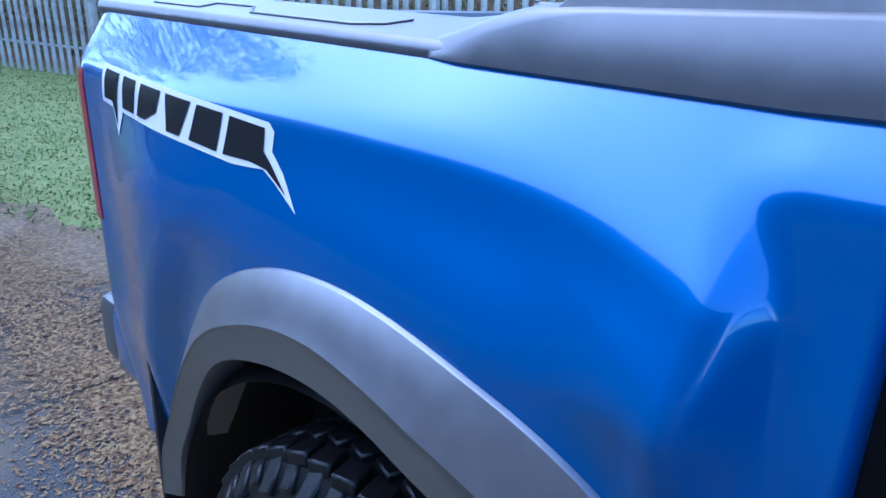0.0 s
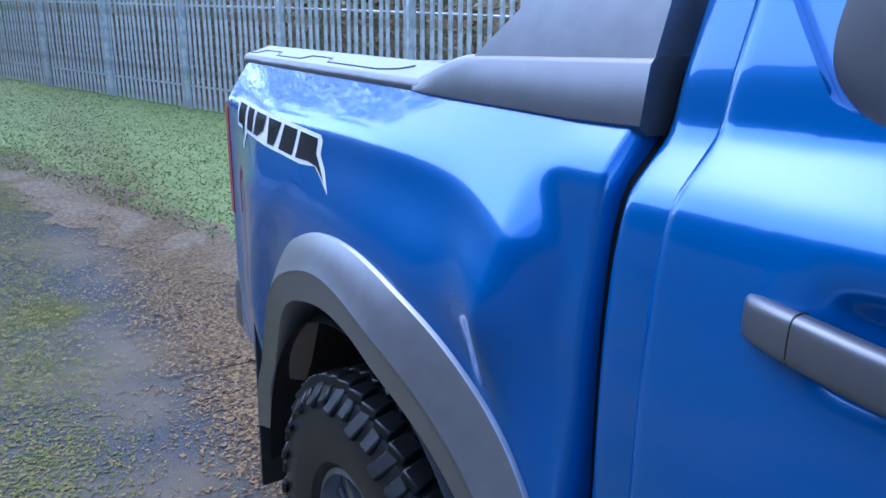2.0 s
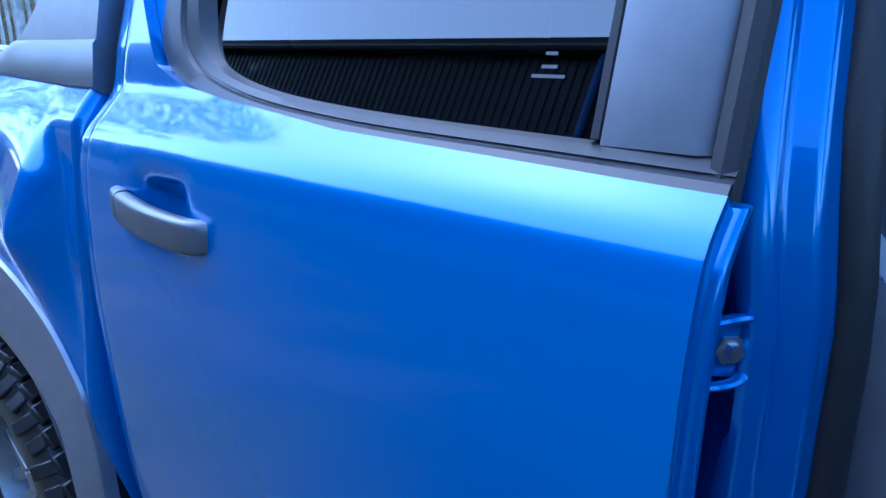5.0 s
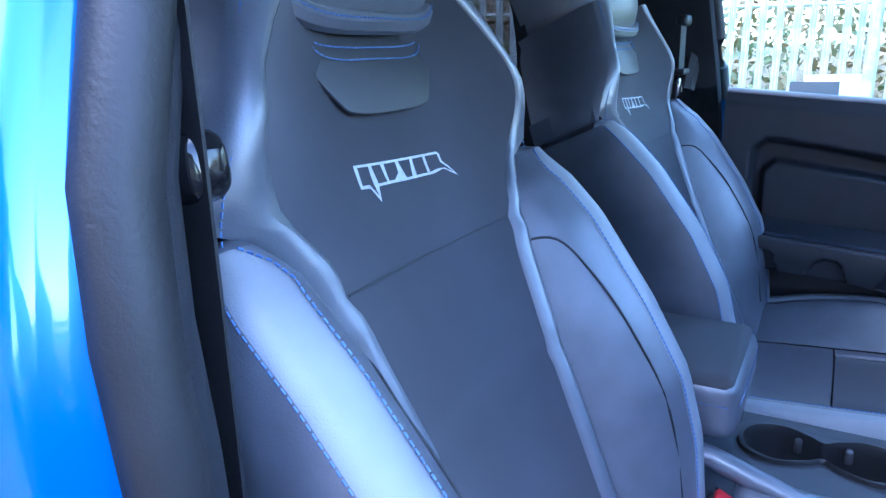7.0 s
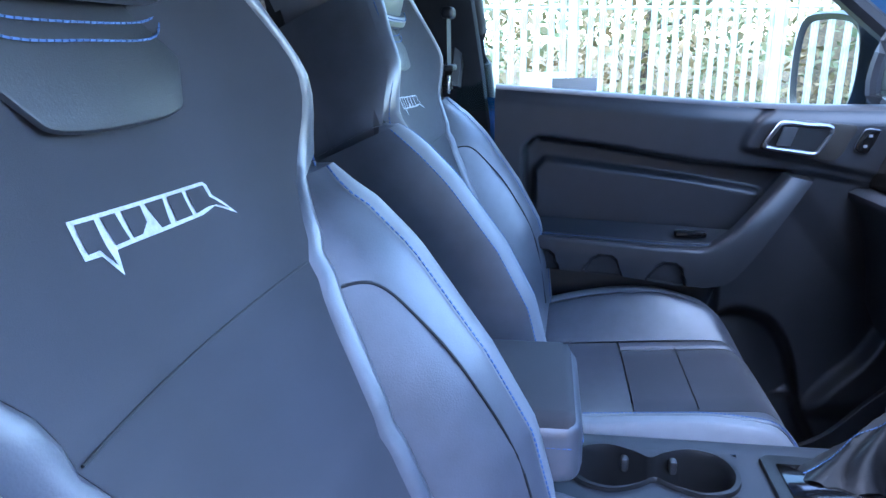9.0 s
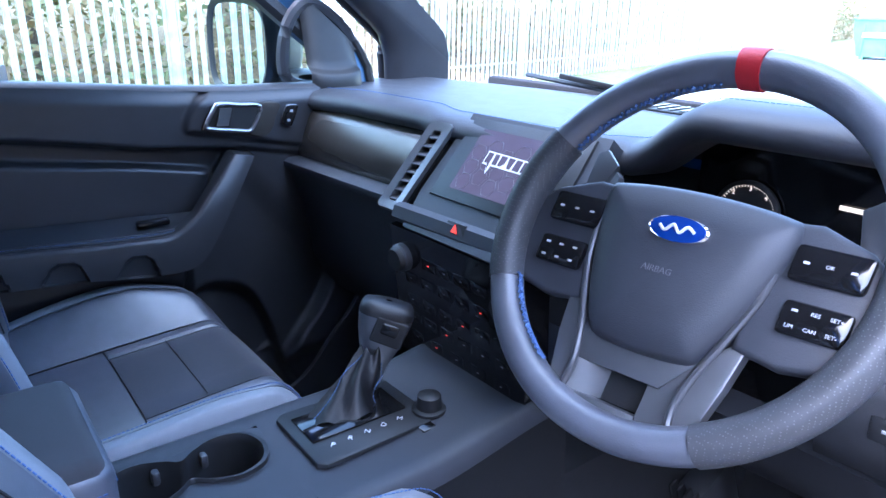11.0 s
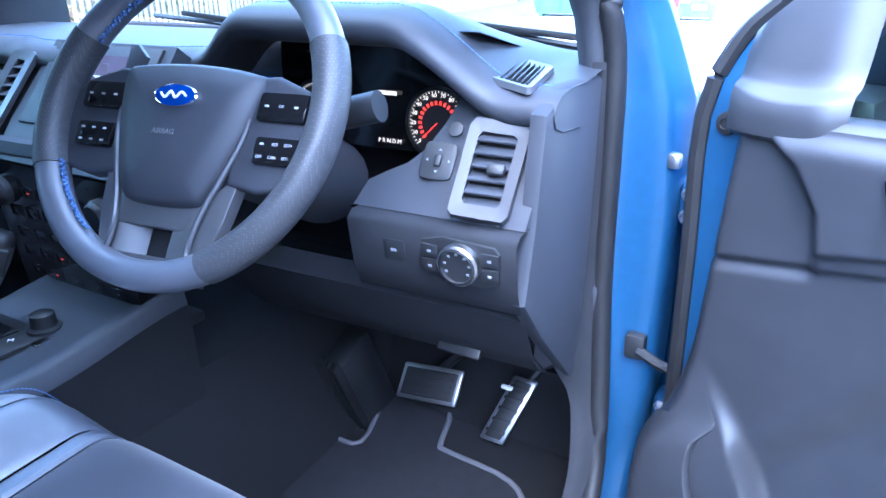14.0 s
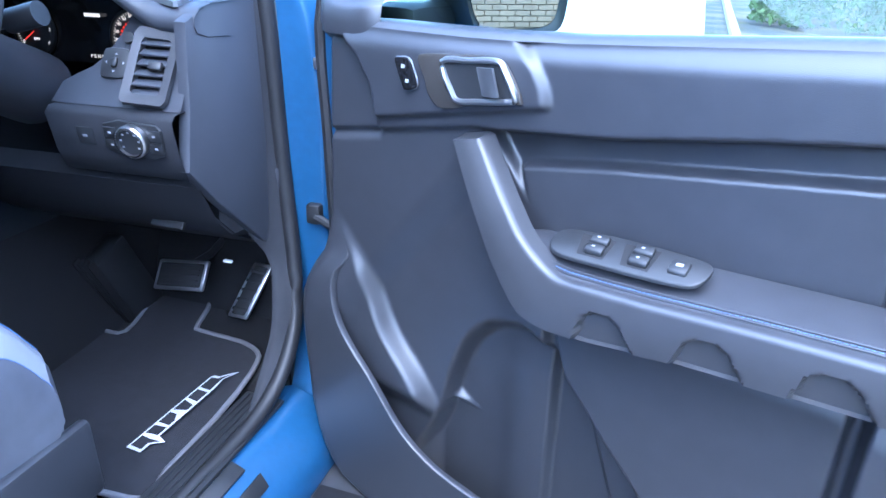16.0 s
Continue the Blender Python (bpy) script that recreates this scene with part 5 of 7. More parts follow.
    for j in range(17):
        k = j / 16
        z = lerp(1.512, 1.77, k)
        w = table(k, [(0, .085), (.06, .115), (.15, .135), (.5, .138), (.85, .122), (1, .09)])
        d = table(k, [(0, .0), (.05, .03), (.15, .052), (.5, .058), (.9, .04), (1, .0)])
        rows.append([P(w * c, z, d * (1 - abs(c) ** 3 * .7) if f else -.10) for c, f in ((-.96, 0), (-1.03, .0), (-1, 1), (-.85, 1), (-.45, 1), (0, 1), (.45, 1), (.85, 1), (1, 1), (1.03, 0), (.96, 0))])
    part("headrest", grid(rows, close_v=True), LEATHER, ob, "black leather headrest", angle=70)
    loop = smooth_path([P(x, z, f) for x, z, f in ((-.126, 1.63, .010), (-.114, 1.556, .014), (-.082, 1.521, .018), (0, 1.514, .022), (.082, 1.521, .018), (.114, 1.556, .014), (.126, 1.63, .010))], 6)
    part("headrest_fillet", tube(loop, .010, 8), LEATHER, ob)
    part("stitching", stitches([p + V(0, .010, .003) for p in loop], gap=.0055), STITCH, ob)
    def on_suede(p, more=0):
        """Emblem's own plane, x from its start and z along the back, laid on the dished panel."""
        z = 1.390 + p.y * .914
        x = .070 - p.x
        return P(x, z, face_f(x / inner(z), z) + .0010 + .0006 * more)
    emblem(Matrix.Translation((.002, .005, 0)) @ Matrix.Rotation(radians(-1.5), 4, "Z") @ Matrix.Diagonal((.131, .076, 1, 1)), ob, SILK, SUEDE, "silver thread emblem", cuts=3, shape=on_suede)
    # cushion
    fy, by, top = y0 + reach, y0 + .18, .955

    def cz(x, y):
        u = abs(x) / .26
        k = (y - by) / (fy - by)
        out = 1 + .55 * math.sin(math.pi * min(1, max(0, k))) * (1 if x * cx > 0 else 0)
        bol = .052 * out * step(.52, .86, u) * (1 - .35 * step(.6, 1, k))
        roll = -.10 * step(.80, 1.06, k) ** 2
        return top - .035 + .030 * k + bol + roll - .030 * step(.93, 1.0, u)

    def nose(y, x):
        """The front edge is rounded in plan."""
        return y - .05 * abs(x / .26) ** 4 * step(by, fy, y)
    ys = [by - .06 + (fy - by + .060) * i / 40 for i in range(41)]
    split = y0 + .36
    panels = (("cushion_rear", -.145, .145, LEATHER, "", ys[0], split), ("cushion_panel", -.114, .114, SUEDE, "charcoal suede cushion panel", split + .003, ys[-1]), ("cushion_band", .117, .145, LEATHER, "", split + .003, ys[-1]), ("cushion_band", -.145, -.117, LEATHER, "", split + .003, ys[-1]),
              ("cushion_bolster", .148, .216, LEATHER, "", ys[0], ys[-1]), ("cushion_bolster", -.216, -.148, LEATHER, "", ys[0], ys[-1]),
              ("cushion_stripe", .219, .258, PALE, "pale grey leather stripe", ys[0], ys[-1]), ("cushion_stripe", -.258, -.219, PALE, "pale grey leather stripe", ys[0], ys[-1]))
    for name, a, b, mat, lab, q0, q1 in panels:
        part(name, sheet([[V(cx + x, nose(y, x), cz(x, y) - .004 * step(.006, 0, min(abs(x - a), abs(x - b)))) for y in [lerp(q0, q1, i / 40) for i in range(41)]] for x in [lerp(a, b, i / 12) for i in range(13)]], .008), mat, ob, lab, angle=70)
    for s in (-1, 1):
        part("cushion_side", sheet([[V(cx + s * x, nose(y, .26) - .6 * max(0, d - .06), cz(.258, y) - d) for y in ys] for x, d in ((.262, .002), (.268, .02), (.270, .06), (.262, .13), (.25, .2))], .006), LEATHER, ob, angle=70)
        part("stitching", stitches([V(cx + s * .2625, nose(y, .26), cz(.258, y) - .003) for y in ys[2:]], gap=.0058), STITCH, ob)
        part("stitching", stitches([V(cx + s * .2175, nose(y, .218), cz(.2175, y) + .0015) for y in ys[2:]], gap=.0058), STITCH, ob)
        part("seat_skirt", rbox((cx + s * .266, y0 + .36, .735), (.022, .54, .13), .009), DOORP, ob, "grey plastic seat side cover")
        part("seat_rail", rbox((cx + s * .20, y0 + .38, .59), (.03, .56, .05), .005), BLACK, ob)
    part("cushion_nose", sheet([[V(cx + x, nose(fy, x) + d - .004, cz(x, fy) - h) for x in [-.26 + .026 * i for i in range(21)]] for d, h in ((0, -.001), (.010, .022), (.012, .05), (.0, .11), (-.03, .16))], .008), LEATHER, ob, angle=70)
    part("seam", tube([V(cx + x, split + .10, cz(x, split + .10) + .001) for x in [-.112 + .0224 * i for i in range(11)]], .0010, 6), BLACK, ob)
    return ob


drv = seat(.412, 1.668, .645, "black leather and suede sports seat for the driver with pale side stripes")
pas = seat(-.362, 1.663, .615, "black leather and suede sports seat for the passenger with pale side stripes")

# rear bench
bench = part("rear_bench", rbox((0, 1.05, .90), (1.36, .48, .14), .05, seg=3), LEATHER, truck, "black leather rear bench")
part("bench_back", rbox((0, .84, 1.20), (1.36, .14, .56), .05, pose(0, 0, 0, 12), seg=3), LEATHER, bench)
for x in (-.42, .42):
    part("rear_headrest", rbox((x, .80, 1.55), (.26, .10, .16), .04, seg=3), LEATHER, bench)

# seat belts
loop = part("belt_loop", rbox((.690, 1.722, 1.448), (.030, .036, .036), .012, seg=4, m=pose(0, 0, 0, 8)), GLOSS, truck, "black seat belt loop")
part("belt_web", sheet([[V(.700, y, 1.78), V(.698, y, 1.46), V(.70, y, 1.2), V(.70, y, .70)] for y in (1.742, 1.70)], .002), RUBBER, loop, "black woven belt")
loop = part("belt_loop", rbox((-.590, 1.690, 1.545), (.050, .024, .022), .008, seg=3), BLACK, truck, "black seat belt loop")
web = part("belt_web", sheet([[V(x, 1.690 + .002 * (i % 2), z) for z in (1.548, 1.50, 1.452)] for i, x in enumerate([-.614 + .006 * k for k in range(9)])], .002), RUBBER, loop, "black folded belt webbing", angle=20)
part("belt_guide", rbox((-.590, 1.690, 1.446), (.058, .024, .012), .004), BLACK, loop)
part("belt_tongue", rbox((-.562, 1.694, 1.417), (.024, .006, .034), .004), CHROME, truck, "metal seat belt tongue")
part("tongue_slot", rbox((-.562, 1.6985, 1.414), (.012, .002, .014), 0), BLACK, truck.children[-1])
part("belt_buckle", rbox((.152, 1.912, .945), (.026, .055, .075), .006, pose(0, 0, 0, -25)), BLACK, truck, "black seat belt buckle")
part("buckle_button", rbox((.153, 1.928, .980), (.020, .044, .012), .003, pose(0, 0, 0, -25)), RED, truck.children[-1], "red release button")


# ---- doors' inner trim, made once in a door's own frame: u from the hinge, w into the cabin, z up
def step_line(u):
    """Crease below the handle, running on as the recess's upper edge."""
    return table(u, [(.05, 1.142), (.211, 1.171), (.382, 1.203), (.577, 1.223), (.733, 1.249), (1.06, 1.295)])


def arm_z(u):
    """Height of the armrest's bright outer edge."""
    return table(u, [(.45, 1.10), (.50, 1.078), (.552, 1.060), (.608, 1.061), (.666, 1.064), (.786, 1.074), (1.06, 1.092)])


def arm_low(u):
    return table(u, [(.45, 1.06), (.507, .995), (.548, .984), (.602, .987), (.712, 1.003), (.80, 1.010), (1.06, 1.03)])


def door_top(u):
    return table(u, [(.05, 1.308), (.20, 1.315), (.373, 1.317), (.513, 1.322), (.709, 1.338), (1.06, 1.366)])


def trim_w(u, z):
    """Depth of the moulded trim."""
    c, top = step_line(u), door_top(u)
    w = .028 - .012 * step(top - .035, top, z) ** 2
    # raised panel round the release handle
    left = table(z, [(1.18, .212), (1.233, .203), (1.277, .175), (1.30, .143), (1.33, .09)])
    right = curve(z, [(1.19, .490), (1.225, .492), (1.25, .490), (1.275, .482), (1.30, .464), (1.33, .425)])
    low = 1.189 + .2 * (u - .215)
    w += .011 * step(left - .006, left + .008, u) * step(right + .013, right - .003, u) * step(low - .005, low + .006, z)
    w -= .010 * step(left + .004, left - .012, u) * step(c - .02, c, z)
    # below the crease
    inner = table(z, [(1.05, .505), (1.10, .47), (1.15, .432), (1.20, .395)])
    front = step(inner - .004, inner + .008, u)
    rec = front * step(.912, .898, u + .9 * max(0, min(z, c) - c + .030))
    w -= .010 * step(c + .004, c - .006, z) * (1 - front)
    w -= .046 * step(c + .002, c - .013, z) * rec
    pad = table(u, [(.42, 1.150), (.451, 1.163), (.578, 1.185), (.74, 1.207), (1.06, 1.25)])
    w += .020 * step(pad + .002, pad - .010, z) * step(.434, .452, u - .35 * (1.15 - z)) * rec * step(.890, .882, u + .8 * max(0, z - pad + .03))
    # flank that falls away from the step to the lower panel
    s = .913 + (u - .155) * 1.2
    w -= .016 * step(s + .012, s - .085, z) * (1 - front) * step(.08, .16, u)
    # under the armrest
    w += .012 * step(1.0, .95, z) * step(.45, .55, u)
    # recess of the loudspeaker under its arch
    a = curve(u, [(.25, .58), (.312, .69), (.340, .80), (.366, .862), (.400, .900), (.440, .916), (.479, .917), (.522, .895), (.563, .853), (.622, .786), (.671, .734), (.76, .62), (.86, .52), (1.06, .40)])
    d = z - lip_z(u)
    w -= .046 * step(a + .004, a - .040, z) * max(step(.02, .06, d), step(.74, .69, z) * step(.24, .30, u))
    w += .014 * math.exp(-((u - .46) / .040) ** 2) * step(.90, .82, z)
    # side wall that falls from the lower panel's edge into the pocket
    w += .034 * table(d if d < 0 else d / math.hypot(1, (lip_z(u + .01) - lip_z(u - .01)) / .02), [(-.40, .7), (-.10, .95), (-.002, 1), (.001, .97), (.004, .86), (.014, .22), (.019, .05), (.024, 0)]) * step(1.03, .82, z) * step(.66, .73, z) * step(.335, .285, u)
    # the front edge turns away
    w -= .045 * step(.035, 0, u - front_u(z)) ** 2
    return w


def lip_z(u):
    """Upper edge of the lower panel that stands in front of the door pocket."""
    return curve(u, [(.03, 1.10), (.13, .965), (.159, .92), (.207, .82), (.268, .745), (.317, .680), (.36, .645), (.42, .622), (.55, .608), (1.06, .60)])


def front_u(z):
    """Front edge of the trim along its height."""
    return curve(z, [(.44, .24), (.46, .16), (.49, .085), (.588, .040), (.70, .030), (.80, .026), (.87, .032), (.92, .052), (.973, .064), (1.083, .072), (1.201, .078), (1.306, .086), (1.345, .09)])


def door_trim(M, name, lab, parent, fine=True):
    rows = []
    nu, nz = (340, 270) if fine else (220, 180)
    for i in range(nu + 1):
        row = []
        for j in range(nz + 1):
            k = j / nz
            u0 = lerp(.10, .965, i / nu)
            z = lerp(.44, door_top(u0), k)
            u = lerp(front_u(z), .965, (i / nu))
            row.append(M @ V(u, trim_w(u, z), z))
        rows.append(row)
    d = part(name, grid(rows), DOORP, parent, lab, angle=88)
    # lower panel, standing clear of the door so that the pocket is open behind it
    rows = []
    for i in range(121):
        q = i / 120
        row = []
        top = lip_z(lerp(.095, .965, q))
        for k in [0, .003, .006, .012, .02] + [.02 + .98 * j / 24 for j in range(1, 25)]:
            z = lerp(top, .44, k)
            u = lerp(front_u(z), .965, q) if z < .90 else lerp(lerp(front_u(.90), .095, step(.90, .95, z)), .965, q)
            h = .028 + .012 * step(.45, .55, u) + .034 * step(1.03, .82, z) * lerp(1, .8, k) + lerp(.004, -.010, step(.90, .95, z)) - .006 * step(.008, 0, k)
            row.append(M @ V(u, h - .045 * step(.035, 0, u - front_u(z)) ** 2, z))
        inner = [row[0] + M.to_3x3() @ V(0, -g, -e) for g, e in ((.010, .10), (.008, .03), (.006, .001))]
        rows.append(inner + row)
    part("pocket_panel", grid(rows), DOORP, d, "lower door panel with an open pocket behind it", angle=60)
    # top roll of the sill
    part("door_sill_roll", grid([[M @ V(u, trim_w(u, door_top(u)) - a, door_top(u) + b) for a, b in ((0, 0), (.006, .007), (.018, .010), (.05, .008), (.075, .0))] for u in [.085 + .044 * i for i in range(21)]]), DOORP, d)
    # pull handle running on as the armrest's outer face, with cut-outs in its lower edge
    path = [(.364, 1.187, .406, 1.196, .047), (.392, 1.148, .438, 1.160, .062), (.428, 1.098, .474, 1.122, .078), (.466, 1.042, .506, 1.090, .088), (.507, .995, .552, 1.062, .094), (.552, .984, .590, 1.060, .096)]
    a, b = smooth_path([V(p[0], p[4], p[1]) for p in path], 10), smooth_path([V(p[2], p[4], p[3]) for p in path], 10)
    n = 96
    for i in range(1, n + 1):
        u, v = lerp(.552, .957, i / n), lerp(.590, .957, i / n)
        a.append(V(u, .096, arm_low(u)))
        b.append(V(v, .096, arm_z(v)))
    rows = []
    for p, q in zip(a, b):
        r = [p + V(0, -.075, -.012), p + V(0, -.030, -.004), p + V(0, -.008, 0)]
        for k in [.04 + .92 * j / 16 for j in range(17)]:
            c = p.lerp(q, k)
            cut = 0.0
            for u0 in (.590, .712, .834):
                t = c.x - u0 - .010 * k
                roof = table(t, [(-.004, -.2), (.004, .52), (.016, .66), (.034, .66), (.052, .50), (.074, .06), (.082, -.2)])
                cut = max(cut, step(roof + .02, roof - .08, k)) if -.004 < t < .082 else cut
            r.append(c + V(0, .003 * math.sin(math.pi * k) - .013 * cut, 0))
        r += [q + V(.001, -.003, .001), q + V(.003, -.010, .002), q + V(.008, -.028, .002)]
        rows.append([M @ x for x in r])
    e = [M @ (a[0].lerp(b[0], k) + V(0, -.030, .004)) for k in [j / (len(rows[0]) - 1) for j in range(len(rows[0]))]]
    part("pull_handle", grid([e] + rows), PULL, d, "satin grey door pull and armrest face", angle=50)
    # armrest top, piping
    us = [.468 + .0243 * i for i in range(21)]
    top = lambda u, k: M @ V(u + .03 * (1 - k) * step(.60, .49, u), lerp(.008, .086, k), arm_z(u) + lerp(min(.034, 1.096 + .05 * (u - .77) - arm_z(u)), -.001, k) + .003 * math.sin(math.pi * k))
    part("armrest_pad", grid([[top(u, k) for k in (0, .12, .25, .4, .55, .7, .8, .84, .87, .9, .95, 1.0)] for u in us]), ARMPAD, d, "black leather armrest top")
    for k in (.80, .885):
        part("armrest_piping", tube([top(u, k) + V(0, 0, .001) for u in us[1:]], .0016, 6), ARMPAD, d)
    part("stitching", stitches([top(u, .845) + V(0, 0, .0006) for u in us[1:]], gap=.006, length=.0045, r=.0004), STITCH, d)
    # release handle: plate, cup, ring, lever
    m = M @ Matrix.Translation((0, .041, 0)) @ pose(0, 0, 0, 90)
    bz = smooth_path([V(x, y, 0) for x, y in ((.303, 1.290), (.36, 1.297), (.424, 1.301), (.445, 1.288), (.466, 1.252), (.452, 1.246), (.40, 1.238), (.345, 1.225), (.322, 1.238), (.312, 1.262))], 4, closed=True)
    part("handle_plate", prism([(p.x, p.y) for p in bz], -.004, m, .002), TRIMWOOD, d, "smoked metal handle plate")
    cup = [(.346, 1.287), (.39, 1.293), (.430, 1.297), (.442, 1.286), (.459, 1.256), (.448, 1.250), (.40, 1.243), (.374, 1.240), (.362, 1.250)]
    cs = smooth_path([V(x, y, 0) for x, y in cup], 4, closed=True)
    part("handle_cup", prism([(p.x, p.y) for p in cs], -.002, m @ Matrix.Translation((0, 0, -.004)), 0), BLACK, d)
    part("handle_ring", tube([M @ V(p.x, .048, p.y) for p in cs], .0042, 8, closed=True), BRIGHT, d, "silver handle surround")
    part("release_lever", sheet([[M @ V(u + .30 * (1.288 - z), .049 + .008 * math.sin(math.pi * (u - .405) / .05), z + .1 * (u - .43)) for z in (1.290, 1.278, 1.266, 1.256)] for u in (.405, .415, .425, .432)], .004), BRIGHT, d, "silver release lever")
    lo = smooth_path([V(x, y, 0) for x, y in ((.262, 1.279), (.270, 1.284), (.284, 1.284), (.291, 1.276), (.300, 1.252), (.294, 1.244), (.281, 1.241), (.275, 1.247))], 4, closed=True)
    part("lock_switch", prism([(p.x, p.y) for p in lo], -.006, m, .002), GLOSS, d)
    part("lock_rim", tube([M @ V(p.x, .0425, p.y) for p in lo], .0014, 6, closed=True), TRIM_GREY, d)
    for u, z in ((.278, 1.273), (.285, 1.254)):
        part("lock_symbol", rbox(M @ V(u, .0472, z), (.006, .001, .005), .0, M.to_3x3().to_4x4()), DIM, d)
    return d


PULL = material("satin_grey_pull", (0.048, 0.049, 0.054), 0.36, 0.2, vary=0.06, bump=0.06, grain=900)
DM = basis((.811, 2.718, .008), (.947, -.321, 0), (-.321, -.947, 0), (0, 0, 1))
PM = Matrix(((0, 1, 0, -.655), (-1, 0, 0, 2.74), (0, 0, 1, .044), (0, 0, 0, 1)))
dd = door_trim(DM, "front_door", "open driver's door with moulded grey plastic trim", truck)
pd = door_trim(PM, "front_door", "closed passenger door with moulded grey plastic trim", truck, False)
for M, d, rear in ((DM, dd, 1), (PM, pd, 0)):
    part("door_skin", prism([(p[0], p[1]) for p in ((.035, 1.315), (.025, 1.08), (.035, .95), (.035, .80), (.03, .60), (.09, .48), (.22, .43), (.40, .42), (1.10, .42), (1.10, 1.345), (.5, 1.30))], .10, M @ Matrix.Translation((0, -.07, 0)) @ pose(0, 0, 0, 90), .012), PAINT, d, "blue painted door shell")
    # window frame and glass
    fr = smooth_path([M @ V(u, w, z) for u, w, z in ((.10, -.03, 1.34), (.22, -.05, 1.44), (.40, -.09, 1.60), (.58, -.125, 1.745), (.75, -.135, 1.775), (.98, -.135, 1.77), (1.03, -.10, 1.60), (1.06, -.04, 1.36))], 6)
    part("window_frame", tube(fr, .020, 8), BLACK, d)
    part("door_glass", grid([[M @ V(u, -.05 - .2 * (z - 1.33), z) for z in (1.31, lerp(1.33, min(1.76, 1.34 + max(0, (u - .10)) * .85), .5), min(1.76, 1.34 + max(0, (u - .10)) * .85))] for u in [.12 + .0465 * i for i in range(21)]]), TINT, d)
    # painted front edge of the shell, running up into the window frame, with its seal and a plug
    edge = [(lerp(.50, 1.30, j / 16), None) for j in range(17)]
    line = [V(table(z, [(.5, .10), (.6, .045), (.80, .036), (.967, .036), (1.136, .031), (1.27, .024), (1.30, .026)]), 0, z) for z, _ in edge]
    line += smooth_path([V(.034, 0, 1.345), V(.055, 0, 1.393), V(.081, 0, 1.425), V(.15, 0, 1.488), V(.30, 0, 1.60), V(.45, 0, 1.705)], 5)
    rows = []
    for p in line:
        t = step(1.30, 1.50, p.z)
        k = -.2 * max(0, p.z - 1.33)
        e = V(1, 0, 0).lerp(V(.62, 0, -.78), t)
        rows.append([M @ (p + e * g + V(0, h + k, 0)) for g, h in ((.004, -.10), (0, -.06), (.002, -.045), (.010, -.034), (.024, -.028), (.050, -.026), (.075, -.026))])
    part("door_edge", grid(rows), JAMB_SHADED, d, "blue painted door edge", angle=60)
    part("door_edge_seal", tube([M @ (p + V(1, 0, 0).lerp(V(.62, 0, -.78), step(1.30, 1.50, p.z)) * .010 + V(0, -.030 - .2 * max(0, p.z - 1.33), 0)) for p in line[6:]], .011, 8), RUBBER, d, "black door edge seal")
    part("edge_plug", lathe([(0, .004), (.006, .004), (.007, .006), (.012, .005), (.014, 0)], 20, basis(M @ V(.069, -.026, 1.296), M.to_3x3() @ V(1, 0, 0), (0, 0, 1), M.to_3x3() @ V(0, 1, 0))), RUBBER, d, "round black rubber plug")
    # corner cover: a rounded foot with a ledge, then a flat upper part
    rows = []
    for i in range(17):
        u = lerp(.090, .212, i / 16)
        k = i / 8 - 1
        r = .014 * abs(k) ** 4
        zt = 1.40 + .9 * (u - .09)
        lift = .008 * k * k
        rows.append([M @ V(u, w - r, z) for w, z in ((.020, 1.294), (.031, 1.300 + .1 * lift), (.033, 1.318), (.030, 1.334 + lift), (.026, 1.340 + lift), (.016, 1.345 + lift), (.011, 1.352 + lift), (.006, 1.368 + lift),
                                                    (lerp(.006, -.2 * (zt - 1.37), .5), lerp(1.376, zt, .5)), (-.2 * (zt - 1.37), zt), (-.2 * (zt - 1.37) - .02, zt + .004))])
    # the passenger's cover is blackened in colour to stand for its shade
    part("sail_cover", grid(rows), DOORP if rear else BLACK, d, "moulded corner cover with a ledge", angle=45)
    # mirror
    mg = [(p.x, p.y) for p in smooth_path([V(x, y, 0) for x, y in ((.0, -.045), (.03, -.080), (.10, -.084), (.170, -.084), (.198, -.062), (.204, .02), (.190, .085), (.15, .105), (.04, .10), (.0, .07), (-.008, .01))], 4, closed=True)]
    m3 = M.to_3x3()
    mm = basis(M @ V(.240, -.160, 1.378), m3 @ V(.042, -.195, 0), (0, 0, 1), m3 @ V(1, .21, 0))
    ring = [[mm @ V(.098 + (x - .098) * k, .008 + (y - .008) * k, h) for x, y in mg] for k, h in ((1.0, .0), (1.05, .006), (1.13, .010), (1.18, .0), (1.18, -.03), (1.05, -.09), (.7, -.13), (.1, -.14))]
    part("mirror_housing", grid(ring, close_v=True), BLACK, d, "black door mirror housing", angle=50)
    part("mirror_glass", prism(mg, .002, mm), MIRROR, d, "mirror glass")
    part("mirror_arm", rbox((0, 0, 0), (.09, .12, .07), .02, M @ Matrix.Translation((.17, -.11, 1.305))), BLACK, d)
SW = basis(DM @ V(0, .016, 1.089), DM.to_3x3() @ V(1, 0, .035), DM.to_3x3() @ V(0, .078, -.035), (0.0, 0.0, 1.0))
pl_o = smooth_path([V(x, y, 0) for x, y in ((.528, .040), (.540, .018), (.60, .012), (.69, .014), (.722, .022), (.718, .050), (.690, .060), (.60, .062), (.545, .060))], 4, closed=True)
pl = part("switch_panel", prism([(p.x, p.y) for p in pl_o], .005, SW @ Matrix.Translation((0, 0, -.0035)), .002), BLACK, dd, "black window switch panel")
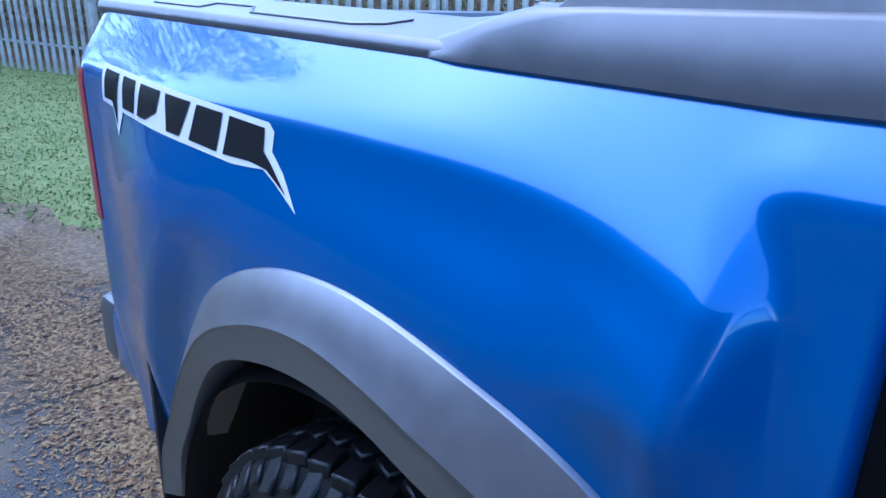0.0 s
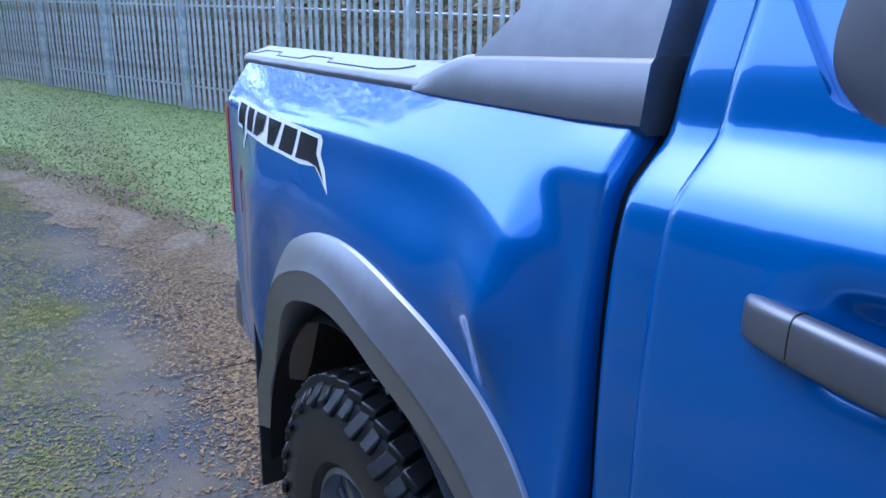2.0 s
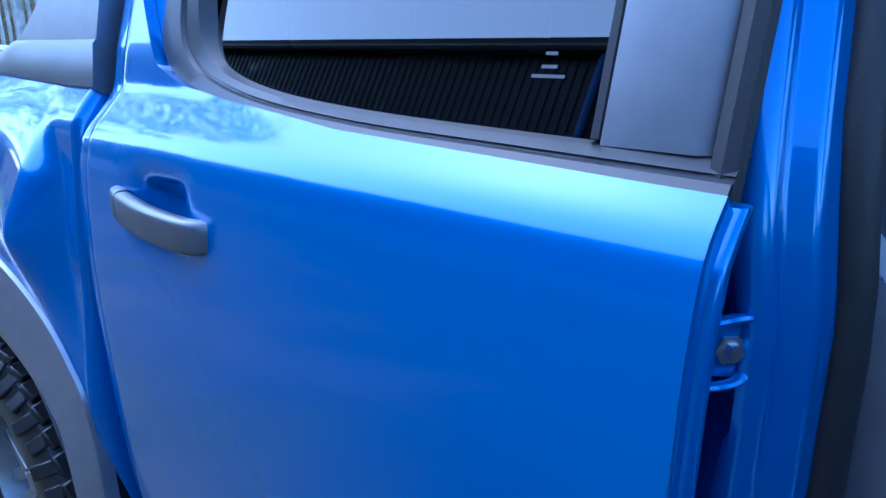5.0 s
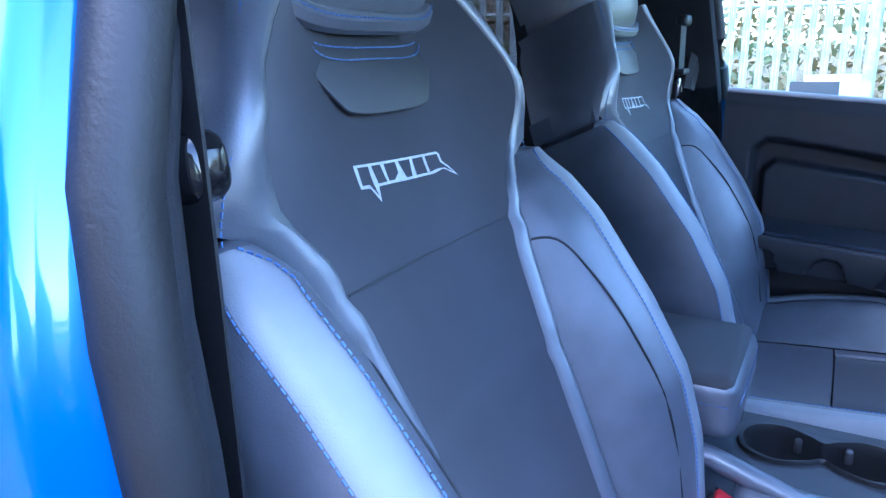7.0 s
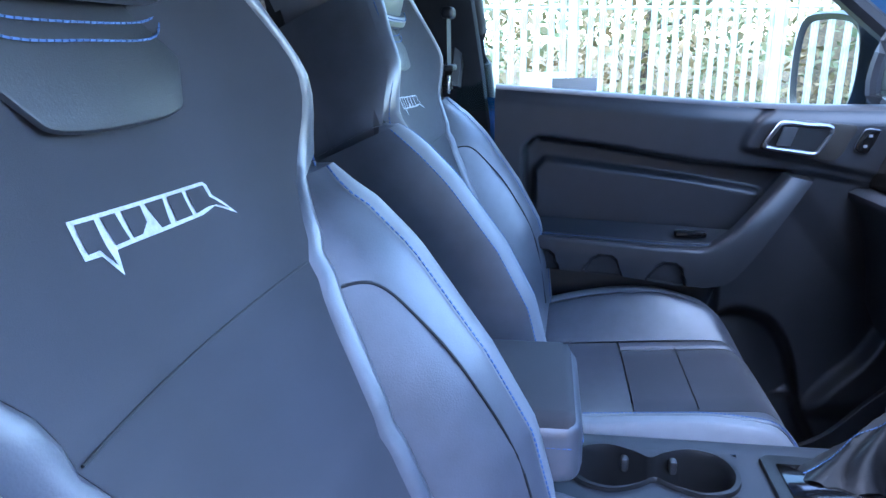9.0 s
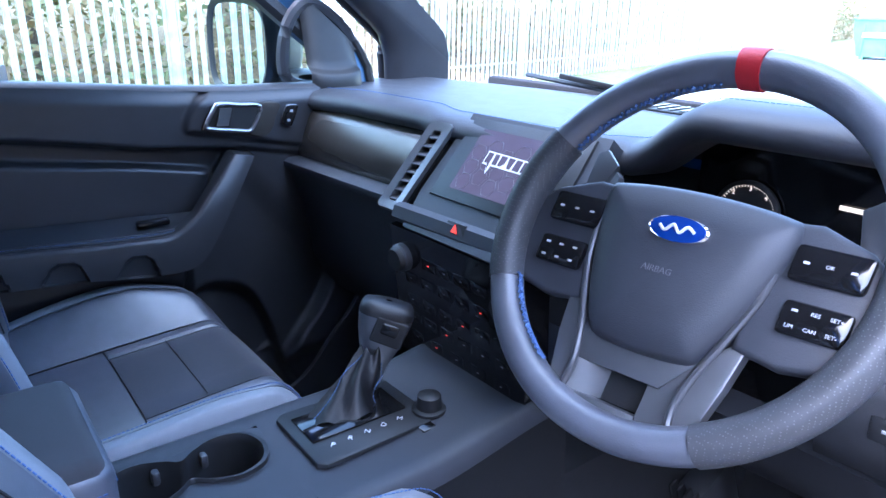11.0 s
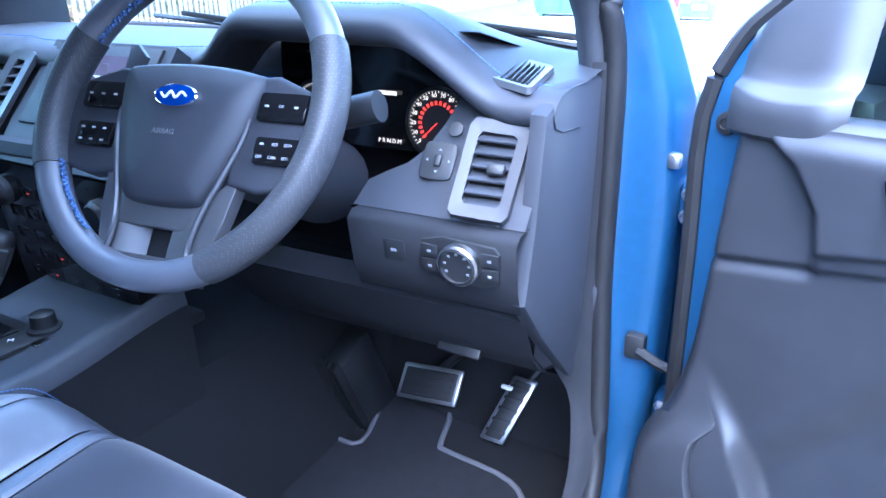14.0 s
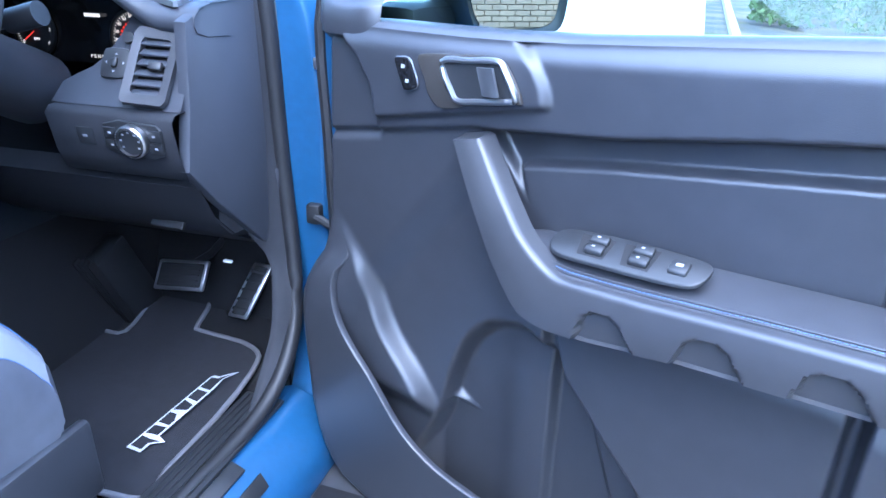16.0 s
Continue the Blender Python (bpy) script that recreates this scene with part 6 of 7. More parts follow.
for i in range(2):
    part("switch_well", prism([(.562 + .056 * i, .020), (.606 + .056 * i, .020), (.603 + .056 * i, .054), (.570 + .056 * i, .054)], .001, SW @ Matrix.Translation((0, 0, .0008))), THROAT, pl)
    for j in range(2):
        part("window_switch", rbox((0, 0, 0), (.024, .013, .009), .003, SW @ Matrix.Translation((.589 + .056 * i, .029 + .016 * j, .0045))), BLACK, pl)
        part("switch_symbol", rbox((0, 0, 0), (.004, .002, .0006), 0, SW @ Matrix.Translation((.587 + .056 * i, .029 + .016 * j, .0092))), DIM, pl)
part("mirror_switch", rbox((0, 0, 0), (.022, .020, .008), .003, SW @ Matrix.Translation((.690, .038, .0025))), BLACK, pl)
part("switch_symbol", rbox((0, 0, 0), (.008, .004, .0006), 0, SW @ Matrix.Translation((.690, .038, .0068))), DIM, pl)
part("window_switch", rbox((0, 0, 0), (.06, .022, .012), .004, PM @ Matrix.Translation((.58, .05, 1.082))), GLOSS, pd)
# rear door trim on the passenger's side
part("rear_door_trim", sheet([[V(-.68, .85, .6), V(-.69, .85, 1.2), V(-.72, .85, 1.42)], [V(-.68, 1.66, .6), V(-.69, 1.66, 1.2), V(-.72, 1.66, 1.42)]], .02), DOORP, truck)
part("rear_door_trim", sheet([[V(.68, .85, .6), V(.69, .85, 1.2), V(.72, .85, 1.40)], [V(.68, 1.64, .6), V(.69, 1.64, 1.2), V(.72, 1.64, 1.40)]], .02), DOORP, truck)
part("sticker", rbox((-.70, 1.93, 1.395), (.002, .09, .05), 0), WHITE, truck)


# ---- dashboard: its line runs slightly forward towards the driver's side
def dy(x):
    return .065 * x


def top_z(x):
    hood = .066 * step(.165, .29, x) * step(.66, .50, x)
    return 1.366 + hood - .022 * step(.55, .66, x) - .010 * step(-.45, -.7, x)


def lip_y(x):
    """Rear edge of the upper pad."""
    return 2.545 + dy(x) - .035 * step(-.26, -.15, x) * step(.17, .10, x) - .02 * step(.18, .28, x) * step(.64, .54, x)


def pad_rows():
    rows = []
    for i in range(141):
        x = lerp(-.74, .722, i / 140)
        t, y = top_z(x), lip_y(x)
        thick = .050 - .012 * step(-.26, -.15, x) * step(.17, .1, x)
        rows.append([V(x, 3.10 - .10 * abs(x / .74) ** 2, 1.325), V(x, 3.02 - .10 * abs(x / .74) ** 2, 1.352), V(x, 2.85, lerp(1.366, t, .25)), V(x, 2.74, lerp(1.366, t, .7)), V(x, y + .10, t - .001), V(x, y + .045, t - .002), V(x, y + .018, t - .007),
                     V(x, y + .004, t - .018), V(x, y, t - .030), V(x, y + .006, t - .042), V(x, y + .03, t - thick), V(x, y + .09, t - thick - .004)])
    return rows


dash = part("dashboard", grid(pad_rows()), DASH, truck, "black soft-topped dashboard with blue stitching", angle=60)
part("stitching", stitches([V(x, lip_y(x) + .052, top_z(x) - .0005) for x in [lerp(-.72, .72, i / 160) for i in range(161)]], gap=.007, length=.005), STITCH, dash)


def face(x0, x1, prof, n=30):
    return grid([[V(x, y + dy(x), z) for y, z in prof] for x in [lerp(x0, x1, i / n) for i in range(n + 1)]])


# passenger side: satin trim strip, glovebox
part("trim_strip", face(-.66, -.165, [(2.575, 1.322), (2.558, 1.318), (2.545, 1.30), (2.530, 1.262), (2.522, 1.226), (2.530, 1.212)]), TRIMWOOD, dash, "satin dark trim strip", angle=60)
part("glovebox", face(-.735, -.13, [(2.56, 1.216), (2.505, 1.214), (2.492, 1.207), (2.492, 1.196), (2.51, 1.18), (2.535, 1.10), (2.56, .98), (2.60, .90), (2.70, .84), (3.0, .80)]), DASH, dash, "black glovebox lid", angle=60)


def vent(c, ux, uz, w, h, slats, frame_mat, parent, lab, tilt=0, knob=True):
    """An air vent: raised frame, dark throat and louvres, in the plane of ux (across) and uz (up)."""
    m = basis(c, ux, uz)
    o = [(-w / 2 + .004, -h / 2), (w / 2 - .006, -h / 2 - .002), (w / 2, -h / 2 + .006), (w / 2 + .004, h / 2 - .006), (w / 2 - .004, h / 2), (-w / 2 + .006, h / 2 + .002), (-w / 2, h / 2 - .008), (-w / 2 - .002, -h / 2 + .006)]
    v = part("air_vent", prism([(x * .86, y * .9) for x, y in o], -.03, m @ Matrix.Translation((0, 0, -.010))), THROAT, dash, lab)
    ring = bmesh.new()
    outer = [ring.verts.new(m @ V(x, y, -.002)) for x, y in o]
    mid = [ring.verts.new(m @ V(x * .96, y * .975, .006)) for x, y in o]
    inn = [ring.verts.new(m @ V(x * (1 - .028 / w), y * (1 - .034 / h), .004)) for x, y in o]
    deep = [ring.verts.new(m @ V(x * (1 - .030 / w), y * (1 - .036 / h), -.012)) for x, y in o]
    for a, b in ((outer, mid), (mid, inn), (inn, deep)):
        for i in range(8):
            ring.faces.new((a[i], a[(i + 1) % 8], b[(i + 1) % 8], b[i]))
    part("vent_frame", ring, frame_mat, v, "satin silver vent frame" if frame_mat is VENTRING else "", angle=30)
    for i in range(slats):
        y = (i + .5) / slats - .5
        part("louvre", rbox((0, 0, 0), (w * .70, .004, .018), .0015, m @ Matrix.Translation((0, y * h * .80, -.003)) @ pose(0, 0, 0, 50)), DASH, v)
    if knob:
        part("vent_knob", rbox((0, 0, 0), (w * .30, .014, .012), .004, m @ Matrix.Translation((w * .12, 0, .006))), BLACK, v)
    return v


VC = V(.655, 2.566, 1.252)
UX, UZ = V(.07, .019, -.004).normalized(), V(-.004, .064, .100).normalized()
vent(VC, UX, UZ, .072, .122, 6, VENTRING, dash, "tall air vent in a silver frame")
vent(V(-.675, 2.490, 1.270), V(.06, .022, 0).normalized(), V(.02, .05, .1).normalized(), .046, .115, 6, TRIM_GREY, dash, "tall outer air vent", knob=False)
vent(V(-.150, 2.458, 1.285), V(.05, .012, 0).normalized(), V(.012, .075, .1).normalized(), .046, .165, 8, TRIM_GREY, dash, "slim centre air vent", knob=False)
vent(V(.175, 2.500, 1.300), V(.06, -.006, 0).normalized(), V(-.015, .07, .1).normalized(), .075, .085, 4, VENTRING, dash, "centre air vent in a silver frame")
DVX, DVY, DVC = V(.058, -.016, -.006).normalized(), V(-.028, .135, .012).normalized(), V(.646, 2.670, 1.3475)
dv = vent(DVC, DVX, DVY, .062, .130, 1, TRIM_GREY, dash, "demister vent on the dashboard top", knob=False)
for i in range(6):
    part("louvre", rbox((0, 0, 0), (.003, .102, .010), .001, basis(DVC, DVX, DVY) @ Matrix.Translation((-.020 + .008 * i, 0, .002))), BLACK, dv)
part("demister_grille", rbox((.05, 2.86, 1.368), (.22, .07, .004), .002), BLACK, dash)
for i in range(9):
    part("grille_slot", rbox((-.04 + .022 * i, 2.86, 1.3715), (.006, .06, .002), 0), GLOSS, dash)

# centre stack: leaning plane with the screen
CP = basis(V(.022, 2.436, 1.240), (1, .02, 0), (0, .62, .785))     # local x across, y up the lean


def cpt(x, y, o=0):
    return CP @ V(x, y, o)


stack = part("console_tower", prism([(-.135, -.045), (.150, -.045), (.155, .02), (.15, .165), (-.125, .165), (-.142, .02)], -.06, CP, .01), DASH, truck, "black centre console stack with a lit screen")
part("screen_bezel", prism([(-.115, .018), (.135, .018), (.13, .158), (-.11, .158)], .005, CP, .003), BLACK, stack)
part("screen", prism([(-.078, .036), (.108, .036), (.105, .140), (-.075, .140)], .001, CP @ Matrix.Translation((0, 0, .0052))), SCREEN, stack, "lit colour screen")
em = CP @ Matrix.Translation((-.040, .082, .0068)) @ Matrix.Diagonal((.095, .085, 1, 1))
emblem(em, stack, WHITE, SCREEN, "white emblem on the screen")
hexm = None
for i in range(6):
    for j in range(3):
        c = cpt(-.058 + .028 * i, .052 + .0245 * j + (i % 2) * .012, .0064)
        hexm = tube([c + (CP.to_3x3() @ V(math.cos(a), math.sin(a), 0)) * .0145 for a in (k * math.pi / 3 for k in range(6))], .0003, 4, closed=True, bm=hexm)
part("screen_pattern", hexm, TRIM_GREY, stack)
part("ledge", face(-.14, .15, [(2.43, 1.236), (2.418, 1.232), (2.412, 1.215), (2.420, 1.205)], 8), DASH, stack)
part("hazard_button", prism([(-.022, -.008), (.022, -.008), (.02, .010), (-.02, .010)], .003, basis(V(.004, 2.420, 1.226), (1, .02, 0), (0, .3, .95)), .001), BLACK, stack)
part("hazard_triangle", prism([(-.007, -.005), (.007, -.005), (0, .007)], .001, basis(V(.004, 2.4165, 1.227), (1, .02, 0), (0, .3, .95)) @ Matrix.Translation((0, 0, .0)), 0), GLOWRED, stack, "red hazard triangle")
# climate panel
CL = basis(V(0, 2.418, 1.10), (1, .02, 0), (0, -.10, .995))
cl = part("climate_panel", prism([(-.140, -.125), (.150, -.125), (.158, .10), (-.148, .10)], -.05, CL, .008), GLOSS, stack, "gloss black heater controls")
for x in (-.115, .125):
    part("heater_knob", lathe([(.021, 0), (.020, .016), (.017, .020), (0, .020)], 28, CL @ Matrix.Translation((x, .052, 0))), BLACK, stack)
    part("knob_ring", lathe([(.023, 0), (.023, .010), (.0205, .0125), (.0205, 0)], 28, CL @ Matrix.Translation((x, .052, 0))), SILVER, stack, "silver knob ring")
for r, (y, n) in enumerate(((.055, 4), (.02, 6), (-.018, 6), (-.05, 6), (-.085, 5))):
    for i in range(n):
        x = lerp(-.07, .085, (i + .5) / n) if r == 0 else lerp(-.12, .13, (i + .5) / n)
        part("heater_button", rbox((0, 0, 0), (.030 if r else .034, .018, .0014), .0006, CL @ Matrix.Translation((x, y, .0005))), GLOSS, stack)
        part("button_mark", rbox((0, 0, 0), (.0045, .0016, .0006), 0, CL @ Matrix.Translation((x, y, .0014))), GLOWRED if (i + r) % 5 == 0 else EDGE, stack)
part("socket", lathe([(.014, 0), (.014, .006), (.011, .007), (0, .004)], 20, basis(V(-.06, 2.44, .955), (1, 0, 0), (0, .2, 1))), BLACK, stack)
part("lower_shelf", rbox((.0, 2.50, .93), (.26, .12, .02), .006), BLACK, stack)

# driver's side: cluster, switch panels, knee panel
part("cluster_hollow", face(.17, .60, [(2.60, 1.40), (2.74, 1.37), (2.735, 1.20), (2.60, 1.175), (2.545, 1.17)], 20), GLOSS, dash)
part("cluster_face", face(.20, .585, [(2.712, 1.375), (2.700, 1.215)], 4), GLOSS, dash, "black instrument face")


def gauge(cx, cz, r, n0, n1, step_, words, glow, lab):
    o = V(cx, 2.700 + dy(cx), cz)
    m = basis(o, (1, .065, 0), (0, .08, 1))
    g = part("gauge", lathe([(r + .006, .0), (r + .006, .006), (r, .008), (r, .001), (0, .001)], 40, m), BLACK, dash, lab)
    for i, wd in enumerate(words):
        a = radians(n0 + (n1 - n0) * i / (len(words) - 1))
        p = m @ Matrix.Translation((math.cos(a) * r * .86, math.sin(a) * r * .86, .003))
        part("gauge_numeral", text_mesh(wd, .0085, p), glow, g)
    ticks = bmesh.new()
    for i in range(41):
        a = radians(n0 + (n1 - n0) * i / 40)
        ticks = rbox((0, 0, 0), (.004, .0008, .0006), 0, m @ Matrix.Rotation(a, 4, "Z") @ Matrix.Translation((r * .97, 0, .003)), bm=ticks)
    part("gauge_tick", ticks, glow, g, kind="stuff")
    redt = bmesh.new()
    for i in range(20):
        a = radians(n0 + (n1 - n0) * i / 19)
        redt = rbox((0, 0, 0), (.006, .004, .0006), 0, m @ Matrix.Rotation(a, 4, "Z") @ Matrix.Translation((r * .62, 0, .003)), bm=redt)
    if lab.startswith("speed"):
        part("inner_scale", redt, GLOWRED, g, kind="stuff")
    else:
        redt.free()
    part("needle", rbox((0, 0, 0), (r * .7, .0015, .001), 0, m @ Matrix.Rotation(radians(n0), 4, "Z") @ Matrix.Translation((r * .35, 0, .005))), GLOWRED, g)


gauge(.269, 1.266, .040, 215, -35, 1, ["0", "1", "2", "3", "4", "5", "6"], GLOW, "engine speed dial with pale numerals")
gauge(.486, 1.262, .047, 225, -45, 1, ["0", "10", "20", "30", "40", "50", "60", "70", "80", "90", "100", "110", "120", "130"], GLOW, "speedometer dial with amber numerals and red inner scale")
part("dial_caption", text_mesh("RPM", .007, basis(V(.269, 2.715, 1.252), (1, .065, 0), (0, .08, 1))), GLOW, dash)
part("gear_row", text_mesh("P R N D M", .009, basis(V(.405, 2.722, 1.228), (1, .065, 0), (0, .08, 1))), GLOW, dash, "lit gear letters")
part("odometer_bar", rbox((.40, 2.725, 1.30), (.035, .001, .006), 0), GLOW, dash)

# panel that carries the mirror control and the outer vent
fp = [(2.62, 1.330), (2.588, 1.322), (2.576, 1.306), (2.566, 1.290), (2.547, 1.262), (2.536, 1.245), (2.528, 1.233), (2.520, 1.221), (2.506, 1.200), (2.500, 1.192), (2.515, 1.188)]
cut = [(1.19, .478), (1.221, .490), (1.233, .512), (1.245, .538), (1.262, .557), (1.29, .572), (1.31, .580), (1.33, .585)]
part("switch_fascia", grid([[V(lerp(table(z, cut), .712, i / 16), y + dy(lerp(table(z, cut), .712, i / 16)), z) for y, z in fp] for i in range(17)]), DASH, dash, angle=60)
part("fascia_edge", grid([[V(table(z, cut), y + dy(table(z, cut)), z) for y, z in fp], [V(table(z, cut) - .012, y + .09 + dy(.5), z) for y, z in fp]]), GLOSS, dash)
FM = basis(V(.581, 2.578, 1.256), UX, V(0, .06, .11))
sq = smooth_path([V(x, y, 0) for x, y in ((-.018, -.012), (-.012, -.018), (.012, -.018), (.018, -.012), (.018, .012), (.012, .018), (-.012, .018), (-.018, .012))], 3, closed=True)
mk = part("mirror_control", prism([(p.x * 1.15, p.y * 1.3) for p in sq], .006, FM @ Matrix.Translation((0, -.006, 0)), .002), BLACK, dash, "rounded square mirror control")
part("mirror_knob", rbox((0, 0, 0), (.009, .015, .006), .002, FM @ Matrix.Translation((0, -.006, .008))), BLACK, mk)
for a in (0, 90, 180, 270):
    part("arrow_mark", prism([(.0125, -.0022), (.0155, 0), (.0125, .0022)], .0006, FM @ Matrix.Translation((0, -.006, .006)) @ Matrix.Rotation(radians(a), 4, "Z")), DIM, mk)
part("small_button", lathe([(.009, 0), (.009, .005), (0, .006)], 18, FM @ Matrix.Translation((.012, .036, 0))), BLACK, dash)
# lower panel with light switch
part("light_fascia", face(.485, .712, [(2.53, 1.192), (2.488, 1.190), (2.478, 1.180), (2.487, 1.12), (2.500, 1.085), (2.515, 1.078), (2.56, 1.07)], 14), KICK_SHADED, dash, angle=60)
LM = basis(V(.642, 2.520, 1.150), (1, .065, 0), (0, -.12, .99))
lp = part("light_switch", prism([(-.055, -.014), (-.05, .022), (-.02, .030), (.045, .026), (.052, .018), (.050, -.022), (.03, -.030), (-.045, -.024)], .004, LM @ Matrix.Translation((0, 0, -.002)), .002), BLACK, dash, "rotary light switch panel")
part("switch_knob", lathe([(.0245, 0), (.024, .012), (.021, .014), (.020, .010), (0, .010)], 32, LM @ Matrix.Translation((.002, 0, .002))), BLACK, lp)
part("knob_ring", lathe([(.026, 0), (.0262, .010), (.024, .0125), (.0238, 0)], 32, LM @ Matrix.Translation((.002, 0, .002))), STEEL, lp, "bright knob ring")
for i in range(7):
    a = radians(210 - i * 40)
    part("switch_symbol", rbox((0, 0, 0), (.0035, .0028, .0006), 0, LM @ Matrix.Translation((.002 + math.cos(a) * .016, math.sin(a) * .016, .0125))), DIM, lp)
for x, y in ((-.038, .010), (-.038, -.010), (.040, .010), (.040, -.010)):
    part("side_button", rbox((0, 0, 0), (.022, .017, .003), .001, LM @ Matrix.Translation((x, y, .003))), BLACK, lp)
    part("switch_symbol", rbox((0, 0, 0), (.005, .003, .0006), 0, LM @ Matrix.Translation((x, y, .0048))), DIM, lp)
bb = part("boot_button", rbox((0, 0, 0), (.032, .030, .006), .003, basis(V(.550, 2.520, 1.148), (1, .065, 0), (0, -.12, .99))), BLACK, dash, "square push button")
part("switch_symbol", rbox((0, 0, 0), (.008, .0035, .001), 0, basis(V(.550, 2.5168, 1.148), (1, .065, 0), (0, -.12, .99))), DIM, bb)
part("knee_panel", face(.20, .705, [(2.555, 1.085), (2.53, 1.06), (2.56, 1.0), (2.62, .94), (2.72, .882), (2.90, .87)], 16), KICK_SHADED, dash, angle=60)
part("knee_slot", rbox((.58, 2.635, .963), (.07, .008, .026), .004, pose(0, 0, 0, -40)), BLACK, dash)
part("dash_end", prism([(2.52, 1.19), (2.535, 1.32), (2.60, 1.345), (2.95, 1.34), (2.95, .84), (2.73, .86), (2.56, 1.03), (2.50, 1.10)], .02, basis((.700, .040, 0), (0, 1, 0), (0, 0, 1), (1, 0, 0)), .006), DASH, dash)
part("dash_end", prism([(2.52, 1.19), (2.535, 1.32), (2.60, 1.345), (2.95, 1.34), (2.95, .80), (2.62, .86), (2.545, 1.03), (2.50, 1.10)], .02, basis((-.735, -.045, 0), (0, 1, 0), (0, 0, 1), (1, 0, 0)), .006), DASH, dash)

# ---- steering wheel: leans back 28 degrees, turned a touch
WM = basis(V(.412, 2.352, 1.325), (math.cos(radians(9)), math.sin(radians(9)), 0), (0, .478, .878))
R = .1695


def rim_pt(a):
    """Rim centre line at an angle from the right, flattened below."""
    c, s = math.cos(a), math.sin(a)
    k = 1.0 + .012 * step(-.3, -1.0, s)
    return V(R * c, R * s * k, .014)


def rim_arc(a0, a1, r, mat, name, lab="", n=40, flat=1.15):
    p = [WM @ rim_pt(radians(lerp(a0, a1, i / n))) for i in range(n + 1)]
    return part(name, tube(p, r, 14, flat=flat, up=WM.to_3x3() @ V(0, 0, 1)), mat, wheel, lab, angle=80)


PRINT = material("dim_print", (0.45, 0.46, 0.48), 0.6, vary=0.05)
PERF = material("perforated_leather", (0.05, 0.052, 0.058), 0.45, vary=0.08, bump=0.1, grain=700)
pn, pk = PERF.node_tree.nodes, PERF.node_tree.links
dots, dot_mask, dot_mix = pn.new("ShaderNodeTexVoronoi"), pn.new("ShaderNodeMapRange"), pn.new("ShaderNodeMix")
dots.inputs["Scale"].default_value, dots.inputs["Randomness"].default_value = 380, 0.2
dot_mask.inputs["From Min"].default_value, dot_mask.inputs["From Max"].default_value = 0.28, 0.20
dot_mix.data_type = "RGBA"
dot_mix.inputs["B"].default_value = (0.11, 0.113, 0.12, 1)
pk.new([x for x in pn if x.bl_idname == "ShaderNodeTexCoord"][0].outputs["Object"], dots.inputs["Vector"])
pk.new(dots.outputs["Distance"], dot_mask.inputs["Value"])
pk.new(dot_mask.outputs[0], dot_mix.inputs["Factor"])
pk.new([x for x in pn if x.bl_idname == "ShaderNodeValToRGB"][0].outputs["Color"], dot_mix.inputs["A"])
pk.new(dot_mix.outputs["Result"], pn["Principled BSDF"].inputs["Base Color"])
wheel = part("steering_wheel", tube([WM @ rim_pt(2 * math.pi * i / 96) for i in range(96)], .0165, 14, closed=True, flat=1.15, up=WM.to_3x3() @ V(0, 0, 1)), LEATHER, truck, "black leather steering wheel with a red marker at the top")
rim_arc(-62, 28, .0180, PERF, "rim_grip", "perforated leather grip")
rim_arc(152, 205, .0180, PERF, "rim_grip", "perforated leather grip")
rim_arc(86.5, 93.5, .0184, RED, "rim_marker", "red leather marker", 8)
for a0, a1 in ((98, 152), (205, 240)):
    pts = []
    for i in range(61):
        a = radians(lerp(a0, a1, i / 60))
        p = rim_pt(a)
        pts.append(WM @ (p * (1 - .0180 / R) + V(0, 0, .006 + .0022 * (-1) ** i)))
    part("stitching", stitches(pts, gap=.0062, length=.0048, r=.0011), STITCH, wheel)
WC = WM @ Matrix.Translation((0, -.022, 0))
# airbag cover
pad_o = [(-.088, .062), (-.070, .074), (0, .078), (.072, .072), (.092, .058), (.082, .0), (.058, -.058), (.038, -.074), (-.032, -.076), (-.055, -.062), (-.076, -.005)]
rows = []
for k, h in ((1.0, -.035), (1.0, .0), (.97, .012), (.90, .020), (.6, .026), (.3, .028), (.0, .029)):
    rows.append([WC @ V(x * k, y * k, h) for x, y in [(p.x, p.y) for p in smooth_path([V(a, b, 0) for a, b in pad_o], 4, closed=True)]])
hubp = part("airbag_cover", grid(rows, close_v=True), DASH, wheel, "grained black airbag cover", angle=50)
rows = [[WC @ V(.0255 * k * math.cos(a), .036 + .0115 * k * math.sin(a), h) for a in (2 * math.pi * i / 40 for i in range(40))] for k, h in ((1.08, .026), (1.08, .030), (1.0, .0315), (.97, .031))]
part("badge_rim", grid(rows, close_v=True), CHROME, wheel, "chrome badge rim")
rows = [[WC @ V(.0255 * k * math.cos(a), .036 + .0115 * k * math.sin(a), h) for a in (2 * math.pi * i / 40 for i in range(40))] for k, h in ((.97, .031), (.6, .0318), (0.01, .032))]
part("badge", grid(rows, close_v=True), BADGE, wheel, "blue oval badge")
part("badge_mark", tube(smooth_path([WC @ V(x, .036 + y, .0325) for x, y in ((-.016, .001), (-.010, -.003), (-.004, .003), (.003, -.003), (.009, .003), (.016, -.001))], 6), .0014, 6), WHITE, wheel, "plain white swash")
part("airbag_word", text_mesh("AIRBAG", .008, WC @ Matrix.Translation((-.004, -.002, .0295))), EDGE, wheel)
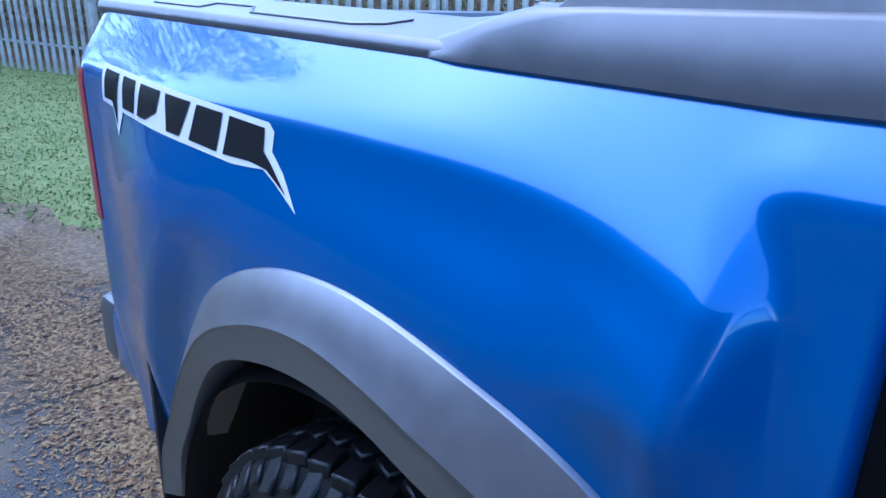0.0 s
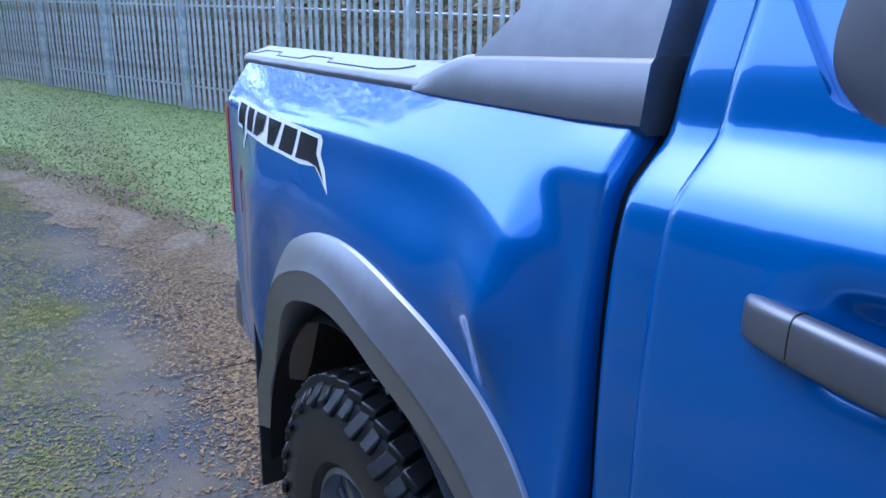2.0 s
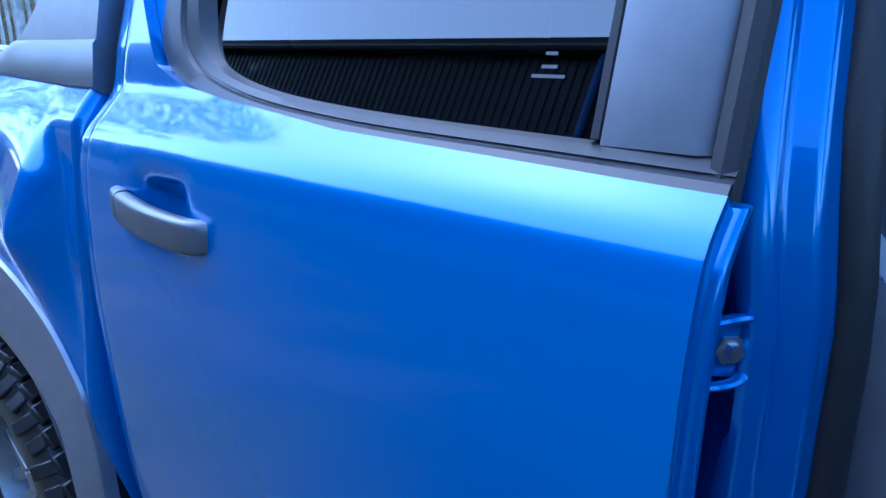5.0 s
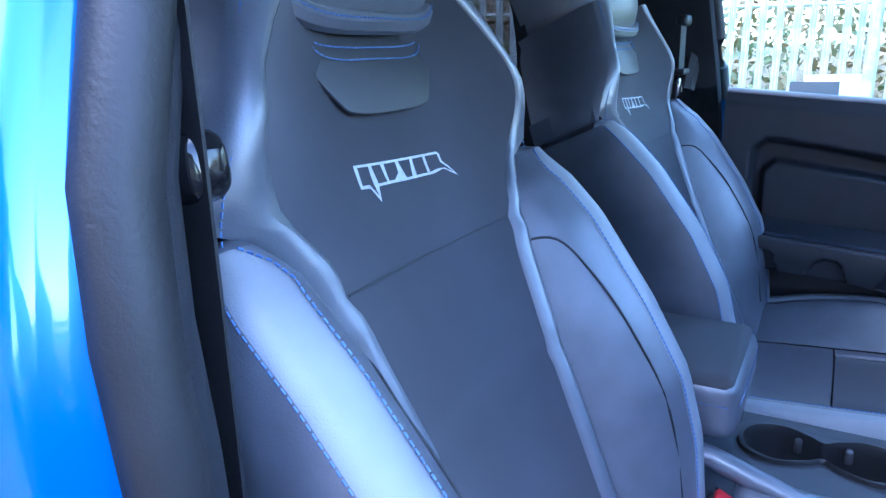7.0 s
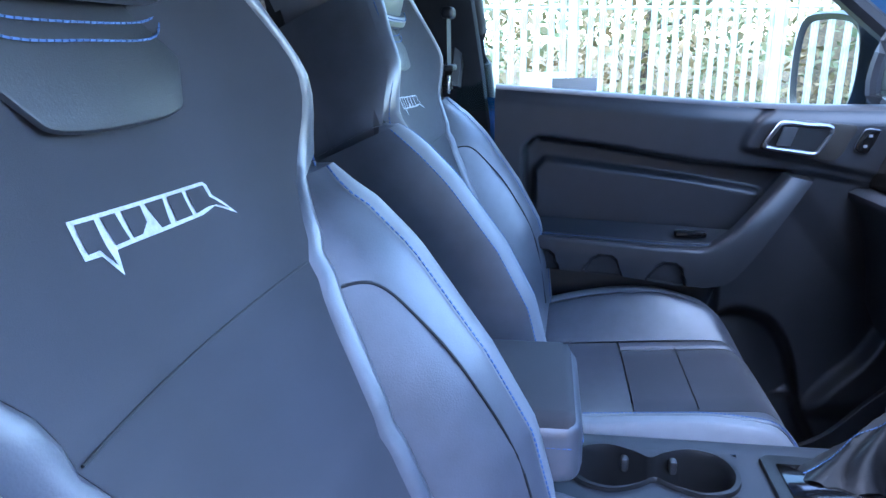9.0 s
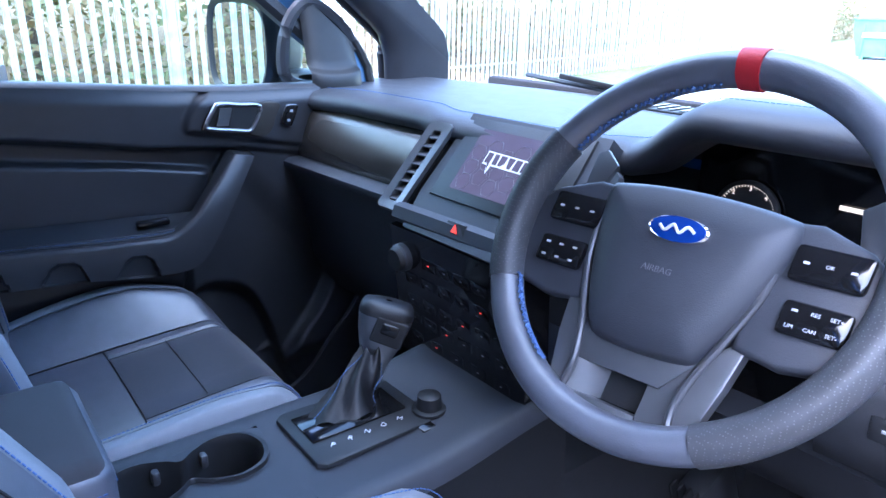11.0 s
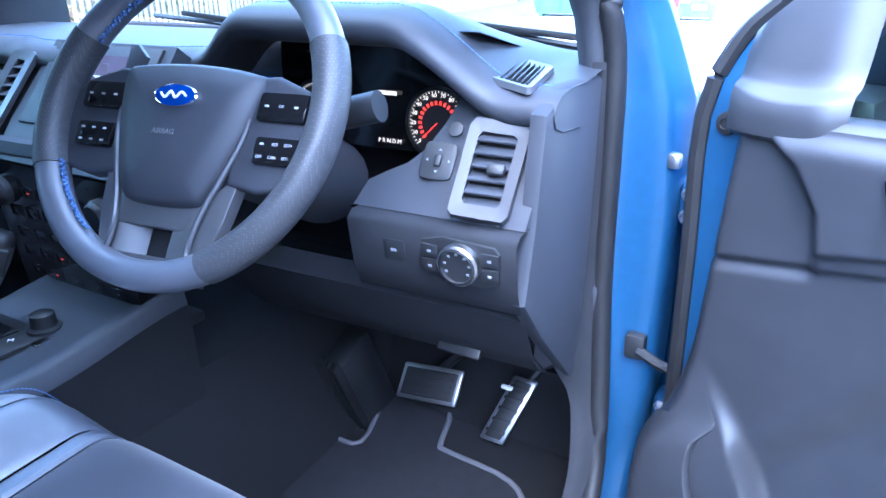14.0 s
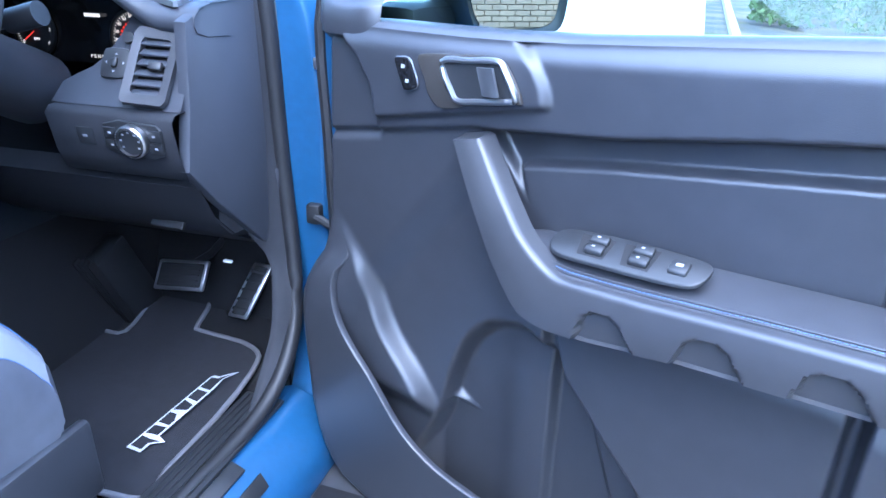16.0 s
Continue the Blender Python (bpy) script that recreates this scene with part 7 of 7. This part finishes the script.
# spokes
for s in (-1, 1):
    sp_o = [(s * .058, .066), (s * .100, .070), (s * .140, .056), (s * .164, .036), (s * .166, -.026), (s * .150, -.044), (s * .108, -.052), (s * .072, -.046)]
    part("spoke", prism(sp_o if s < 0 else sp_o[::-1], .020, WC @ Matrix.Translation((0, 0, -.010)), .006, seg=3), DASH, wheel, "dark grey wheel spoke")
    edge_l = smooth_path([WC @ V(s * x, y, .012) for x, y in ((.082, .045), (.079, .0), (.066, -.045), (.056, -.075), (.050, -.11), (.056, -.148))], 5)
    part("silver_edge", tube(edge_l, .0035, 8), SILVER, wheel, "satin silver edging")
    for k, (x, y, w, h) in enumerate(((.118 if s > 0 else .108, .036, .056, .030), (.122 if s > 0 else .108, -.008, .050, .028))):
        part("button_pad", rbox((0, 0, 0), (w, h, .010), .004, WC @ Matrix.Translation((s * x, y, .012))), GLOSS, wheel)
        marks = (["", "OK", ""] if k == 0 else ["", "RES", "SET+"]) if s > 0 else ["", "", ""]
        for i, wd in enumerate(marks):
            mt = WC @ Matrix.Translation((s * x + (i - 1) * w * .3, y + (.006 if k else 0), .0174))
            part("button_mark", text_mesh(wd, .0044, mt) if wd else rbox((0, 0, 0), (.0045, .002, .0005), 0, mt), PRINT, wheel)
        if k:
            for i, wd in enumerate(["LIM", "CAN", "SET-"] if s > 0 else ["", "", ""]):
                mt = WC @ Matrix.Translation((s * x + (i - 1) * w * .3, y - .007, .0174))
                part("button_mark", text_mesh(wd, .0044, mt) if wd else rbox((0, 0, 0), (.0045, .002, .0005), 0, mt), PRINT, wheel)
for pts in ([(-.060, -.060), (.058, -.060), (.030, -.098), (-.052, -.098)],
            [(.058, -.056), (.086, -.030), (.079, -.080), (.064, -.152), (.024, -.152), (.020, -.128), (.020, -.098), (.030, -.098)],
            [(-.052, -.098), (-.058, -.098), (-.058, -.152), (-.066, -.152), (-.081, -.080), (-.086, -.030), (-.060, -.056)],
            [(-.058, -.128), (-.058, -.152), (.024, -.152), (.020, -.128)]):
    part("wheel_bezel", prism(pts, .016, WC @ Matrix.Translation((0, 0, -.010)), .002), TRIM_GREY, wheel, "satin grey spoke bezel")
part("bezel_facet", sheet([[WC @ V(-.058, -.098, .005), WC @ V(-.045, -.098, .003), WC @ V(-.026, -.098, -.018)], [WC @ V(-.058, -.128, .005), WC @ V(-.045, -.128, .003), WC @ V(-.026, -.128, -.018)]], .002), SILVER, wheel, "satin silver facet")
part("bezel_back", prism([(-.055, -.10), (.020, -.10), (.020, -.128), (-.055, -.128)], .002, WC @ Matrix.Translation((0, 0, -.024))), BLACK, wheel)
for i in range(6):
    part("plate_bar", rbox((0, 0, 0), (.008, .005, .001), 0, WC @ Matrix.Translation((-.046 + .0115 * i, -.140, .0062))), SILVER, wheel)
for s in (-1, 1):
    pad = [(s * .100, .075), (s * .118, .090), (s * .128, .086), (s * .128, .035), (s * .112, .035)]
    part("shift_paddle", prism(pad if s < 0 else pad[::-1], .006, WM @ Matrix.Translation((s * .012, .0, -.035)), .002), SILVER, wheel, "silver shift paddle")
col = part("steering_column", tube([WM @ V(0, -.01, -.02), WM @ V(0, -.005, -.10), WM @ V(0, 0, -.28)], lambda k: .062 + .012 * k, 20, flat=.85), DASH, truck, "black steering column shroud")
part("stalk", tube([WM @ V(.05, .02, -.07), WM @ V(.115, .032, -.068), WM @ V(.165, .042, -.062)], .009, 10), BLACK, col)
part("stalk_end", tube([WM @ V(.13, .035, -.067), WM @ V(.150, .039, -.064), WM @ V(.180, .046, -.060)], lambda k: .017, 14), BLACK, col)
part("stalk", tube([WM @ V(-.05, .02, -.07), WM @ V(-.165, .042, -.062)], .010, 10), BLACK, col)

# ---- centre console: body, cup holders, gear lever, dial, armrest
TOPZ = 1.004


def console_rows():
    rows = []
    for i in range(41):
        y = lerp(1.62, 2.50, i / 40)
        lift = .03 * step(2.25, 2.5, y) - .02
        rows.append([V(-.105, y, .62), V(-.10, y, TOPZ + lift - .03), V(-.092, y, TOPZ + lift - .006), V(-.08, y, TOPZ + lift), V(-.06, y, TOPZ + lift - .004), V(.13, y, TOPZ + lift - .004), V(.15, y, TOPZ + lift),
                     V(.160, y, TOPZ + lift - .006), V(.166, y, TOPZ + lift - .03)])
    return rows


cbm = grid(console_rows())
bmesh.ops.delete(cbm, geom=[f for f in cbm.faces if 1.906 < f.calc_center_median().y < 2.126 and -.055 < f.calc_center_median().x < .125], context="FACES")
cons = part("centre_console", cbm, DASH, truck, "grey plastic centre console", angle=50)
part("console_side", grid([[r[-1], V(.170, r[-1].y, r[-1].z - .04), V(.176, r[-1].y, .80), V(.178, r[-1].y, .62)] for r in console_rows()]), CARPET, cons, "black carpeted console side")
CT = TOPZ - .022
CUPC = V(-.010, 2.016, 0)
cup_l = smooth_path([V(x, y, 0) for x, y in ((-.010, 1.922), (.022, 1.934), (.034, 1.966), (.022, 1.998), (.010, 2.016), (.022, 2.034), (.034, 2.066), (.022, 2.098), (-.010, 2.110),
                                             (-.042, 2.098), (-.054, 2.066), (-.042, 2.034), (-.030, 2.016), (-.042, 1.998), (-.054, 1.966), (-.042, 1.934))], 4, closed=True)


def to_edge(p):
    """The point of the tray's rectangular edge on the line from the wells' middle through p."""
    d = p - CUPC
    k = min((v / a) for v, a in (((.130 - CUPC.x) if d.x > 0 else (CUPC.x + .060), abs(d.x)), (.110, abs(d.y))) if a > 1e-6)
    return V(CUPC.x + d.x * k, CUPC.y + d.y * k, 0)


def at_z(p, z, k=1.0):
    return V(CUPC.x + (p.x - CUPC.x) * k, CUPC.y + (p.y - CUPC.y) * k, z)


part("cup_tray", grid([[at_z(to_edge(p), CT - .002) for p in cup_l], [at_z(p, CT - .002, 1.10) for p in cup_l]], close_v=True), DASH, cons)
part("cup_rim", grid([[at_z(p, CT + h, k) for p in cup_l] for k, h in ((1.10, -.004), (1.09, .004), (1.03, .005), (1.0, .001), (.985, -.010))], close_v=True), BLACK, cons, "black cup holder rim", angle=50)
part("cup_well", grid([[at_z(p, CT + h, k) for p in cup_l] for k, h in ((.985, -.010), (.95, -.05), (.92, -.075), (.4, -.078), (.02, -.078))], close_v=True), BLACK, cons, "pair of dark cup holder wells", angle=50)
for y in (1.986, 2.046):
    part("cup_clip", rbox((-.040, y, CT - .012), (.014, .010, .020), .004), SILVER, cons)
sur = part("shift_surround", prism([(-.045, 2.15), (.075, 2.15), (.085, 2.16), (.080, 2.33), (.07, 2.335), (-.05, 2.33), (-.055, 2.16)], .006, Matrix.Translation((0, 0, CT)), .003), BLACK, cons)
part("gate_plate", prism([(-.03, 2.165), (.035, 2.165), (.035, 2.31), (-.03, 2.31)], .003, Matrix.Translation((0, 0, CT + .006)), .001), GLOSS, cons)
rows = []
for j in range(15):
    k = j / 14
    r = lerp(.040, .014, k ** .7)
    c = V(-.008, 2.235, CT + .008).lerp(V(-.032, 2.300, 1.060), k)
    rows.append([c + V(r * math.cos(a) * .8 * (1 + .12 * math.sin(3 * a + 9 * k)), r * math.sin(a) * 1.25 * (1 + .12 * math.sin(3 * a + 9 * k)), .006 * math.sin(5 * a + 7 * k)) for a in (2 * math.pi * i / 30 for i in range(30))])
gear = part("gear_lever", grid(rows, close_v=True), GAITER, truck, "automatic gear lever with a leather gaiter and silver knob", angle=70)
part("stitching", stitches([r[22] + V(.001, -.002, 0) for r in rows]), STITCH, gear)
part("stitching", stitches([r[6] + V(.001, .002, 0) for r in rows]), STITCH, gear)
GK = basis(V(-.038, 2.318, 1.076), (.8, -.55, 0.05), (0.05, .25, .97)) @ Matrix.Diagonal((1.15, 1.18, 1.15, 1))


def knob_ring(prof):
    return [[GK @ V(w * math.copysign(abs(math.cos(a)) ** .6, math.cos(a)), z, d * math.copysign(abs(math.sin(a)) ** .6, math.sin(a)) + o) for a in (2 * math.pi * i / 32 for i in range(32))] for z, w, d, o in prof]


part("knob", grid(knob_ring(((-.064, .011, .0135, 0), (-.040, .0135, .0165, 0), (-.018, .0185, .0245, 0), (.004, .0220, .0310, 0), (.022, .0235, .0345, 0), (.033, .0225, .0335, 0))), close_v=True), BRIGHT, gear, "satin silver knob body")
part("knob_cap", grid(knob_ring(((.025, .0225, .0335, 0), (.026, .0242, .0352, 0), (.032, .0238, .0348, 0), (.0385, .0205, .0315, 0), (.042, .013, .022, 0), (.0425, .002, .004, 0))), close_v=True), GAITER, gear, "black leather knob cap", angle=60)
part("knob_pad", rbox((0, 0, 0), (.006, .034, .042), .007, GK @ Matrix.Translation((.0215, .010, -.008)) @ pose(0, 0, 0, -8), seg=4), BLACK, gear, "black thumb pad")
part("knob_button", rbox((0, 0, 0), (.005, .015, .022), .005, GK @ Matrix.Translation((.0240, .014, -.008)) @ pose(0, 0, 0, -8), seg=3), GLOSS, gear)
part("knob_collar", tube([GK @ V(0, -.070, 0), GK @ V(0, -.056, 0)], .0145, 20), SILVER, gear, "silver knob collar")
for i, c in enumerate("PRNDM"):
    part("gear_letter", text_mesh(c, .012, Matrix.Translation((.052, 2.185 + .026 * i, CT + .0065)) @ pose(0, 0, 0, 0, 0, 50)), WHITE, sur)
dial = part("drive_dial", lathe([(.024, 0), (.024, .006), (.018, .008), (.0165, .026), (.013, .028), (0, .028)], 28, Matrix.Translation((.058, 2.335, CT + .004))), BLACK, truck, "round drive selector dial")
part("dial_base", prism([(.024, 2.30), (.094, 2.30), (.094, 2.37), (.024, 2.37)], .004, Matrix.Translation((0, 0, CT)), .002), GLOSS, dial)
for i in range(3):
    part("console_button", rbox((.04 + .03 * i, 2.42, CT + .012), (.022, .022, .008), .003), BLACK, cons)
    part("switch_symbol", rbox((.04 + .03 * i, 2.42, CT + .0163), (.008, .004, .0005), 0), DIM, cons)
arm = part("armrest", rbox((.022, 1.76, 1.078), (.205, .325, .080), .022, seg=4), LEATHER, truck, "padded armrest lid with a matt cloth top and leather sides")
LID = material("matt_lid_cloth", (0.062, 0.060, 0.064), 0.85, vary=0.1, size=25, bump=0.25, grain=900)
part("lid_top", rbox((.022, 1.758, 1.108), (.196, .314, .030), .014, seg=4), LID, arm, "matt grey cloth lid top")
part("stitching", stitches([V(.124, 1.60 + i * .01, 1.088) for i in range(32)]), STITCH, arm)
part("stitching", stitches([V(-.07 + i * .01, 1.9225, 1.088) for i in range(19)]), STITCH, arm)
hbr = part("handbrake_gaiter", rbox((.125, 1.99, .975), (.05, .13, .05), .02, seg=3), LEATHER, truck, "leather handbrake gaiter with blue thread")
part("handbrake_lever", tube([V(.125, 2.02, .98), V(.125, 1.90, 1.02), V(.125, 1.84, 1.03)], .014, 10), LEATHER, hbr)

# ---- pedals and mats
def pedal(o, ux, uy, w, h, lab):
    m = basis(o, ux, uy)
    p = part("pedal", rbox((0, 0, 0), (w, h, .012), .004, m), STEEL, truck, lab)
    part("pedal_rubber", rbox((0, 0, 0), (w - .016, h - .016, .008), .003, m @ Matrix.Translation((0, 0, .004))), RUBBER, p, "black rubber pad")
    for i in range(5):
        part("pedal_stud", rbox((0, 0, 0), (w * .76, h * .05, .004), .001, m @ Matrix.Translation((0, h * (-.34 + .17 * i), .009))), RUBBER, p)
    part("pedal_arm", tube([m @ V(0, h * .2, -.006), m @ V(0, h * .9, -.09), m @ V(0, h * 2, -.16)], .010, 8), BLACK, p)


pedal(V(.386, 2.864, .710), (1, .09, .08), (0, .55, .83), .130, .072, "brake pedal with a bright metal rim")
pedal(V(.537, 2.911, .674), (1, .05, -.05), (.26, .55, .80), .050, .140, "accelerator pedal with a bright metal rim")
mat_o = [(.176, 2.700), (.20, 2.765), (.268, 2.783), (.235, 2.92), (.255, 2.955), (.335, 2.965), (.385, 2.945), (.415, 2.855), (.44, 2.842), (.585, 2.826), (.635, 2.745), (.655, 2.45), (.64, 2.37), (.20, 2.37), (.172, 2.42)]
mat_p = [(p.x, p.y) for p in smooth_path([V(a, b, 0) for a, b in mat_o], 4, closed=True)]


def mat_z(x, y):
    return .563 + .10 * max(0, y - 2.60) ** 1.3


def bent(bm):
    for v in bm.verts:
        v.co.z += mat_z(v.co.x, v.co.y)
    return bm


fm = part("floor_mat", bent(flat_poly(mat_p, Matrix(), .004, 2)), MATTEX, truck, "black fabric floor mat with a grey bound edge")
part("mat_binding", tube([V(x, y, mat_z(x, y) + .003) for x, y in mat_p], .006, 8, closed=True), EDGE, fm, "grey woven mat edge")
em = basis(V(.592, 2.462, .574), (.07, 1, .05), (-1, .07, 0)) @ Matrix.Diagonal((.235, .13, 1, 1))
emblem(em, fm, SILK, MATTEX, "silver emblem sewn to the mat", name="emblem")
part("floor_mat", flat_poly([(-.62, 2.40), (-.2, 2.40), (-.18, 2.85), (-.62, 2.85)], Matrix.Translation((0, 0, .57))), MATTEX, truck)
part("heater_light", rbox((.60, 2.76, .83), (.02, .008, .006), .002), WHITE, truck)
